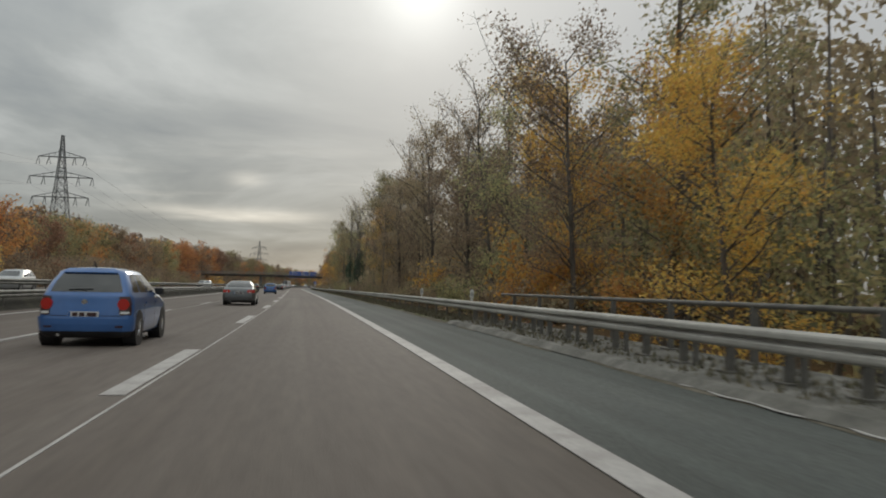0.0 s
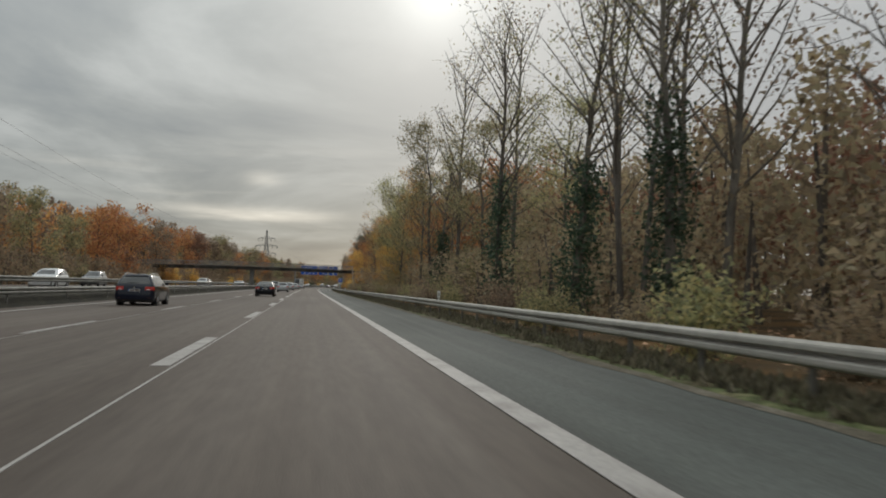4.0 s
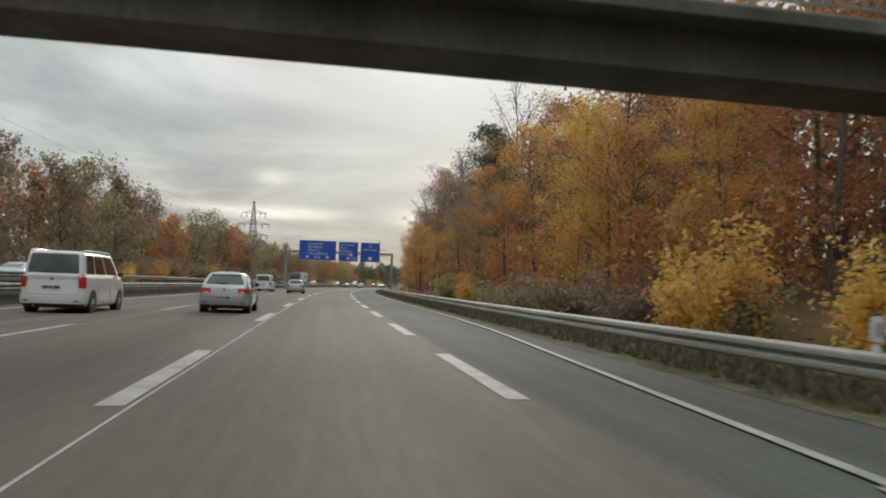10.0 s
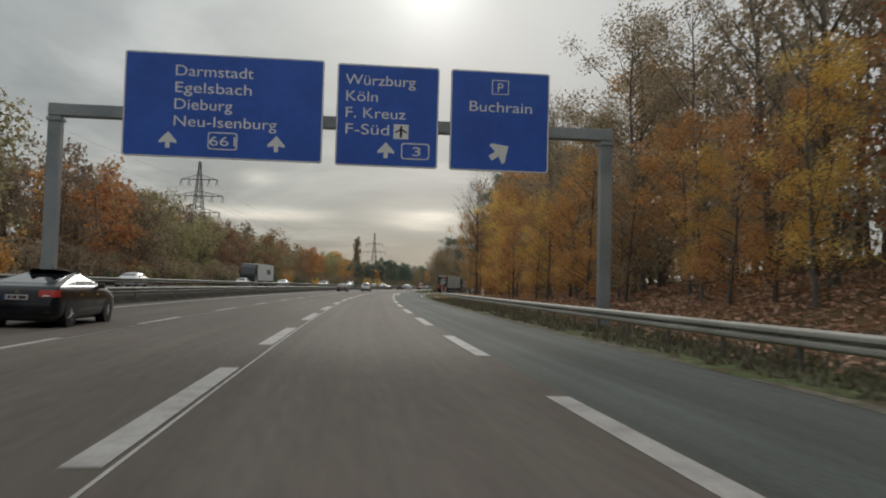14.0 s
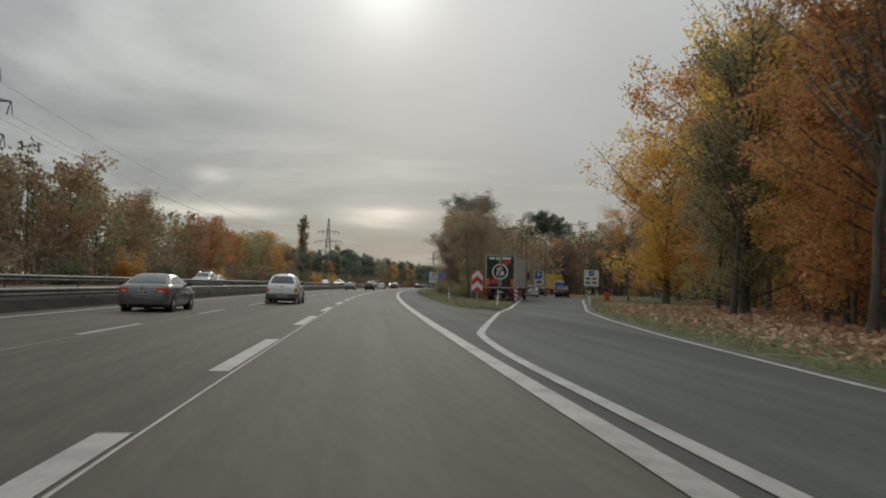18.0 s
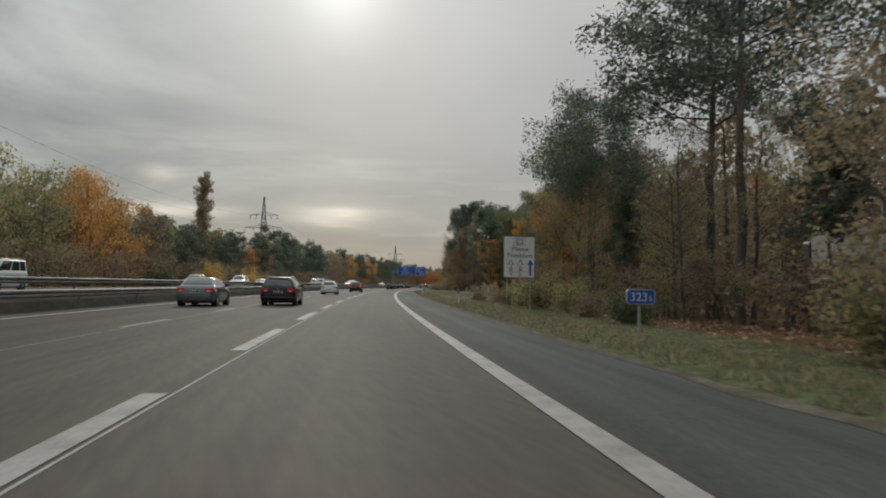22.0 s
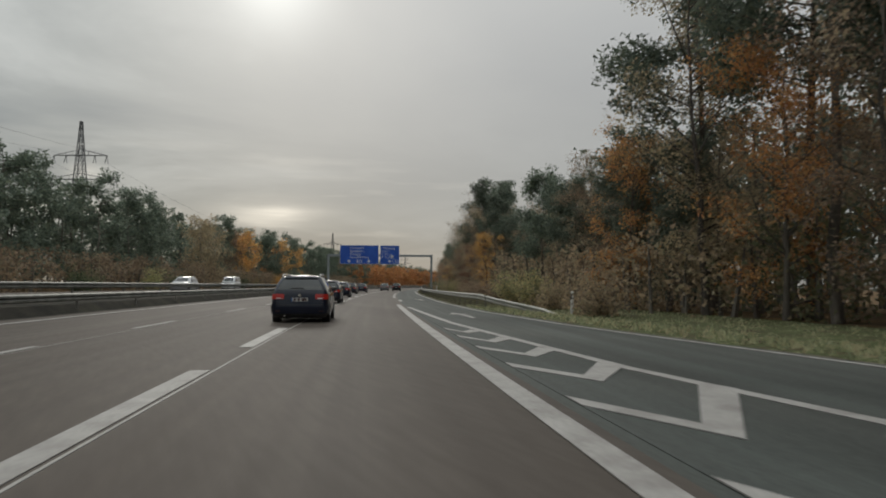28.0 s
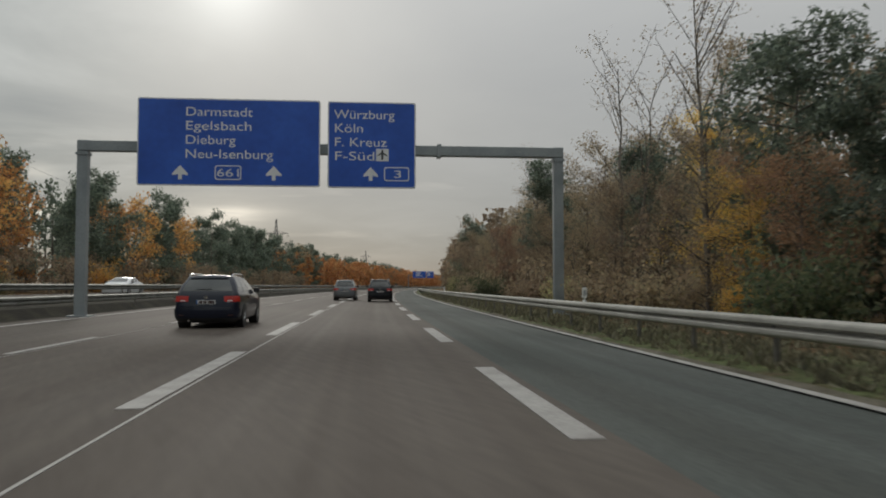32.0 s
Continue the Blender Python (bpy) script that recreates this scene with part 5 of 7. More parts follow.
for i in range(3):
    species("gold", broadleaf, "maple tree with thinning golden yellow leaves", seed=10 + i, height=11.5 + i, mat="gold")
    species("amber", broadleaf, "broad-leaved tree in orange amber autumn leaf", seed=20 + i, height=11.5 + i, crown=3.4, mat="amber")
    species("brown", broadleaf, "oak tree with withered brown leaves", seed=30 + i, height=12.5 + i, mat="brown", limbs=30, per=62)
    species("bare", broadleaf, "nearly leafless tree with thin upright branches", seed=40 + i, height=16 + i, crown=2.6, mat="brown", limbs=34, twigs=9, per=3, spread=0.3, base=0.28, girth=0.14, rise=1.3, leaf=0.13, stems=1 + i % 2)
    species("olive", broadleaf, "tree with dull olive green and yellow leaves", seed=50 + i, height=12.5 + i, mat="olive")
    species("rust", broadleaf, "beech tree with rusty red-brown leaves", seed=60 + i, height=9 + i, crown=3.4, mat="rust")
    species("pine", pine, "dark green Scots pine with a reddish trunk", seed=70 + i, height=13 + i)
    species("fir", pine, "dense dark green conifer with low branches", seed=80 + i, height=10.5 + i, base=0.04, crown=2.8, tiers=36, per=60)
for i in range(2):
    species("ivied", broadleaf, "bare tree with its trunk wrapped in dark ivy", seed=90 + i, height=16 + i, crown=2.6, mat="olive", limbs=26, twigs=8, per=5, base=0.4, rise=1.2, ivy=True, girth=0.18)
    species("bush", shrub, "low leafy bush with brown-green leaves", seed=100 + i, mat="olive", height=2.4, per=22, leaf=0.16)
    species("dead_bush", shrub, "tangled brown undergrowth bush", seed=105 + i, mat="brown", height=2.2, width=1.9, per=20, leaf=0.16)
    species("gold_bush", shrub, "bright yellow-orange leafy bush", seed=110 + i, mat="gold", height=3.4, width=1.8, stems=20, per=22, leaf=0.17)
    species("green_bush", shrub, "dense dark green bush", seed=115 + i, mat="green", height=2.6, width=1.8, stems=18, per=22, leaf=0.16)
    species("far_brown", broadleaf, "brown autumn tree at the edge of the wood", seed=120 + i, height=14, crown=3.9, mat="brown", limbs=26, twigs=4, per=24, spread=0.6, leaf=0.34, base=0.05)
    species("far_amber", broadleaf, "orange autumn tree at the edge of the wood", seed=124 + i, height=13, crown=4.0, mat="amber", limbs=26, twigs=4, per=24, spread=0.6, leaf=0.34, base=0.05)
    species("far_rust", broadleaf, "rusty brown tree at the edge of the wood", seed=126 + i, height=13, crown=4.0, mat="rust", limbs=26, twigs=4, per=24, spread=0.6, leaf=0.34, base=0.05)
    species("far_olive", broadleaf, "dull olive green tree at the edge of the wood", seed=128 + i, height=14, crown=4.0, mat="olive", limbs=26, twigs=4, per=24, spread=0.6, leaf=0.34, base=0.05)
    species("far_pine", pine, "dark green pine at the edge of the wood", seed=132 + i, height=14, crown=3.2, base=0.08, tiers=30, per=40, leaf=0.26, spread=0.46)
species("birch", broadleaf, "slender birch with orange-yellow leaves and white bark", seed=140, height=14, crown=1.7, mat="birch", limbs=30, base=0.12, bark=PALE_BARK, girth=0.12, leaf=0.15)
species("poplar", broadleaf, "tall narrow columnar poplar, thinly leaved", seed=141, height=26, crown=2.1, mat="brown", limbs=80, twigs=6, per=26, spread=0.4, base=0.05, rise=2.2, leaf=0.28, lean=0.1, crest=0.85)
species("great_olive", broadleaf, "large spreading tree with thin olive leaves", seed=150, crest=1.7, height=16, crown=4.8, mat="olive", limbs=48, twigs=6, per=52, spread=0.42, leaf=0.125, base=0.28, girth=0.26, rise=0.9)
species("great_gold", broadleaf, "large oak in golden autumn leaf", seed=151, crest=1.7, height=16, crown=6.0, mat="gold", limbs=60, twigs=6, per=52, spread=0.5, leaf=0.22, base=0.1, girth=0.32)
species("great_gold", broadleaf, "large oak in amber and gold autumn leaf", seed=152, crest=1.7, height=17, crown=6.4, mat="amber", limbs=60, twigs=6, per=52, spread=0.5, leaf=0.22, base=0.1, girth=0.32)
species("great_brown", broadleaf, "large oak with withered brown leaves", seed=153, crest=1.9, height=13, crown=4.2, mat="brown", limbs=56, twigs=6, per=64, spread=0.42, leaf=0.13, base=0.2, girth=0.3)
species("tall_pine", pine, "tall dark Scots pine, its lower trunk bare", seed=160, height=21, crown=3.6, base=0.42, tiers=40, per=80, girth=0.22, leaf=0.17, spread=0.45)
species("dense_green", broadleaf, "dense dull green oak at the edge of the wood", seed=161, height=14, crown=4.4, mat="moss", limbs=56, twigs=6, per=44, spread=0.45, leaf=0.2, base=0.04, girth=0.25)
species("dense_olive", broadleaf, "tall full tree with yellowish olive green leaves", seed=162, height=16, crown=3.5, mat="olive", limbs=60, twigs=6, per=56, spread=0.42, leaf=0.15, base=0.06, girth=0.24)
species("spreading_pine", pine, "tall Scots pine with a wide dark crown", seed=163, height=17, crown=4.8, base=0.5, tiers=34, per=72, leaf=0.145, spread=0.45, girth=0.24)
species("umbrella_pine", pine, "tall pine with a flat crown on a bare trunk", seed=154, height=22, crown=4.4, base=0.74, tiers=34, per=60, leaf=0.22, spread=0.5, girth=0.25)

_made = {}


def grow(key, s, d, scale=1.0, turn=0.0, which=0, z=None):
    kinds = SPECIES[key]
    builder, label, kw = kinds[which % len(kinds)]
    k = (key, which % len(kinds))
    if k not in _made:
        _made[k] = builder(**kw)
    t, c, iv = _made[k]
    low_ = builder is shrub
    ob = thing("bush" if low_ else "tree", Matrix.Translation(at(s, d, land(s, d) if z is None else z)) @ pose(0, 0, 0, 0, 0, turn) @ Matrix.Scale(scale, 4), label, "bush" if low_ else "tree",
               "undergrowth beside the motorway" if low_ else "trees of the roadside wood")
    part("branchwork" if low_ else "trunk", t, None, ob)
    part("foliage" if low_ else "crown", c, None, ob)
    if iv is not None:
        part("ivy", iv, None, ob)
    return ob


rnd = random.Random(7)


def standing(key, s, d, scale, turn):
    return Matrix.Translation(at(s, d, land(s, d))) @ pose(0, 0, 0, 0, 0, turn) @ Matrix.Scale(scale, 4)


def joined(name, label, plants):
    """Trees of a wood's second row or of its far side as one mesh. plants: (kind, which, pose)."""
    V, F, starts, mats, idx, n0, l0 = [], [], [], [], [], 0, 0
    for key, which, m in plants:
        kinds = SPECIES[key]
        builder, _, kw = kinds[which % len(kinds)]
        k = (key, which % len(kinds))
        if k not in _made:
            _made[k] = builder(**kw)
        M = np.array(m)
        for me in _made[k]:
            if me is None:
                continue
            v = np.empty(3 * len(me.vertices), np.float32)
            me.vertices.foreach_get("co", v)
            f = np.empty(len(me.loops), np.int32)
            me.loops.foreach_get("vertex_index", f)
            st = np.empty(len(me.polygons), np.int32)
            me.polygons.foreach_get("loop_start", st)
            mt = me.materials[0]
            if mt not in mats:
                mats.append(mt)
            V.append(v.reshape(-1, 3) @ M[:3, :3].T + M[:3, 3])
            F.append(f + n0), starts.append(st + l0), idx.append(np.full(len(st), mats.index(mt), np.int32))
            n0, l0 = n0 + len(v) // 3, l0 + len(f)
    V, F, starts, idx = np.concatenate(V).astype(np.float32), np.concatenate(F), np.concatenate(starts), np.concatenate(idx)
    me = bpy.data.meshes.new(name)
    me.vertices.add(len(V)), me.vertices.foreach_set("co", V.ravel())
    me.loops.add(len(F)), me.loops.foreach_set("vertex_index", F.astype(np.int32))
    me.polygons.add(len(starts)), me.polygons.foreach_set("loop_start", starts.astype(np.int32))
    for mt in mats:
        me.materials.append(mt)
    me.polygons.foreach_set("material_index", idx)
    me.update(calc_edges=True)
    tagged(new(name, me), label, "wood", kind="stuff")


def wood(s0, s1, d0, d1, gap, mix, size=(0.85, 1.12), row="", clear=(0, 0)):
    """A stretch of wood: kinds by weight, about one tree every gap metres of its length; row: a label, when the trees stand behind others; clear: a stretch with none."""
    keys = [k for k, w in mix for _ in range(w)]
    plants, s = [], s0
    while s < s1:
        a = (rnd.choice(keys), s + rnd.uniform(-0.3, 0.3) * gap, rnd.uniform(d0, d1), rnd.uniform(*size), rnd.uniform(0, 360))
        which = rnd.randrange(3)
        if clear[0] < a[1] < clear[1]:
            pass
        elif row:
            plants.append((a[0], which, standing(*a)))
        else:
            grow(*a, which)
        s += gap * rnd.uniform(0.75, 1.25)
    if plants:
        joined("tree_row", row, plants)


def mass(name, s0, s1, where, depth, height, gap, mat, label, leaf=0.35, per=15, clumps=34, seed=0):
    """The wood behind the foremost trees: uncounted crowns and stems in one mesh. where(s): its front edge."""
    rng = np.random.default_rng(seed)
    side = 1 if where((s0 + s1) / 2) > 0 else -1
    cs, verts, faces = [], [], []
    s = s0
    while s < s1:
        for row in range(2):
            d = where(s) + side * rng.uniform(0, depth)
            p = at(s + rng.uniform(-gap, gap), d, land(s, d))
            h = height(s) * rng.uniform(0.78, 1.15) + 0.12 * abs(d - where(s))
            r = rng.uniform(1.7, 2.9)
            tube(verts, faces, (p.x, p.y, p.z - 0.3), (p.x + rng.normal(0, 0.4), p.y + rng.normal(0, 0.4), p.z + h * 0.93), rng.uniform(0.1, 0.2), 0.03, 5)
            a, f = rng.uniform(0, 2 * math.pi, clumps), rng.uniform(0, 1, clumps) ** 0.8
            w = r * np.sin(np.pi * np.clip(0.12 + 0.82 * f, 0, 1)) ** 0.7 * rng.uniform(0.45, 1.05, clumps)
            cs += list(np.stack([p.x + w * np.cos(a), p.y + w * np.sin(a), p.z + h * (0.04 + 0.96 * f)], axis=1))
        s += gap
    me = leaf_mesh(name, cs, 0.55 if leaf > 0.4 else 0.48, per, leaf, LEAF[mat], rng, droop=0.2)
    ob = new(name, me)
    tagged(ob, label, "wood", kind="stuff")
    tr = new("wood_stem_mass", mesh_of(verts, faces, BARK, False, "stems"))
    tagged(tr, "dark stems standing close together in the wood", "wood", kind="stuff")


# the wood on the slow lane's side, foremost trees
wood(17, 34, 9.6, 12, 3.6, [("gold", 3), ("olive", 1), ("brown", 1)])
wood(34, 112, 9.8, 13, 4.6, [("bare", 3), ("brown", 5), ("olive", 1), ("amber", 1)], clear=(100, 112))
wood(116, 190, 10.0, 15, 5.6, [("bare", 6), ("ivied", 1), ("olive", 1), ("brown", 1)], (0.9, 1.2))
grow("dense_olive", 106.5, 12.4, 1.08, 200), grow("gold", 103.5, 11.6, 0.95, 60, 1), grow("bare", 100.0, 12.5, 1.0, 0, 1), grow("brown", 111.0, 12.6, 0.9, 40, 1)
wood(190, 256, 10.5, 14.5, 5.6, [("olive", 3), ("brown", 2), ("gold", 2), ("amber", 2)])
grow("great_olive", 230.5, 13.4, 1.12, 40), grow("gold", 214.0, 10.2, 0.5, 40, 0), grow("gold", 217.5, 10.8, 0.44, 140, 1), grow("gold", 221.0, 10.4, 0.5, 240, 2), grow("gold", 207.0, 11.0, 0.55, 20, 1)
grow("ivied", 140.0, 9.6, 1.0, 10, 0), grow("ivied", 133.0, 10.2, 0.95, 80, 1), grow("ivied", 152.5, 9.8, 1.0, 200, 1), grow("bare", 136.5, 10.5, 1.05, 30, 1)
grow("gold_bush", 29.0, 8.9, 1.1, 0, 0, -0.4), grow("gold_bush", 31.5, 9.6, 0.9, 80, 1), grow("gold_bush", 59.0, 10.2, 1.1, 20, 1), grow("gold_bush", 262.0, 10.6, 1.3, 20, 0)
wood(257, 275, 13, 16, 3.4, [("gold", 4), ("amber", 1), ("rust", 2)], (0.85, 1.15))
wood(279, 302, 17, 22, 3.0, [("gold", 3), ("amber", 3), ("rust", 2)], (1.0, 1.3))
wood(301, 320, 10.0, 12.5, 3.0, [("amber", 2), ("gold", 6)], (0.5, 0.8))
wood(320, 345, 10.2, 13, 3.4, [("amber", 4), ("gold", 2), ("brown", 3), ("rust", 1)], (0.5, 0.85))
wood(303, 345, 14.5, 18, 4.4, [("amber", 4), ("brown", 3), ("rust", 2)], (0.85, 1.1), row="tall brown and dark green trees behind the roadside saplings")
wood(345, 400, 10.8, 13.0, 3.2, [("amber", 5), ("brown", 2), ("gold", 4)], (0.45, 0.72))
wood(345, 400, 13.5, 17, 4.2, [("pine", 1), ("brown", 6), ("bare", 3), ("amber", 2)], (0.9, 1.12), row="tall brown and dark green trees behind the roadside saplings")
wood(400, 470, 11.8, 13.6, 3.6, [("amber", 5), ("gold", 4), ("brown", 1)], (0.42, 0.72))
wood(400, 470, 13.5, 17, 4.2, [("bare", 3), ("brown", 5), ("amber", 2), ("bare", 1)], (0.95, 1.25), row="tall brown and dark green trees behind the roadside saplings")
wood(470, 505, 13.5, 17, 4.4, [("amber", 4), ("gold", 4), ("brown", 2)], (0.9, 1.15))
wood(470, 520, 18, 22, 3.4, [("bare", 5), ("pine", 2), ("brown", 3)], (1.1, 1.35))
for s, d, size, turn, which in ((514.0, 14.6, 1.2, 20, 0), (519.0, 15.4, 1.12, 130, 2), (523.5, 14.8, 1.25, 250, 1), (528.0, 16.2, 1.15, 60, 0), (551.0, 24.6, 1.2, 170, 2), (557.0, 27.0, 1.2, 300, 1), (544.0, 19.0, 1.15, 90, 0)):
    grow("bare", s, d, size, turn, which)
grow("great_gold", 530.0, 18.2, 0.78, 30, 1), grow("dense_olive", 545.5, 20.4, 1.06, 30), grow("gold", 518.0, 15.0, 1.1, 90, 1), grow("tall_pine", 530.0, 20.5, 1.02, 80)
wood(505, 536, 16, 19.5, 4.6, [("amber", 4), ("gold", 5)], (0.6, 0.9))
grow("great_gold", 552.0, 27.5, 1.2, 10, 0), grow("great_gold", 566.0, 30.0, 1.3, 130, 1), grow("great_gold", 540.0, 24.0, 1.0, 250, 0), grow("great_gold", 585.0, 36.0, 1.1, 60, 1), grow("great_gold", 576.0, 27.0, 1.08, 200, 0), grow("amber", 586.0, 26.5, 0.85, 80, 1)
grow("olive", 556.0, 23.5, 0.95, 20, 0), grow("olive", 548.0, 20.8, 0.95, 70, 1), grow("amber", 562.0, 27.0, 1.0, 170, 2), grow("brown", 572.0, 31.0, 1.05, 220, 1), grow("amber", 536.0, 19.5, 0.9, 20, 0)
grow("great_brown", 600.0, 37.0, 0.95, 60), grow("pine", 618.0, 40.0, 1.2, 10)
# the wooded island between motorway and rest area
grow("great_brown", 592.0, 10.4, 0.80, 30), grow("brown", 588.5, 9.6, 0.7, 80, 0), grow("brown", 596.5, 11.6, 0.98, 200, 1), grow("bare", 599.0, 10.6, 0.8, 10, 0)
grow("great_brown", 604.0, 9.9, 0.74, 160), grow("gold_bush", 591.0, 12.2, 0.8)
wood(608, 640, 9.4, 13, 4.4, [("brown", 5), ("amber", 1), ("olive", 1)], (0.85, 1.05), clear=(633, 641))
wood(640, 662, 10.4, 15, 3.6, [("pine", 2), ("brown", 3), ("olive", 3), ("rust", 1)], (0.46, 0.64))
grow("spreading_pine", 644.0, 14.0, 0.98, 0), grow("spreading_pine", 650.5, 15.8, 1.0, 100), grow("spreading_pine", 657.5, 11.9, 0.68, 150), grow("spreading_pine", 662.0, 13.0, 0.7, 270)
grow("dense_olive", 671.0, 14.0, 0.84, 0), grow("amber", 668.0, 13.0, 0.72, 0, 1), grow("olive", 676.0, 15.5, 0.78, 60, 1)
wood(662, 680, 11.5, 17, 3.6, [("pine", 3), ("olive", 2), ("brown", 1)], (0.45, 0.6))
# the clearing by the entry lane and the wood behind it
wood(762, 812, 27, 34, 4.0, [("fir", 3), ("pine", 4), ("olive", 3)], (1.2, 1.45), row="tall dark conifers behind the clearing")
wood(686, 752, 30, 36, 4.0, [("brown", 3), ("amber", 3), ("olive", 1)], (0.85, 1.05))
grow("amber", 776.5, 20.4, 0.95, 20, 1), grow("birch", 769.5, 26.6, 1.05), grow("umbrella_pine", 757.0, 41.0, 1.12), grow("umbrella_pine", 762.0, 45.0, 1.08, 90), grow("great_gold", 741.5, 31.0, 0.7, 0, 1), grow("great_brown", 738.0, 34.0, 0.8, 200)
grow("pine", 790.0, 20.0, 1.4, 0, 0), grow("fir", 784.0, 22.5, 1.5, 0, 1), grow("brown", 797.0, 18.0, 1.15, 0, 2), grow("brown", 802.0, 16.2, 1.2, 50, 0), grow("amber", 811.0, 15.2, 0.95, 120, 0), grow("brown", 806.0, 15.8, 1.05, 10, 1), grow("brown", 816.0, 14.4, 1.12, 80, 2), grow("amber", 823.0, 13.2, 0.75, 200, 1), grow("dense_green", 767.0, 31.0, 1.4, 0), grow("dense_green", 776.0, 27.0, 1.32, 90), grow("dense_green", 786.0, 23.5, 1.2, 200), grow("dense_green", 759.0, 34.0, 1.45, 300), grow("dense_green", 752.0, 34.0, 1.2, 30), grow("tall_pine", 819.0, 15.8, 0.98, 10), grow("tall_pine", 813.5, 17.5, 1.05, 130), grow("tall_pine", 810.0, 16.6, 1.0, 250), grow("umbrella_pine", 793.0, 22.5, 0.85, 40)
wood(815, 870, 12.5, 15.5, 4.2, [("pine", 6), ("brown", 3), ("fir", 2), ("amber", 1)], (0.6, 0.76))
wood(862, 1010, 10.6, 12.5, 5.0, [("brown", 6), ("bare", 1), ("rust", 1)], (0.42, 0.62))
grow("gold", 857.0, 10.6, 0.5, 30, 1), grow("gold", 924.5, 13.4, 0.62, 70, 2), grow("gold", 917.0, 10.8, 0.42, 170, 0)
wood(870, 890, 12.5, 16, 4.0, [("pine", 5), ("brown", 2), ("fir", 1)], (0.75, 0.95), row="tall dark pines behind the roadside saplings")
wood(890, 1010, 12.5, 16, 4.4, [("pine", 2), ("brown", 6), ("bare", 2), ("fir", 1)], (0.66, 0.86), row="brown trees and dark pines behind the saplings")
grow("bare", 900.5, 14.2, 0.92, 30, 0), grow("bare", 904.0, 13.6, 0.85, 90, 2), grow("bare", 897.5, 13.2, 0.9, 200, 1), grow("brown", 899.0, 13.6, 0.98, 10, 0), grow("brown", 895.5, 12.8, 0.8, 90, 1), grow("tall_pine", 888.5, 14.0, 0.72, 40), grow("tall_pine", 891.5, 15.8, 0.74, 160)
# bushes under the trees
wood(28, 270, 7.3, 9.0, 4.2, [("dead_bush", 6), ("bush", 3)], (0.5, 0.85))
wood(296, 345, 8.6, 10.2, 5.0, [("dead_bush", 4), ("bush", 3), ("gold_bush", 2)], (0.6, 1.0))
wood(284, 304, 8.8, 12.0, 2.2, [("bush", 3), ("green_bush", 2), ("gold_bush", 1)], (0.5, 0.72))
wood(258, 284, 8.4, 10.2, 3.0, [("bush", 2), ("dead_bush", 3), ("gold_bush", 1), ("green_bush", 1)], (0.55, 0.85))
grow("gold_bush", 283.2, 12.4, 0.95, 40, 1), grow("gold", 280.0, 13.6, 0.5, 40, 1)
wood(590, 632, 8.6, 10.0, 5.0, [("dead_bush", 3), ("green_bush", 2), ("bush", 2)], (0.5, 0.8))
wood(640, 682, 9.0, 10.4, 6.0, [("dead_bush", 3), ("green_bush", 2), ("bush", 3)], (0.5, 0.85))
wood(815, 1000, 9.0, 10.6, 6.0, [("dead_bush", 5), ("green_bush", 2), ("bush", 2)], (0.6, 1.0))
# the wood beyond the opposite carriageway, foremost trees
wood(-5, 250, -39, -34, 11.0, [("far_brown", 6), ("far_amber", 2), ("far_olive", 4), ("far_rust", 1)], (0.75, 0.98), row="mixed autumn trees along the far side of the motorway")
wood(250, 520, -39, -34, 11.0, [("far_brown", 5), ("far_amber", 3), ("far_rust", 2), ("far_olive", 3)], (0.95, 1.3), row="mixed autumn trees along the far side of the motorway")
wood(520, 745, -40, -34.5, 11.0, [("far_brown", 4), ("far_rust", 3), ("far_olive", 3), ("far_amber", 2)], (0.85, 1.15))
grow("poplar", 796.0, -44.7), grow("far_amber", 727.0, -41.0, 1.1), grow("far_amber", 978.0, -38.0, 1.0, 30, 1), grow("far_amber", 1003.0, -37.0, 0.9, 70, 0), grow("far_brown", 962.0, -37.0, 0.95, 10, 0), grow("birch", 802.0, -42.0, 0.9)
wood(745, 830, -41, -36, 9.0, [("far_pine", 5), ("far_amber", 1), ("far_brown", 2)], (0.65, 0.85), row="mixed autumn trees along the far side of the motorway")
wood(830, 1200, -41, -35, 11.0, [("far_pine", 8), ("far_amber", 1), ("far_brown", 1)], (0.95, 1.12), row="mixed autumn trees along the far side of the motorway")
wood(20, 1000, -32.5, -31.0, 20, [("bush", 2), ("gold_bush", 2), ("dead_bush", 2), ("green_bush", 2)], (0.9, 1.4))
# and behind them the depth of the woods
def thin_wood(s):
    """The wood is low behind the tall bare trees."""
    return lerp(s, (98, 12.5), (115, 8.2), (185, 8.2), (200, 12.5))


mass("wood_depth", 12, 200, lambda s: 15.0, 10, thin_wood, 3.2, "brown", "brown autumn wood behind the foremost trees", seed=1)
mass("wood_depth", 110, 300, lambda s: 17.0, 9, thin_wood, 3.8, "rust", "rusty autumn wood behind the foremost trees", seed=2)
mass("wood_depth", 190, 420, lambda s: 17.0, 12, lambda s: 13.0, 3.4, "amber", "amber autumn wood on the slope", seed=3)
mass("wood_depth", 300, 530, lambda s: 18.0, 10, lambda s: 13.5, 3.4, "brown", "brown autumn wood on the slope", seed=4)
mass("wood_depth", 520, 720, lambda s: lerp(s, (520, 22), (560, 40), (600, 46), (660, 48), (700, 40)), 14, lambda s: lerp(s, (540, 14), (600, 17.5), (690, 16), (720, 13)), 3.4, "olive", "olive and brown wood round the rest area", seed=5)
mass("wood_depth", 560, 700, lambda s: lerp(s, (560, 42), (600, 44), (660, 42), (700, 38)), 12, lambda s: 14.5, 3.4, "rust", "rusty brown wood round the rest area", seed=6)
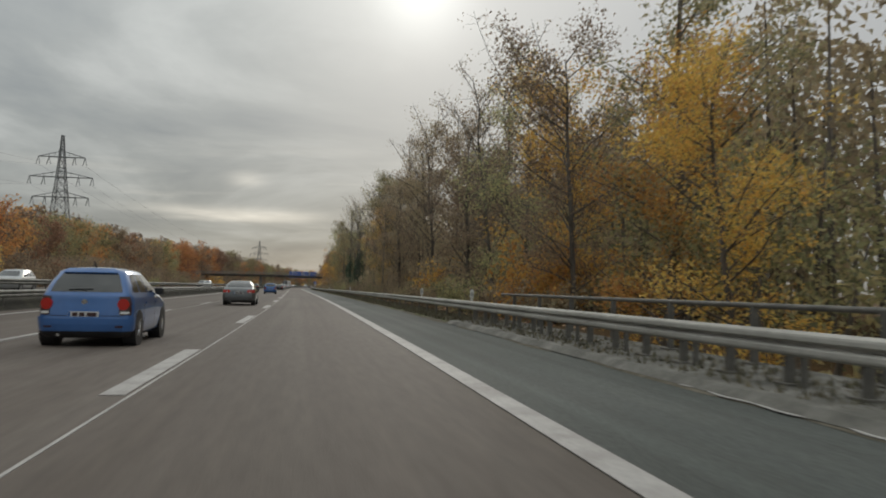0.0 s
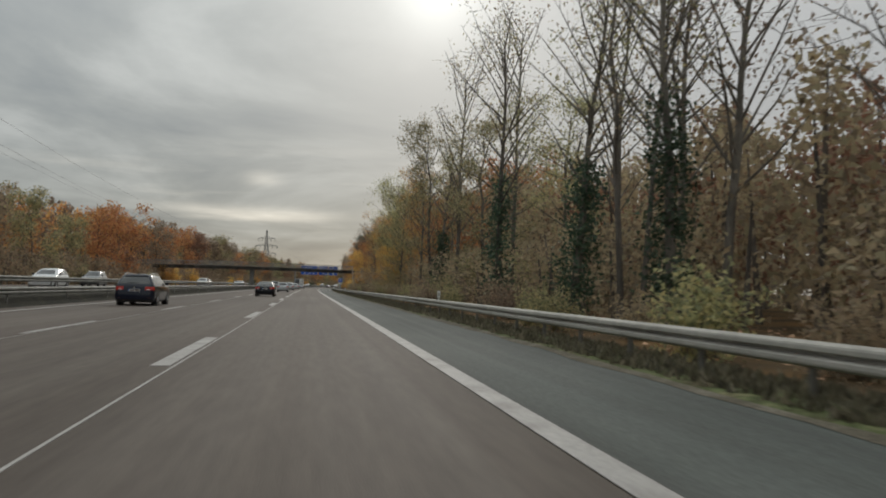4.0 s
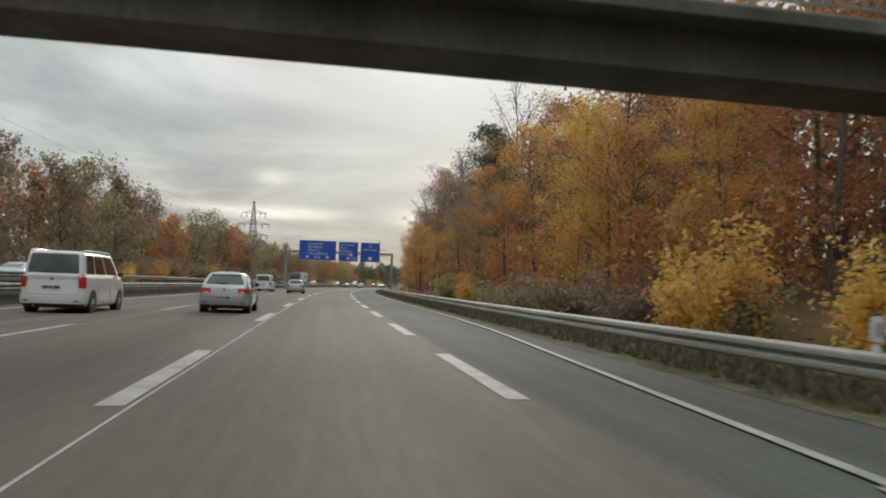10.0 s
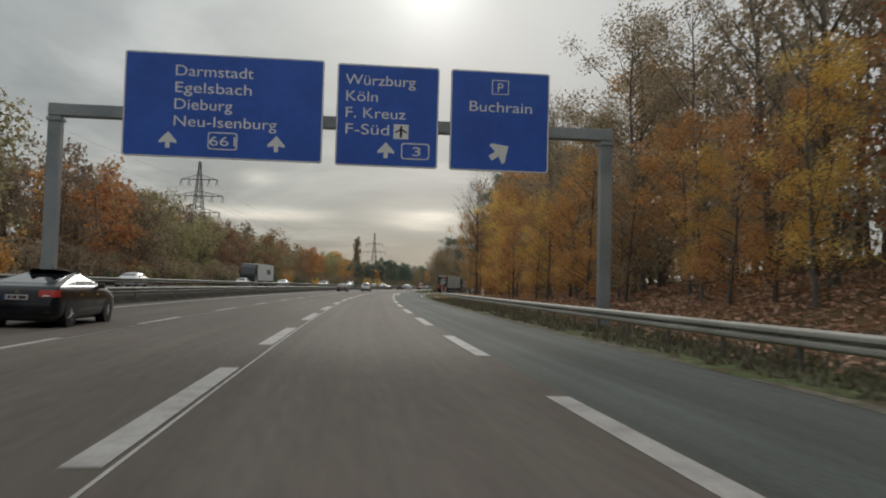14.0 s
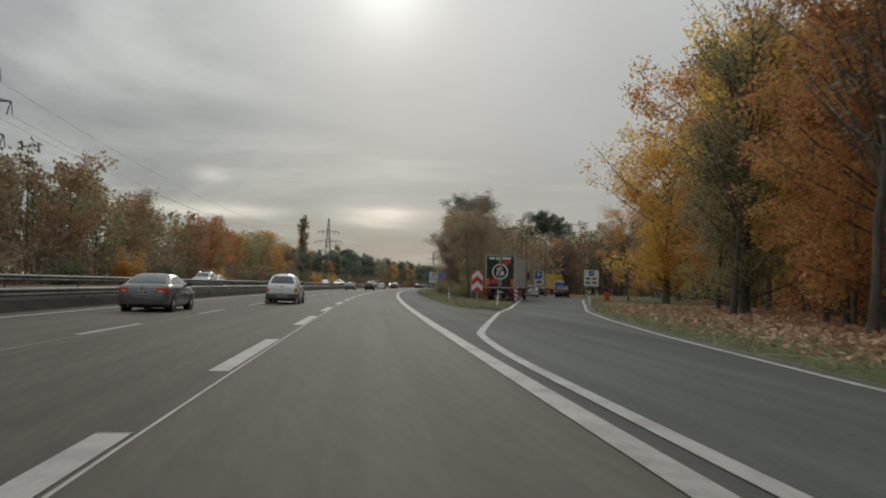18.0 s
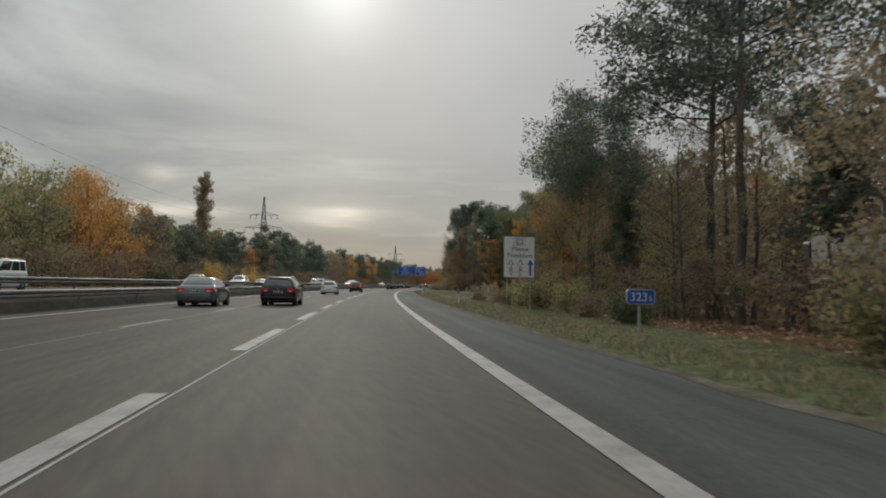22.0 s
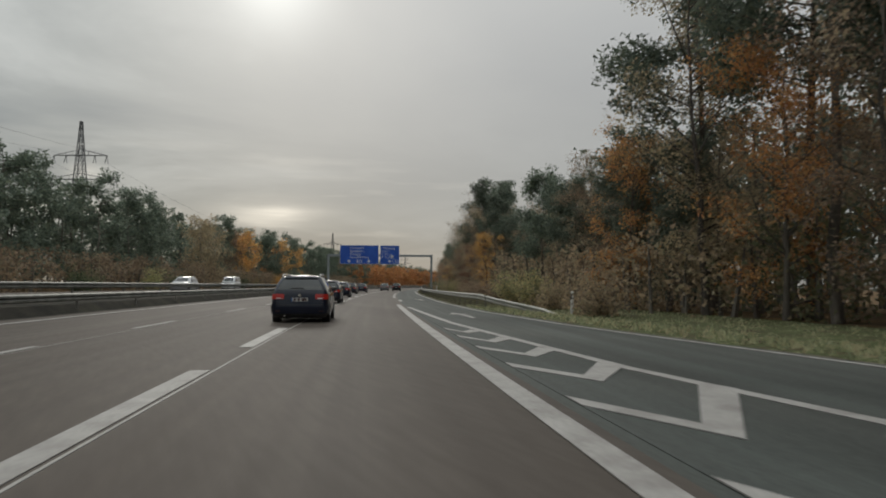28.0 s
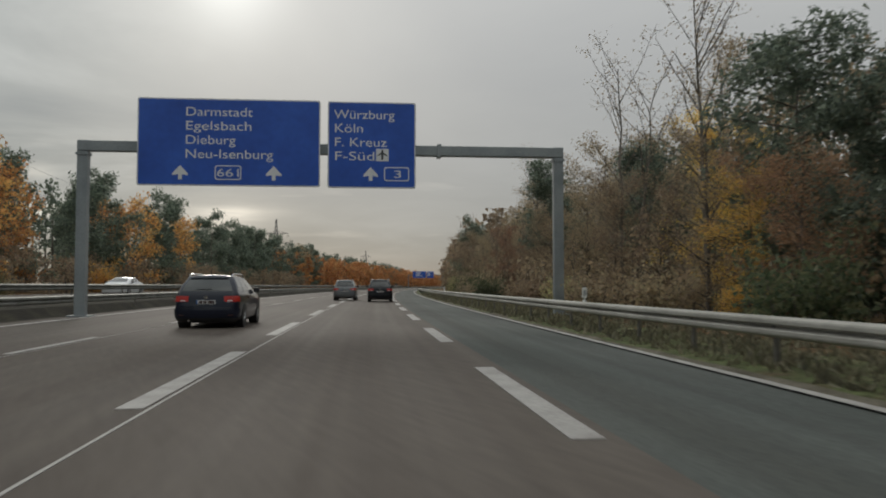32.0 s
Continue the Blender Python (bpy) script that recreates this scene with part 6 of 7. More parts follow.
mass("wood_depth", 612, 680, lambda s: 16.5, 6, lambda s: 9.5, 5.5, "brown", "brown wood behind the foremost trees", seed=7)
mass("wood_depth", 690, 1020, lambda s: lerp(s, (690, 36), (750, 30), (780, 26), (815, 19), (840, 16)), 12, lambda s: lerp(s, (690, 10), (740, 13), (755, 18.5), (790, 18.5), (820, 11), (885, 9.5), (910, 8.5), (1020, 8.5)), 3.0, "pine", "dark pine wood behind the foremost trees", seed=8)
mass("wood_depth", 800, 1040, lambda s: 17.0, 8, lambda s: 9.5, 4.0, "brown", "brown wood among the pines", seed=9)
mass("far_wood", -20, 620, lambda s: -41.0, 14, lambda s: lerp(s, (0, 11), (250, 12), (330, 15), (620, 14)), 4.0, "brown", "brown autumn wood beyond the opposite carriageway", leaf=0.72, per=7, seed=11)
mass("far_wood", 0, 560, lambda s: -41.0, 14, lambda s: lerp(s, (0, 10), (250, 11.5), (330, 14.5), (620, 13.5)), 5.5, "amber", "amber autumn wood beyond the opposite carriageway", leaf=0.72, per=7, seed=12)
mass("far_wood", 520, 800, lambda s: -41.0, 14, lambda s: 12.0, 4.0, "olive", "olive autumn wood beyond the opposite carriageway", leaf=0.72, per=7, seed=13)
mass("far_wood", 700, 1500, lambda s: -42.0, 14, lambda s: lerp(s, (700, 10), (810, 10.5), (850, 13.5)), 4.2, "pine", "dark pine wood beyond the opposite carriageway", leaf=0.72, per=7, seed=14)
mass("far_wood", 1000, 1750, lambda s: 13.0, 14, lambda s: 11.0, 5.0, "brown", "brown wood far along the motorway", leaf=1.0, per=7, seed=15)
mass("far_wood", 1150, 1800, lambda s: -36.0, 14, lambda s: 11.0, 5.0, "amber", "amber wood far along the motorway", leaf=1.0, per=7, seed=16)

# grass tufts along the verges and fallen leaves under the trees
def scatter(name, s0, s1, left, right, per_metre, size, mat, label, upright=False, seed=0, lift=0.0):
    rng = np.random.default_rng(seed)
    n = int((s1 - s0) * per_metre)
    cs = []
    for s, f in zip(rng.uniform(s0, s1, n), rng.uniform(0, 1, n) ** 0.9):
        a, b = left(s), right(s)
        d = a + (b - a) * f
        if upright and noise.noise((s * 0.35, d * 0.6, 5)) < -0.4:
            continue
        p = at(s, d, max(land(s, d), 0.0 if upright and d - a < 2.0 else -9) + lift)
        cs.append((p.x, p.y, p.z))
    me = leaf_mesh(name, cs, 0.05, 3 if upright else 1, size, mat, rng, droop=-2.2 if upright else 0.0, flat=0.0 if upright else 0.85, long=1.5 if upright else 1.0)
    tagged(new(name, me), label, "grass" if upright else "leaf litter", kind="stuff")


scatter("grass_tufts", 0, 470, lambda s: edge_right(s) + 0.15, lambda s: edge_right(s) + lerp(s, (270, 1.7), (320, 3.4)), 110, 0.15, DRY_BLADE, "dry grass and weeds growing along the road edge", True, 31)
scatter("grass_tufts", 545, 700, lambda s: gore_left(s) + 0.15, lambda s: gore_right(s) - 0.1 if s < 682 else 18, 240, 0.12, GRASS_BLADE, "short green grass on the traffic island", True, 32)
scatter("grass_tufts", 700, 782, lambda s: edge_right(s) + 0.1, lambda s: lerp(s, *ENTRY_LEFT) - 0.3, 330, 0.13, GRASS_BLADE, "short grass between motorway and slip road", True, 33)
scatter("grass_tufts", 480, 600, lambda s: lerp(s, *EXIT_RIGHT) + 0.3, lambda s: lerp(s, *EXIT_RIGHT) + 6.0, 110, 0.11, GRASS_BLADE, "short grass beside the exit lane", True, 34)
scatter("grass_tufts", 700, 830, lambda s: lerp(s, *ENTRY_RIGHT) + 0.3, lambda s: lerp(s, *ENTRY_RIGHT) + 8.0, 200, 0.13, GRASS_BLADE, "short grass beside the entry lane", True, 35)
scatter("grass_tufts", 826, 1000, lambda s: edge_right(s) + 0.15, lambda s: edge_right(s) + 3.6, 110, 0.15, DRY_BLADE, "dry grass and weeds under the guard rail", True, 36)
scatter("leaf_litter", 20, 330, lambda s: edge_right(s) + 1.2, lambda s: 14.0, 26, 0.13, LITTER, "fallen brown leaves on the ground", False, 41, 0.04)
scatter("leaf_litter", 330, 480, lambda s: edge_right(s) + 1.4, lambda s: 17.0, 330, 0.16, LITTER, "fallen orange leaves covering the slope", False, 42, 0.04)
scatter("leaf_litter", 480, 570, lambda s: lerp(s, *EXIT_RIGHT) + 1.2, lambda s: lerp(s, *EXIT_RIGHT) + 14.0, 420, 0.17, LITTER, "thick bed of fallen orange leaves", False, 43, 0.09)
scatter("leaf_litter", 600, 700, lambda s: edge_right(s) + 1.5, lambda s: 14.0 if s < 684 else 8.0, 60, 0.14, LITTER, "fallen brown leaves under the trees", False, 44, 0.05)
scatter("leaf_litter", 826, 1000, lambda s: edge_right(s) + 1.2, lambda s: 14.0, 30, 0.13, LITTER, "fallen brown leaves on the ground", False, 45, 0.04)


# the closed back of the woods and the low tangle under them
mass("undergrowth", 6, 44, lambda s: 12.5, 7, lambda s: 6.5, 2.2, "olive", "low olive tangle of saplings below the bridge", leaf=0.2, per=14, clumps=34, seed=51)
mass("wood_depth", 4, 100, lambda s: 20.0, 9, lambda s: 11.0, 3.0, "brown", "brown autumn wood behind the foremost trees", leaf=0.34, per=16, clumps=40, seed=52)
mass("wood_depth", 0, 470, lambda s: 27.0, 8, lambda s: 1.1 * thin_wood(s), 4.4, "brown", "dim brown depth of the wood", leaf=0.7, per=7, seed=21)
mass("wood_depth", 600, 1020, lambda s: lerp(s, (600, 52), (690, 48), (780, 46), (830, 28), (1020, 27)), 8, lambda s: lerp(s, (600, 17), (690, 13), (740, 15), (760, 20), (790, 19), (830, 12), (900, 10), (1020, 9)), 4.4, "pine", "dim dark depth of the pine wood", leaf=0.7, per=7, seed=22)
mass("undergrowth", 26, 273, lambda s: 10.5, 6, lambda s: 3.6, 2.4, "brown", "low brown tangle of saplings and brambles", leaf=0.23, per=12, clumps=26, seed=23)
mass("undergrowth", 303, 400, lambda s: lerp(s, (340, 11.0), (352, 14.0)), 6, lambda s: 3.4, 2.4, "amber", "low orange-brown tangle of saplings", leaf=0.23, per=12, clumps=26, seed=24)
mass("undergrowth", 398, 480, lambda s: 15.0, 6, lambda s: 3.0, 2.6, "brown", "low brown tangle of saplings", leaf=0.23, per=12, clumps=26, seed=30)
mass("undergrowth", 600, 683, lambda s: 13.0, 5, lambda s: 2.0, 3.4, "brown", "low brown tangle under the trees", leaf=0.23, per=12, clumps=26, seed=25)
mass("undergrowth", 815, 1010, lambda s: 11.5, 6, lambda s: 3.4, 2.4, "brown", "low brown tangle under the pines", leaf=0.23, per=12, clumps=26, seed=26)
mass("undergrowth", 500, 600, lambda s: lerp(s, (500, 15), (534, 19), (560, 34), (600, 44)), 6, lambda s: 3.2, 2.4, "amber", "low orange-brown tangle at the wood's edge", leaf=0.23, per=12, clumps=26, seed=27)
mass("undergrowth", 695, 815, lambda s: lerp(s, (695, 34), (770, 30), (800, 20), (815, 15)), 6, lambda s: 4.5, 2.2, "moss", "low dull green thicket at the wood's edge", leaf=0.25, per=12, clumps=26, seed=28)
mass("undergrowth", -10, 1150, lambda s: -33.0, 5, lambda s: 4.0, 3.6, "brown", "low brown thicket beyond the opposite carriageway", leaf=0.36, per=12, clumps=24, seed=29)

# ---- vehicles ----
GLASS = material("tinted_glass", 0.04, stops=((0.3, (0.012, 0.015, 0.016)), (0.7, (0.02, 0.024, 0.026))), scale=1.5, spec=0.6, coat=0.6)
TYRE = material("tyre_rubber", 0.85, stops=((0.3, (0.012, 0.012, 0.012)), (0.7, (0.028, 0.027, 0.026))), scale=4, fine=(20, 0.2))
RIM = material("alloy_rim", 0.3, 0.8, stops=((0.3, (0.42, 0.42, 0.43)), (0.7, (0.6, 0.6, 0.61))), scale=4)
TAIL_RED = lamp_material("tail_lamp_red", (0.36, 0.02, 0.014), 0.06)
BRAKE_RED = lamp_material("brake_lamp_red", (0.6, 0.03, 0.015), 0.7)
HEAD_LAMP = lamp_material("head_lamp", (0.75, 0.76, 0.74), 0.5)
AMBER_LENS = lamp_material("amber_lens", (0.5, 0.10, 0.03), 0.06)
SMOKED = material("smoked_lens", 0.3, stops=((0.3, (0.035, 0.012, 0.012)), (0.7, (0.05, 0.018, 0.016))), scale=4, coat=0.3)
CHROME = material("chrome_trim", 0.15, 1.0, stops=((0.3, (0.6, 0.6, 0.6)), (0.7, (0.75, 0.75, 0.75))), scale=4)
PLATE_WHITE = material("plate_white", 0.5, stops=((0.3, (0.5, 0.5, 0.49)), (0.7, (0.62, 0.62, 0.61))), scale=6)


def paint(name, colour, metal=0.15):
    dark, light = tuple(c * 0.9 for c in colour), tuple(min(1, c * 1.08) for c in colour)
    return material(name, 0.28, metal, stops=((0.3, dark), (0.7, light)), scale=1.3, fine=(9, 0.05), coat=1.0 if max(colour) > 0.1 else 0.75, spec=0.4 if max(colour) > 0.1 else 0.1)


CAR_PAINT = {"blue": paint("blue_car_paint", (0.045, 0.135, 0.36)), "silver": paint("silver_car_paint", (0.42, 0.43, 0.44), 0.5), "black": paint("black_car_paint", (0.006, 0.007, 0.011), 0.0),
             "white": paint("white_car_paint", (0.68, 0.69, 0.70), 0.0), "grey": paint("grey_car_paint", (0.12, 0.125, 0.13), 0.4), "red": paint("red_car_paint", (0.30, 0.02, 0.02)),
             "navy": paint("navy_car_paint", (0.008, 0.011, 0.024), 0.0), "pearl": paint("pearl_car_paint", (0.58, 0.59, 0.61), 0.2), "green": paint("green_car_paint", (0.03, 0.22, 0.16))}


def loft(sections, close=True):
    """Skins a row of closed outlines with the same number of points."""
    bm = bmesh.new()
    rows = [[bm.verts.new(p) for p in sec] for sec in sections]
    k = len(rows[0])
    for a, b in zip(rows, rows[1:]):
        for i in range(k):
            j = (i + 1) % k
            bm.faces.new((a[i], a[j], b[j], b[i]))
    if close:
        bm.faces.new(rows[0][::-1]), bm.faces.new(rows[-1])
    return bm


def panel(pts, mat, parent, name, thick=0.012, label=""):
    """A flat plate on four or more points, thickened along its normal."""
    pts = [Vector(p) for p in pts]
    nrm = (pts[1] - pts[0]).cross(pts[2] - pts[0]).normalized() * thick
    bm = bmesh.new()
    a, b = [bm.verts.new(p) for p in pts], [bm.verts.new(p + nrm) for p in pts]
    bm.faces.new(a[::-1]), bm.faces.new(b)
    for i in range(len(a)):
        j = (i + 1) % len(a)
        bm.faces.new((a[i], a[j], b[j], b[i]))
    return part(name, bm, mat, parent, label)


def wheel(x, y, r, parent, out):
    """out: +1 when its face looks to the right."""
    t = bmesh.new()
    w = 0.2
    prof = [(r * 0.66, -w / 2), (r * 0.93, -w / 2), (r, -w / 2 + 0.035), (r, w / 2 - 0.035), (r * 0.93, w / 2), (r * 0.66, w / 2)]
    n = 18
    rows = [[t.verts.new((x + b, y + a * math.cos(2 * math.pi * i / n), r + a * math.sin(2 * math.pi * i / n))) for a, b in prof] for i in range(n)]
    for i in range(n):
        a, b = rows[i], rows[(i + 1) % n]
        for k in range(len(prof)):
            q = (k + 1) % len(prof)
            t.faces.new((a[k], a[q], b[q], b[k]))
    tyre = part("wheel", t, TYRE, parent, smooth=True)
    rim = one_rod((x + out * 0.03, y, r), (x + out * 0.06, y, r), r * 0.66, n=16)
    for i in range(5):
        a = 2 * math.pi * i / 5
        rod(rim, (x + out * 0.085, y, r), (x + out * 0.075, y + 0.62 * r * math.cos(a), r + 0.62 * r * math.sin(a)), 0.045, 0.03, 5)
    part("rim", rim, RIM, tyre)


def car_shell(L, W, H, belt, hood, tail, wind, hw_top, dome, trunk):
    """The shell of a car as a function of u, which runs round it, and z. u: 0 behind, 9 to 21 along its right side, 28 in front; negative on the left."""
    hw, deck = W / 2, trunk or belt
    g0, g1, zt = hw * 0.925, hw * hw_top + 0.03, H - 0.07
    low = min(hood, deck)
    levels = [(0.19, 0.14, L - 0.22, hw * 0.90), (0.26, 0.03, L - 0.06, hw * 0.965), (0.38, 0.0, L - 0.01, hw * 0.992), (0.52, 0.0, L, hw), (0.64, 0.015, L - 0.03, hw * 1.003),
              (low - 0.13, 0.035, L - 0.13, hw * 0.998), (low - 0.03, 0.055, L - 0.42, hw * 0.985)]
    if trunk:
        levels += [(deck - 0.012, 0.10, wind[1] + 0.28, hw * 0.965), (deck + 0.012, tail[0] - 0.12, wind[1] + 0.05, hw * 0.94), (deck + 0.04, tail[0], wind[1], g0)]
    else:
        levels += [(belt - 0.03, tail[0] - 0.045, wind[1] + 0.22, hw * 0.965), (belt + 0.01, tail[0] - 0.015, wind[1] + 0.02, g0 + 0.012), (belt + 0.04, tail[0], wind[1] - 0.03, g0)]
    z0 = levels[-1][0]
    for f in (0.3, 0.6, 0.85, 1.0):
        levels.append((z0 + (zt - z0) * f, levels[9][1] + (tail[1] - levels[9][1]) * f ** 1.2, levels[9][2] + (wind[0] - levels[9][2]) * f, g0 + (g1 - g0) * f ** 1.25))
    levels += [(zt + 0.03, tail[1] + 0.05, wind[0] - 0.1, g1 - 0.05), (zt + 0.052 + dome * 0.5, tail[1] + 0.22, wind[0] - 0.4, g1 - 0.2), (zt + 0.06 + dome, tail[1] + 0.6, wind[0] - 0.75, g1 - 0.4)]
    T = np.array(levels)

    def half(z):
        yr, yf, h = (float(np.interp(z, T[:, 0], T[:, i])) for i in (1, 2, 3))
        tight = 1.0 if z < belt else 0.75
        rx, ry, fx, fy = 0.24 * tight, 0.24 * tight, 0.34, 0.3
        pts = [(a * (h - rx), yr + 0.06 * a * a) for a in (0, 0.25, 0.5, 0.75, 1)]
        pts += [(h - 0.025 - (rx - 0.025) * (1 - math.sin(q)), yr + 0.06 + ry * (1 - math.cos(q))) for q in (0.31, 0.63, 0.94, 1.26)]
        a, b = yr + 0.06 + ry, yf - 0.1 - fy
        pts += [(h - 0.025 * (2 * f - 1) ** 2, a + (b - a) * f) for f in np.linspace(0, 1, 13)]
        pts += [(h - 0.025 - (fx - 0.025) * (1 - math.cos(q)), b + fy * math.sin(q)) for q in (0.31, 0.63, 0.94, 1.26)]
        return pts + [(h - fx, yf - 0.1), ((h - fx) * 0.5, yf - 0.025), (0.0, yf)]

    def surf(u, z, out=0.0):
        def raw(uu, zz):
            k = 1.0
            if uu < 0:
                uu, k = -uu, -1.0
            if uu > 28:
                uu, k = 56 - uu, -k
            p = half(zz)
            i = min(27, int(uu))
            f = uu - i
            return Vector((k * (p[i][0] + (p[i + 1][0] - p[i][0]) * f), p[i][1] + (p[i + 1][1] - p[i][1]) * f, zz))
        p = raw(u, z)
        if out:
            n = (raw(u + 0.2, z) - raw(u - 0.2, z)).cross(raw(u, z + 0.01) - raw(u, z - 0.01))
            p = p + n.normalized() * out
        return p

    rows = []
    for z in T[:, 0]:
        p = half(z)
        rows.append([Vector((x, y, z)) for x, y in p] + [Vector((-x, y, z)) for x, y in p[-2:0:-1]])
    return loft(rows), surf


def patch(surf, u0, u1, zs, out, mat, parent, name, label="", ends=1.0, n=None):
    """A plate that lies on the shell, out metres proud of it; ends: its width at the top and bottom rows."""
    n = n or max(1, int(round(abs(u1 - u0))))
    bm = bmesh.new()
    mid = (u0 + u1) / 2
    grids = []
    for o in (out, -0.012):
        grid = []
        for r, z in enumerate(zs):
            w = ends if r in (0, len(zs) - 1) else 1.0
            grid.append([bm.verts.new(surf(mid + (u0 + (u1 - u0) * i / n - mid) * w, z, o)) for i in range(n + 1)])
        grids.append(grid)
    A, B = grids
    R = len(zs)
    for r in range(R - 1):
        for i in range(n):
            bm.faces.new((A[r][i], A[r][i + 1], A[r + 1][i + 1], A[r + 1][i]))
            bm.faces.new((B[r][i], B[r + 1][i], B[r + 1][i + 1], B[r][i + 1]))
    for r in range(R - 1):
        bm.faces.new((A[r][0], A[r + 1][0], B[r + 1][0], B[r][0])), bm.faces.new((A[r][n], B[r][n], B[r + 1][n], A[r + 1][n]))
    for i in range(n):
        bm.faces.new((A[0][i], B[0][i], B[0][i + 1], A[0][i + 1])), bm.faces.new((A[R - 1][i], A[R - 1][i + 1], B[R - 1][i + 1], B[R - 1][i]))
    return part(name, bm, mat, parent, label)


def car(m, label, colour, L=4.2, W=1.76, H=1.48, belt=0.93, hood=0.82, tail=(0.12, 0.55), wind=(2.55, 3.45), hw_top=0.69, radius=0.31, lamps="low", plate=0.6, bumper=None,
        rails=False, strip_chrome=False, dome=0.03, name="car", base=(0.75, 3.3), lamp_mat=None, trunk=None):
    """A passenger car seen mostly from behind. tail: y of the rear window's foot and head; wind: y of the windscreen's head and foot; base: the axles."""
    c = thing(name, m, label, "car" if name != "van" else "van", "vehicles on the motorway")
    P, hw, tl, zt = CAR_PAINT[colour], W / 2, trunk or belt, H - 0.07
    shell, surf = car_shell(L, W, H, belt, hood, tail, wind, hw_top, dome, trunk)
    part("body", shell, P, c, smooth=True)
    lo, hi = (trunk + 0.07 if trunk else belt + 0.05), zt - 0.05
    rows = [lo + (hi - lo) * f for f in (0, 0.08, 0.35, 0.65, 0.93, 1)]
    wide = 4.3 if lamps == "bulb" else 4.6
    patch(surf, -wide, wide, rows, 0.005, GLASS, c, "rear_window", "dark tinted glass", 0.95, 10)
    patch(surf, 24.4, 31.6, rows, 0.005, GLASS, c, "windscreen", "", 0.97, 6)
    for k in (-1, 1):
        for u0, u1 in ((9.4, 11.9), (12.3, 15.7), (16.1, 20.4)):
            patch(surf, k * u0, k * u1, rows, 0.005, GLASS, c, "side_window", "", 0.94)
        for u in (12.1, 15.9, 20.6):
            patch(surf, k * (u - 0.035), k * (u + 0.035), (0.36, 0.55, 0.75, belt - 0.06), 0.003, BLACK, c, "door_seam", n=1)
        for u in (12.6, 16.4):
            patch(surf, k * u, k * (u + 0.75), (belt - 0.17, belt - 0.135), 0.022, CHROME if colour in ("black", "navy") else P, c, "door_handle", n=2)
        part("mirror", one_box(k * (hw + 0.03) - 0.10, k * (hw + 0.03) + 0.08, wind[1] - 0.62, wind[1] - 0.48, belt, belt + 0.14, 0.04), BLACK, c)
        lm = lamp_mat or TAIL_RED
        if lamps == "low":
            lens = patch(surf, k * 2.9, k * 8.4, (tl - 0.25, tl - 0.235, tl - 0.17, tl - 0.105, tl - 0.09), 0.012, lm, c, "tail_lamp", "red tail lamp", 0.93)
            patch(surf, k * 3.4, k * 4.5, (tl - 0.235, tl - 0.21), 0.016, WHITE, lens, "reversing_lens")
            patch(surf, k * 4.55, k * 4.63, (tl - 0.24, tl - 0.10), 0.016, BLACK, lens, "lamp_seam", n=1)
        elif lamps == "round":
            bezel = patch(surf, k * 3.9, k * 7.2, (tl - 0.37, tl - 0.34, tl - 0.15, tl - 0.03), 0.008, SMOKED, c, "lamp_bezel", "dark red lamp housing", 0.9)
            p = surf(k * 5.1, tl - 0.17, 0.0)
            part("tail_lamp", one_rod(p + Vector((-k * 0.01, -0.03, 0)), p + Vector((-k * 0.03, 0.06, 0)), 0.105, n=18), lm, bezel, "round red tail lamp")
            patch(surf, k * 4.1, k * 6.4, (tl - 0.35, tl - 0.305), 0.014, WHITE, bezel, "reversing_lens")
        elif lamps == "tall":
            patch(surf, k * 4.4, k * 8.0, (tl - 0.40, tl - 0.3, tl - 0.1, tl + 0.02), 0.012, lm, c, "tail_lamp", "upright red tail lamp", 0.85)
        elif lamps == "bulb":
            p = surf(k * 6.0, tl - 0.31, 0.0)
            part("tail_lamp", one_rod(p + Vector((k * 0.02, -0.035, 0)), p + Vector((-k * 0.03, 0.1, 0.02)), 0.085, 0.125, 14), AMBER_LENS, c, "orange-red tail lamp")
            for y in base:
                fender = bmesh.new()
                bmesh.ops.create_uvsphere(fender, u_segments=22, v_segments=14, radius=1.0, matrix=Matrix.LocRotScale(Vector((k * (hw - 0.12), y, 0.40)), None, Vector((0.175, 0.56, 0.52))))
                part("fender", fender, P, c, "rounded fender", smooth=True)
        patch(surf, k * 22.3, k * 26.6, (hood - 0.30, hood - 0.22, hood - 0.15), 0.01, HEAD_LAMP, c, "head_lamp")
        patch(surf, k * 3.6, k * 5.0, (0.37, 0.395), 0.036, SMOKED, c, "bumper_reflector")
        if lamps != "bulb":
            patch(surf, k * (4.75 if lamps != "tall" else 4.3), k * (4.81 if lamps != "tall" else 4.36), (0.58, 0.7, tl - 0.04), 0.004, BLACK, c, "tailgate_seam", n=1)
    patch(surf, -9.0, 9.0, (0.30, 0.33, 0.42, 0.52, 0.555), 0.030, bumper or P, c, "rear_bumper", n=18)
    patch(surf, -8.0, 8.0, (0.20, 0.24, 0.30), 0.026, BLACK, c, "bumper_skirt", n=16)
    patch(surf, -4.75, 4.75, (0.572, 0.582), 0.004, BLACK, c, "tailgate_seam", n=8)
    patch(surf, 23.0, 33.0, (0.27, 0.4, 0.5), 0.025, P, c, "front_bumper")
    patch(surf, 26.2, 29.8, (hood - 0.32, hood - 0.2), 0.012, BLACK, c, "grille")
    yp = surf(0, plate).y - (0.036 if plate < 0.57 else 0.006)
    pl = part("number_plate", one_box(-0.26, 0.26, yp - 0.012, yp + 0.05, plate - 0.055, plate + 0.055), PLATE_WHITE, c)
    part("plate_band", one_box(-0.258, -0.22, yp - 0.015, yp, plate - 0.052, plate + 0.052), CAR_PAINT["blue"], pl)
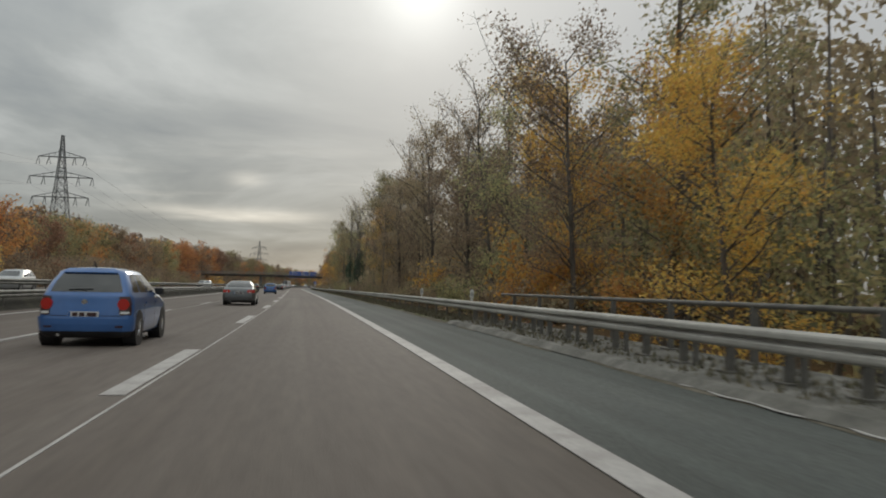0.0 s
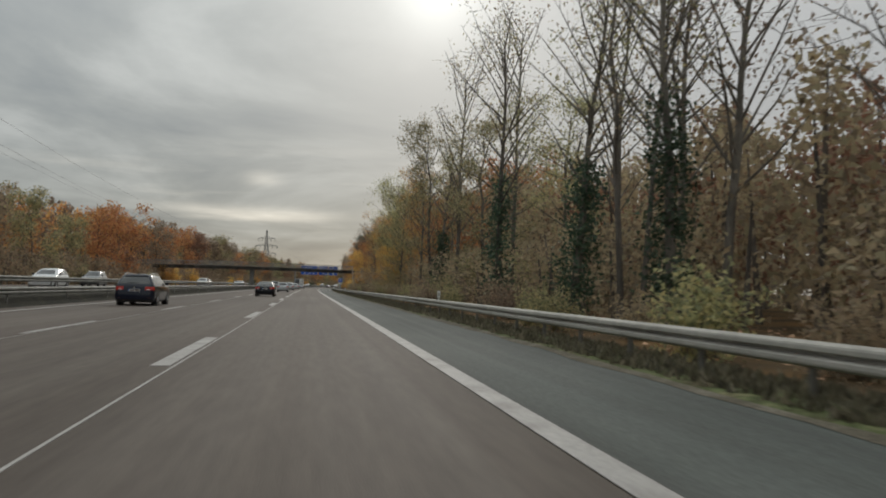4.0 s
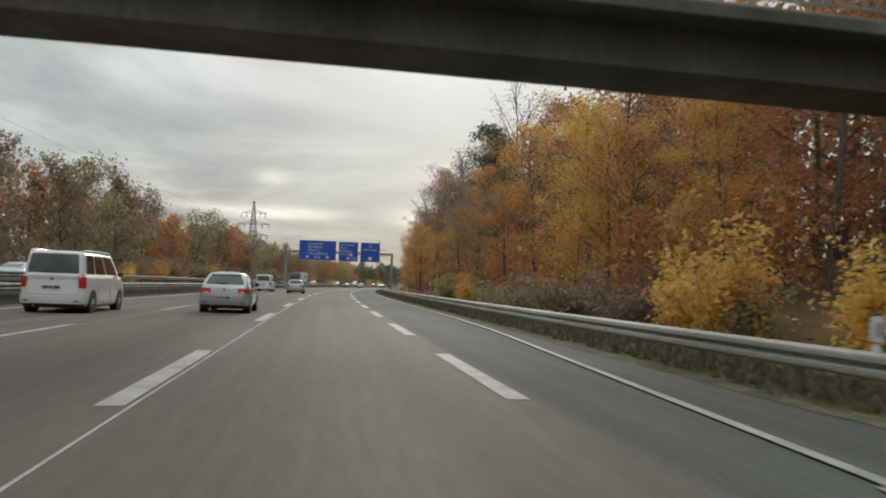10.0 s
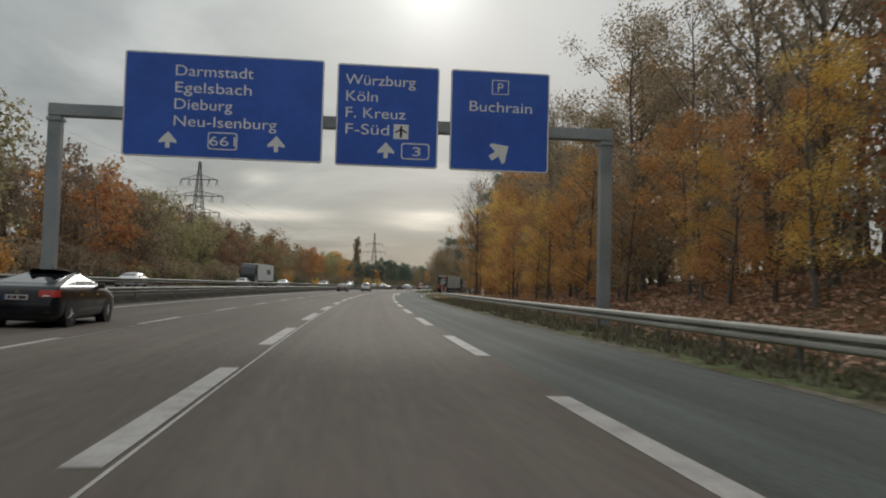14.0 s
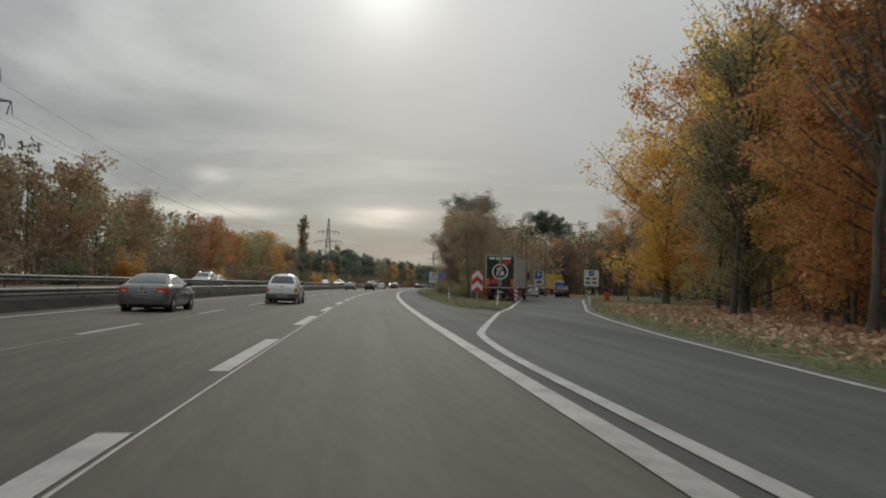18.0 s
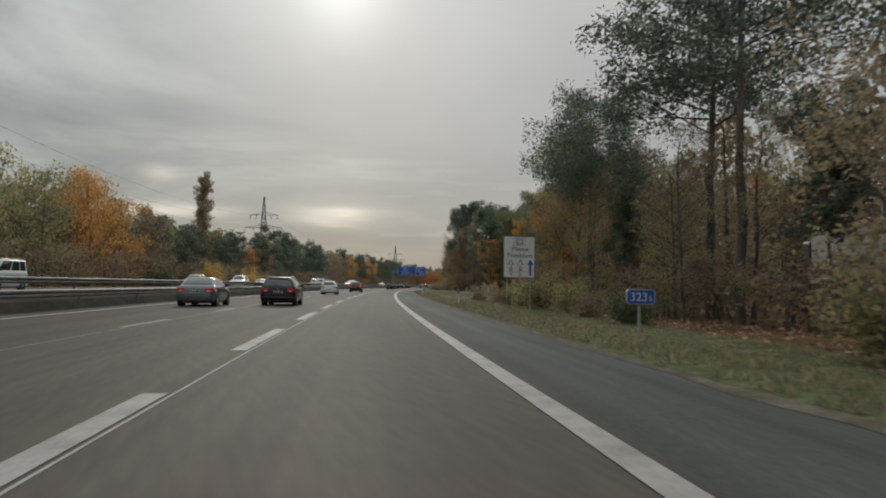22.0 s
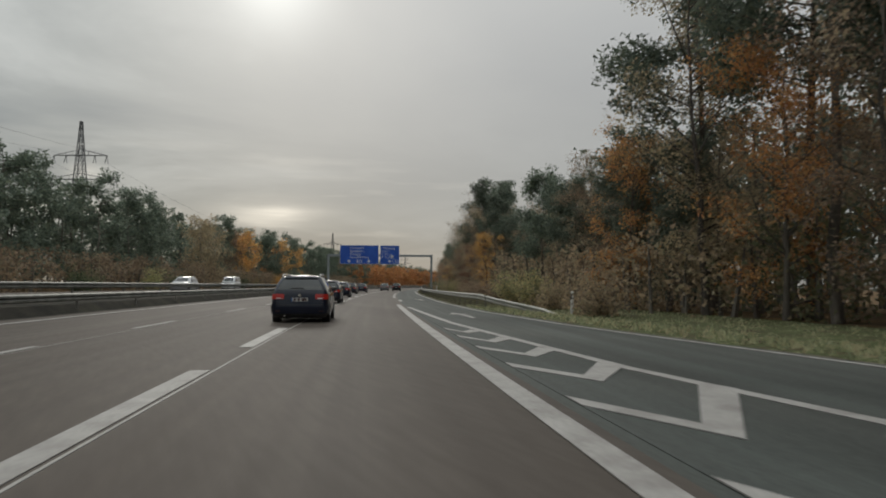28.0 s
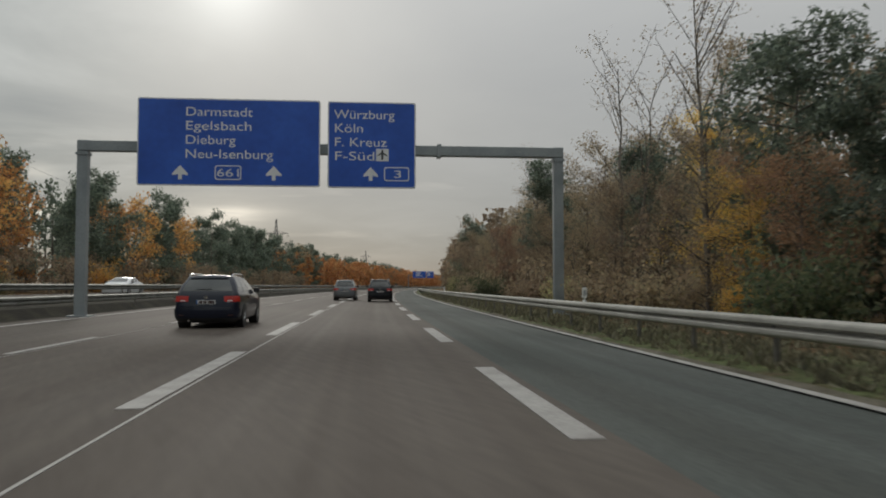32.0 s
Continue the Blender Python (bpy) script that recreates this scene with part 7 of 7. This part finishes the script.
    for x, w in ((-0.19, 0.09), (-0.07, 0.09), (0.06, 0.17)):
        part("plate_writing", one_box(x, x + w, yp - 0.015, yp, plate - 0.036, plate + 0.036), SMOKED, pl)
    y = surf(0, tl - 0.13).y
    part("badge", one_rod((0, y - 0.008, tl - 0.13), (0, y + 0.03, tl - 0.13), 0.052, n=14), CHROME, c)
    if not trunk:
        patch(surf, -4.4, 4.4, (zt - 0.045, zt - 0.01, zt + 0.025), 0.035, P, c, "spoiler", "", 0.97, 8)
        y0 = surf(0, lo + 0.05).y
        part("rear_wiper", rod(one_rod((0.02, y0 - 0.02, lo + 0.03), (-0.12, y0 - 0.02, lo + 0.06), 0.014, 0.01, 6), (-0.3, y0 - 0.014, lo + 0.045), (0.12, y0 - 0.014, lo + 0.06), 0.009, n=5), BLACK, c)
    part("antenna", one_rod((0, tail[1] + 0.35, zt + 0.05 + dome), (0, tail[1] + 0.2, zt + 0.17 + dome), 0.018, 0.006, 6), BLACK, c)
    part("exhaust", one_rod((-hw * 0.5, 0.0, 0.23), (-hw * 0.5, 0.3, 0.23), 0.03, n=8), CHROME, c)
    part("underbody", one_box(-hw * 0.82, hw * 0.82, 0.25, L - 0.25, 0.16, 0.3), BLACK, c)
    if strip_chrome:
        patch(surf, -8.8, 8.8, (0.455, 0.48), 0.038, CHROME, c, "chrome_strip", n=18)
    if rails:
        g1 = hw * hw_top + 0.03
        for k in (-1, 1):
            x, a, b = k * (g1 - 0.07), tail[1] + 0.15, wind[0] - 0.3
            pts = [(a, zt + 0.02), (a + 0.15, zt + 0.085), (a + 0.5, zt + 0.11), (b - 0.4, zt + 0.11), (b - 0.1, zt + 0.08), (b, zt + 0.03)]
            bm = bmesh.new()
            for (ya, za), (yb, zb) in zip(pts, pts[1:]):
                rod(bm, (x, ya, za), (x, yb, zb), 0.02)
            part("roof_rail", bm, CHROME, c)
    for k in (-1, 1):
        for y in base:
            part("wheel_arch", one_rod((k * (hw - 0.25), y, radius + 0.01), (k * (hw - (0.002 if lamps != "bulb" else -0.045)), y, radius + 0.01), radius + 0.05, n=24), BLACK, c)
            wheel(k * (hw - (0.105 if lamps != "bulb" else 0.06)), y, radius, c, k)
    return c


HATCH = dict(L=3.95, W=1.70, H=1.47, belt=0.96, hood=0.9, tail=(0.10, 0.42), wind=(2.25, 3.05), base=(0.68, 3.1))
GOLF = dict(L=4.2, W=1.80, H=1.49, belt=0.98, hood=0.9, tail=(0.12, 0.5), wind=(2.4, 3.25), base=(0.8, 3.35), plate=0.56)
WAGON = dict(L=4.75, W=1.84, H=1.51, belt=1.0, hood=0.92, tail=(0.12, 0.5), wind=(2.95, 3.75), base=(1.0, 3.7), rails=True, plate=0.74)
SEDAN = dict(L=4.7, W=1.84, H=1.42, belt=0.95, hood=0.88, tail=(0.55, 1.25), wind=(2.75, 3.7), base=(0.95, 3.75), trunk=0.98, plate=0.72)
SUV = dict(L=4.5, W=1.86, H=1.66, belt=1.08, hood=1.02, tail=(0.12, 0.42), wind=(2.6, 3.4), base=(0.9, 3.55), radius=0.35, rails=True, plate=0.76)
VAN = dict(L=5.1, W=1.95, H=1.93, belt=1.18, hood=1.1, tail=(0.06, 0.2), wind=(3.75, 4.6), base=(0.95, 4.15), radius=0.34, lamps="tall", plate=0.8, rails=True, name="van", hw_top=0.82)
RETRO = dict(L=4.29, W=1.74, H=1.60, belt=1.08, hood=0.98, tail=(0.16, 0.62), wind=(2.3, 2.95), base=(0.72, 3.33), radius=0.33, lamps="bulb", plate=0.44, hw_top=0.70, dome=0.09)

SLOW, FAST = -4.15, -8.25
car(stand(15.2, SLOW), "small blue hatchback with round red tail lamps on the middle lane", "blue", lamps="round", **HATCH)
car(stand(46.5, SLOW + 0.3), "dark grey saloon car on the middle lane", "grey", **SEDAN)
car(stand(111.5, SLOW), "blue hatchback with round red tail lamps ahead in traffic", "blue", lamps="round", **HATCH)
car(stand(151.0, FAST), "dark blue estate car with roof rails on the fast lane", "navy", **WAGON)
car(stand(112.0, FAST), "dark estate car on the fast lane", "black", **WAGON)
car(stand(188.0, SLOW), "dark saloon car on the middle lane", "black", **SEDAN)
car(stand(236.8, SLOW + 0.15), "silver hatchback with wide red tail lamps on the middle lane", "silver", **GOLF)
car(stand(272.6, SLOW + 0.25), "silver hatchback on the middle lane", "silver", **GOLF)
car(stand(309.0, SLOW + 0.4), "silver hatchback ahead on the middle lane", "silver", **GOLF)
car(stand(305.3, FAST - 0.15), "white people carrier with dark rear glass on the fast lane", "white", **VAN)
car(stand(372.0, FAST), "white van on the fast lane", "white", **VAN)
car(stand(366.0, SLOW), "silver hatchback far ahead on the middle lane", "silver", **GOLF)
car(stand(411.0, FAST + 0.1), "black saloon car with a sloping roof on the fast lane", "black", **dict(SEDAN, tail=(0.4, 1.85), wind=(2.6, 3.6), H=1.38, belt=0.93))
car(stand(533.0, FAST), "dark grey saloon car on the fast lane", "grey", **SEDAN)
car(stand(547.4, SLOW - 0.85), "white retro-styled car with a rounded rear and grey bumper", "pearl", bumper=POST_STEEL, **RETRO)
car(stand(654.0, FAST), "dark saloon car on the fast lane", "grey", **SEDAN)
car(stand(657.3, SLOW - 0.6), "black estate car with roof rails on the middle lane", "black", strip_chrome=True, **WAGON)
car(stand(704.0, SLOW - 1.4), "white van-like car on the middle lane", "white", **GOLF)
car(stand(735.7, SLOW - 0.3), "black estate car braking on the middle lane", "black", lamp_mat=BRAKE_RED, strip_chrome=True, **WAGON)
car(stand(809.0, -2.0), "dark blue estate car with roof rails crossing the lane line", "navy", **WAGON)
car(stand(861.5, SLOW + 0.7), "dark blue estate car with roof rails on the middle lane", "navy", **WAGON)
car(stand(835.7, SLOW + 1.3), "dark blue estate car with roof rails changing lanes", "navy", **WAGON)
car(stand(891.5, SLOW - 0.2), "dark blue estate car with roof rails on the middle lane", "navy", **WAGON)
car(stand(918.4, SLOW - 0.2), "dark blue estate car on the middle lane beyond the gantry", "navy", **WAGON)
car(stand(954.0, 0.7), "black sport utility car on the slow lane", "black", **SUV)
car(stand(960.0, -2.2), "dark green off-road car on the middle lane", "grey", **SUV)
car(stand(985.0, SLOW + 0.5), "green small car far ahead", "green", **HATCH)
# oncoming traffic, mostly hidden behind the median rails
for s, d, colour, shape_ in ((58, -19, "silver", GOLF), (96, -23, "white", SEDAN), (176, -19, "white", GOLF), (205, -23.2, "grey", SUV), (262, -19, "silver", WAGON), (296, -22.8, "white", SEDAN), (334, -19.2, "silver", SEDAN),
                            (358, -23, "white", GOLF), (430, -19, "white", GOLF), (470, -22.8, "pearl", SEDAN), (537, -19, "white", SEDAN), (521, -22.9, "silver", GOLF), (592, -19, "silver", SUV), (613, -23, "white", GOLF),
                            (640, -19, "pearl", SEDAN), (668, -22.8, "white", VAN), (702, -19.2, "silver", GOLF), (724, -19, "white", SUV), (760, -22.9, "grey", SEDAN), (812, -19, "white", VAN), (826, -22.8, "white", VAN),
                            (866, -19.1, "silver", WAGON), (905, -22.8, "white", VAN), (960, -19, "white", SEDAN)):
    car(stand(s, d, 0.45, 180), {"silver": "silver car in the oncoming traffic", "white": "white car in the oncoming traffic", "grey": "grey car in the oncoming traffic", "pearl": "pale car in the oncoming traffic"}[colour], colour, **shape_)


def lorry(m, label, box_mat, length=13.6, marked=False, cab_mat=None):
    """An articulated lorry; its rear stands at the origin and it looks along +y."""
    g = thing("lorry", m, label, "lorry", "vehicles on the motorway")
    hw = 1.27
    b = part("trailer_box", one_box(-hw, hw, 0.0, length, 1.12, 3.98, 0.03), box_mat, g)
    for x in (-hw, 0.0, hw):
        part("door_post", one_box(x - 0.045, x + 0.045, -0.03, 0.03, 1.1, 3.98), STEEL, b)
    for z in (1.1, 3.93):
        part("door_rail", one_box(-hw, hw, -0.028, 0.03, z, z + 0.07), STEEL, b)
    for k in (-1, 1):
        if marked:
            part("rear_door", one_box(k * 0.63 - 0.57, k * 0.63 + 0.57, -0.02, 0.0, 1.2, 3.9), DOOR_BLACK, b, "black rear door")
            part("warning_panel", one_box(k * 1.08 - 0.12, k * 1.08 + 0.12, -0.045, -0.02, 1.35, 1.95), ORANGE, b, "orange warning panel")
        for z in (1.5, 2.3, 3.1, 3.7):
            part("hinge", one_box(k * 1.22 - 0.1, k * 1.22 + 0.06, -0.05, 0.0, z, z + 0.06), STEEL, b)
        part("lock_rod", one_rod((k * 0.16, -0.045, 1.2), (k * 0.16, -0.045, 3.9), 0.02, n=6), STEEL, b)
        part("tail_lamp", one_box(k * 0.98 - 0.2, k * 0.98 + 0.2, -0.06, 0.1, 0.78, 0.92, 0.02), TAIL_RED, g)
        part("mud_flap", one_box(k * 0.95 - 0.26, k * 0.95 + 0.26, 0.3, 0.33, 0.3, 1.0), BLACK, g)
    part("underrun_bar", one_box(-1.2, 1.2, -0.02, 0.12, 0.5, 0.66, 0.02), BLACK, g)
    part("bumper_beam", one_box(-1.22, 1.22, -0.05, 0.1, 0.95, 1.1, 0.02), BLACK, g)
    part("number_plate", one_box(-0.26, 0.26, -0.04, -0.01, 0.70, 0.82), PLATE_WHITE, g)
    part("chassis", one_box(-0.5, 0.5, 0.3, length - 0.5, 0.72, 1.12), BLACK, g)
    for k in (-1, 1):
        part("side_guard", one_box(k * 1.2 - 0.03, k * 1.2 + 0.03, 5.4, length - 3.5, 0.45, 0.95), POST_STEEL, g)
        for y in (1.6, 2.9, 4.2, length + 0.2, length + 2.9 - 0.6):
            wheel(k * 1.1, y, 0.5, g, k)
    cm = cab_mat or DOOR_BLACK
    cb = part("cab", loft([[Vector((x, y, z)) for x, z in rounded(-1.22, 1.22, 0.75, zt, 0.15, 3)] for y, zt in ((length + 0.5, 3.8), (length + 1.6, 3.85), (length + 2.3, 3.3), (length + 2.75, 2.3), (length + 2.85, 1.9))]), cm, g)
    panel([(-1.05, length + 2.72, 2.05), (1.05, length + 2.72, 2.05), (1.0, length + 2.4, 3.05), (-1.0, length + 2.4, 3.05)], GLASS, cb, "windscreen", 0.05)
    for k in (-1, 1):
        part("side_window", one_box(k * 1.215 - 0.012, k * 1.215 + 0.012, length + 1.2, length + 2.1, 2.1, 2.9), GLASS, cb)
        part("cab_mirror", one_box(k * 1.4 - 0.1, k * 1.4 + 0.1, length + 2.3, length + 2.45, 2.1, 2.9, 0.03), BLACK, cb)
    return g


DOOR_BLACK = material("black_panel", 0.35, stops=((0.3, (0.018, 0.02, 0.02)), (0.7, (0.03, 0.033, 0.032))), scale=1.0, fine=(5, 0.15), coat=0.2)
TRAILER_GREY = material("trailer_grey", 0.45, stops=((0.3, (0.40, 0.415, 0.41)), (0.5, (0.47, 0.48, 0.475)), (0.7, (0.53, 0.54, 0.53))), scale=0.6, fine=(6, 0.07))
TRAILER_WHITE = material("trailer_white", 0.45, stops=((0.3, (0.58, 0.59, 0.59)), (0.7, (0.72, 0.72, 0.71))), scale=0.6, fine=(6, 0.07))
LOGO_RED = material("livery_red", 0.4, stops=((0.3, (0.50, 0.045, 0.03)), (0.7, (0.60, 0.07, 0.045))), scale=1.0, fine=(5, 0.08))
lo = lorry(stand(572.2, 10.75, 0.0, -14), "grey box lorry with black and red rear doors, parked", TRAILER_GREY, marked=True)
bx = [o for o in lo.children if o.name.startswith("trailer_box")][0]
for pts in ([(-1.0, 1.5), (-0.15, 1.5), (-0.15, 1.75), (-0.4, 2.1), (-1.0, 1.6)], [(0.15, 2.9), (0.95, 3.35), (0.85, 3.7), (0.25, 3.4)]):
    shape(pts, -0.022, LOGO_RED, bx, "livery_stripe", 0.004)
ring = bmesh.new()
for i in range(28):
    a0, a1 = 2 * math.pi * i / 28, 2 * math.pi * (i + 1) / 28
    v = [ring.verts.new((r * math.cos(a), -0.028, 2.55 + r * math.sin(a))) for r, a in ((0.6, a0), (0.7, a0), (0.7, a1), (0.6, a1))]
    ring.faces.new(v)
part("livery_ring", ring, SIGN_WHITE, bx)
for pts in ([(-0.3, 2.7), (0.2, 2.75), (0.22, 2.87), (-0.3, 2.84)], [(-0.35, 2.25), (-0.2, 2.25), (-0.1, 2.65), (-0.25, 2.65)], [(0.05, 2.25), (0.35, 2.25), (0.33, 2.6), (0.08, 2.6)]):
    shape(pts, -0.026, SIGN_WHITE, bx, "livery_mark", 0.004)
for x, w in ((-1.0, 0.5), (-0.42, 0.36), (0.12, 0.8)):
    shape([(x, 3.62), (x + w, 3.62), (x + w + 0.04, 3.82), (x + 0.04, 3.82)], -0.026, SIGN_WHITE, bx, "writing", 0.003)
# the same livery along its side: a ring, bars for the lettering, a thin red line
for y, h, w in ((3.2, 1.0, 0.8), (4.3, 0.8, 0.6), (5.2, 1.0, 0.35), (5.8, 1.0, 0.35), (6.5, 0.7, 0.6), (7.4, 0.7, 0.6), (8.3, 1.0, 0.6), (9.2, 0.7, 0.6)):
    part("side_writing", one_box(-1.283, -1.271, y, y + w, 2.3, 2.3 + h), DOOR_BLACK, bx)
part("side_line", one_box(-1.281, -1.271, 3.0, 10.5, 2.05, 2.13), LOGO_RED, bx)
sr = bmesh.new()
for i in range(28):
    a0, a1 = 2 * math.pi * i / 28, 2 * math.pi * (i + 1) / 28
    sr.faces.new([sr.verts.new((-1.28, 11.9 + r * math.cos(a), 2.6 + r * math.sin(a))) for r, a in ((0.72, a0), (0.86, a0), (0.86, a1), (0.72, a1))])
part("side_ring", sr, DOOR_BLACK, bx)
part("side_panel", one_box(-1.279, -1.271, 11.4, 13.2, 1.25, 1.9), LOGO_RED, bx)
lorry(stand(640.0, 20.5, 0.0, -13), "white box lorry parked further on in the rest area", TRAILER_WHITE)
YELLOW = material("trailer_yellow", 0.45, stops=((0.3, (0.55, 0.33, 0.03)), (0.7, (0.66, 0.42, 0.05))), scale=0.6, fine=(6, 0.07))
lorry(stand(655.0, 30.0, 0.0, -20), "yellow box lorry parked in the rest area", YELLOW, length=9.0)
wl_ = lorry(stand(539.0, -22.9, 0.45, 180), "white box lorry in the oncoming traffic", TRAILER_WHITE)
bx = [o for o in wl_.children if o.name.startswith("trailer_box")][0]
for y, w in ((3.0, 0.6), (3.75, 0.55), (4.45, 0.55), (5.15, 0.5), (5.8, 0.5)):
    part("side_writing", one_box(-1.283, -1.271, y, y + w, 2.2, 3.1), DOOR_BLACK, bx)
    part("side_writing", one_box(1.271, 1.283, y, y + w, 2.2, 3.1), DOOR_BLACK, bx)
# cars parked in the rest area
car(stand(604.0, 19.0, 0.0, -13), "white hatchback parked in the rest area", "white", **GOLF)
car(stand(618.0, 22.5, 0.0, -13), "black car parked in the rest area", "black", **GOLF)
car(stand(606.0, 23.5, 0.0, -13), "dark estate car parked in the rest area", "navy", **WAGON)
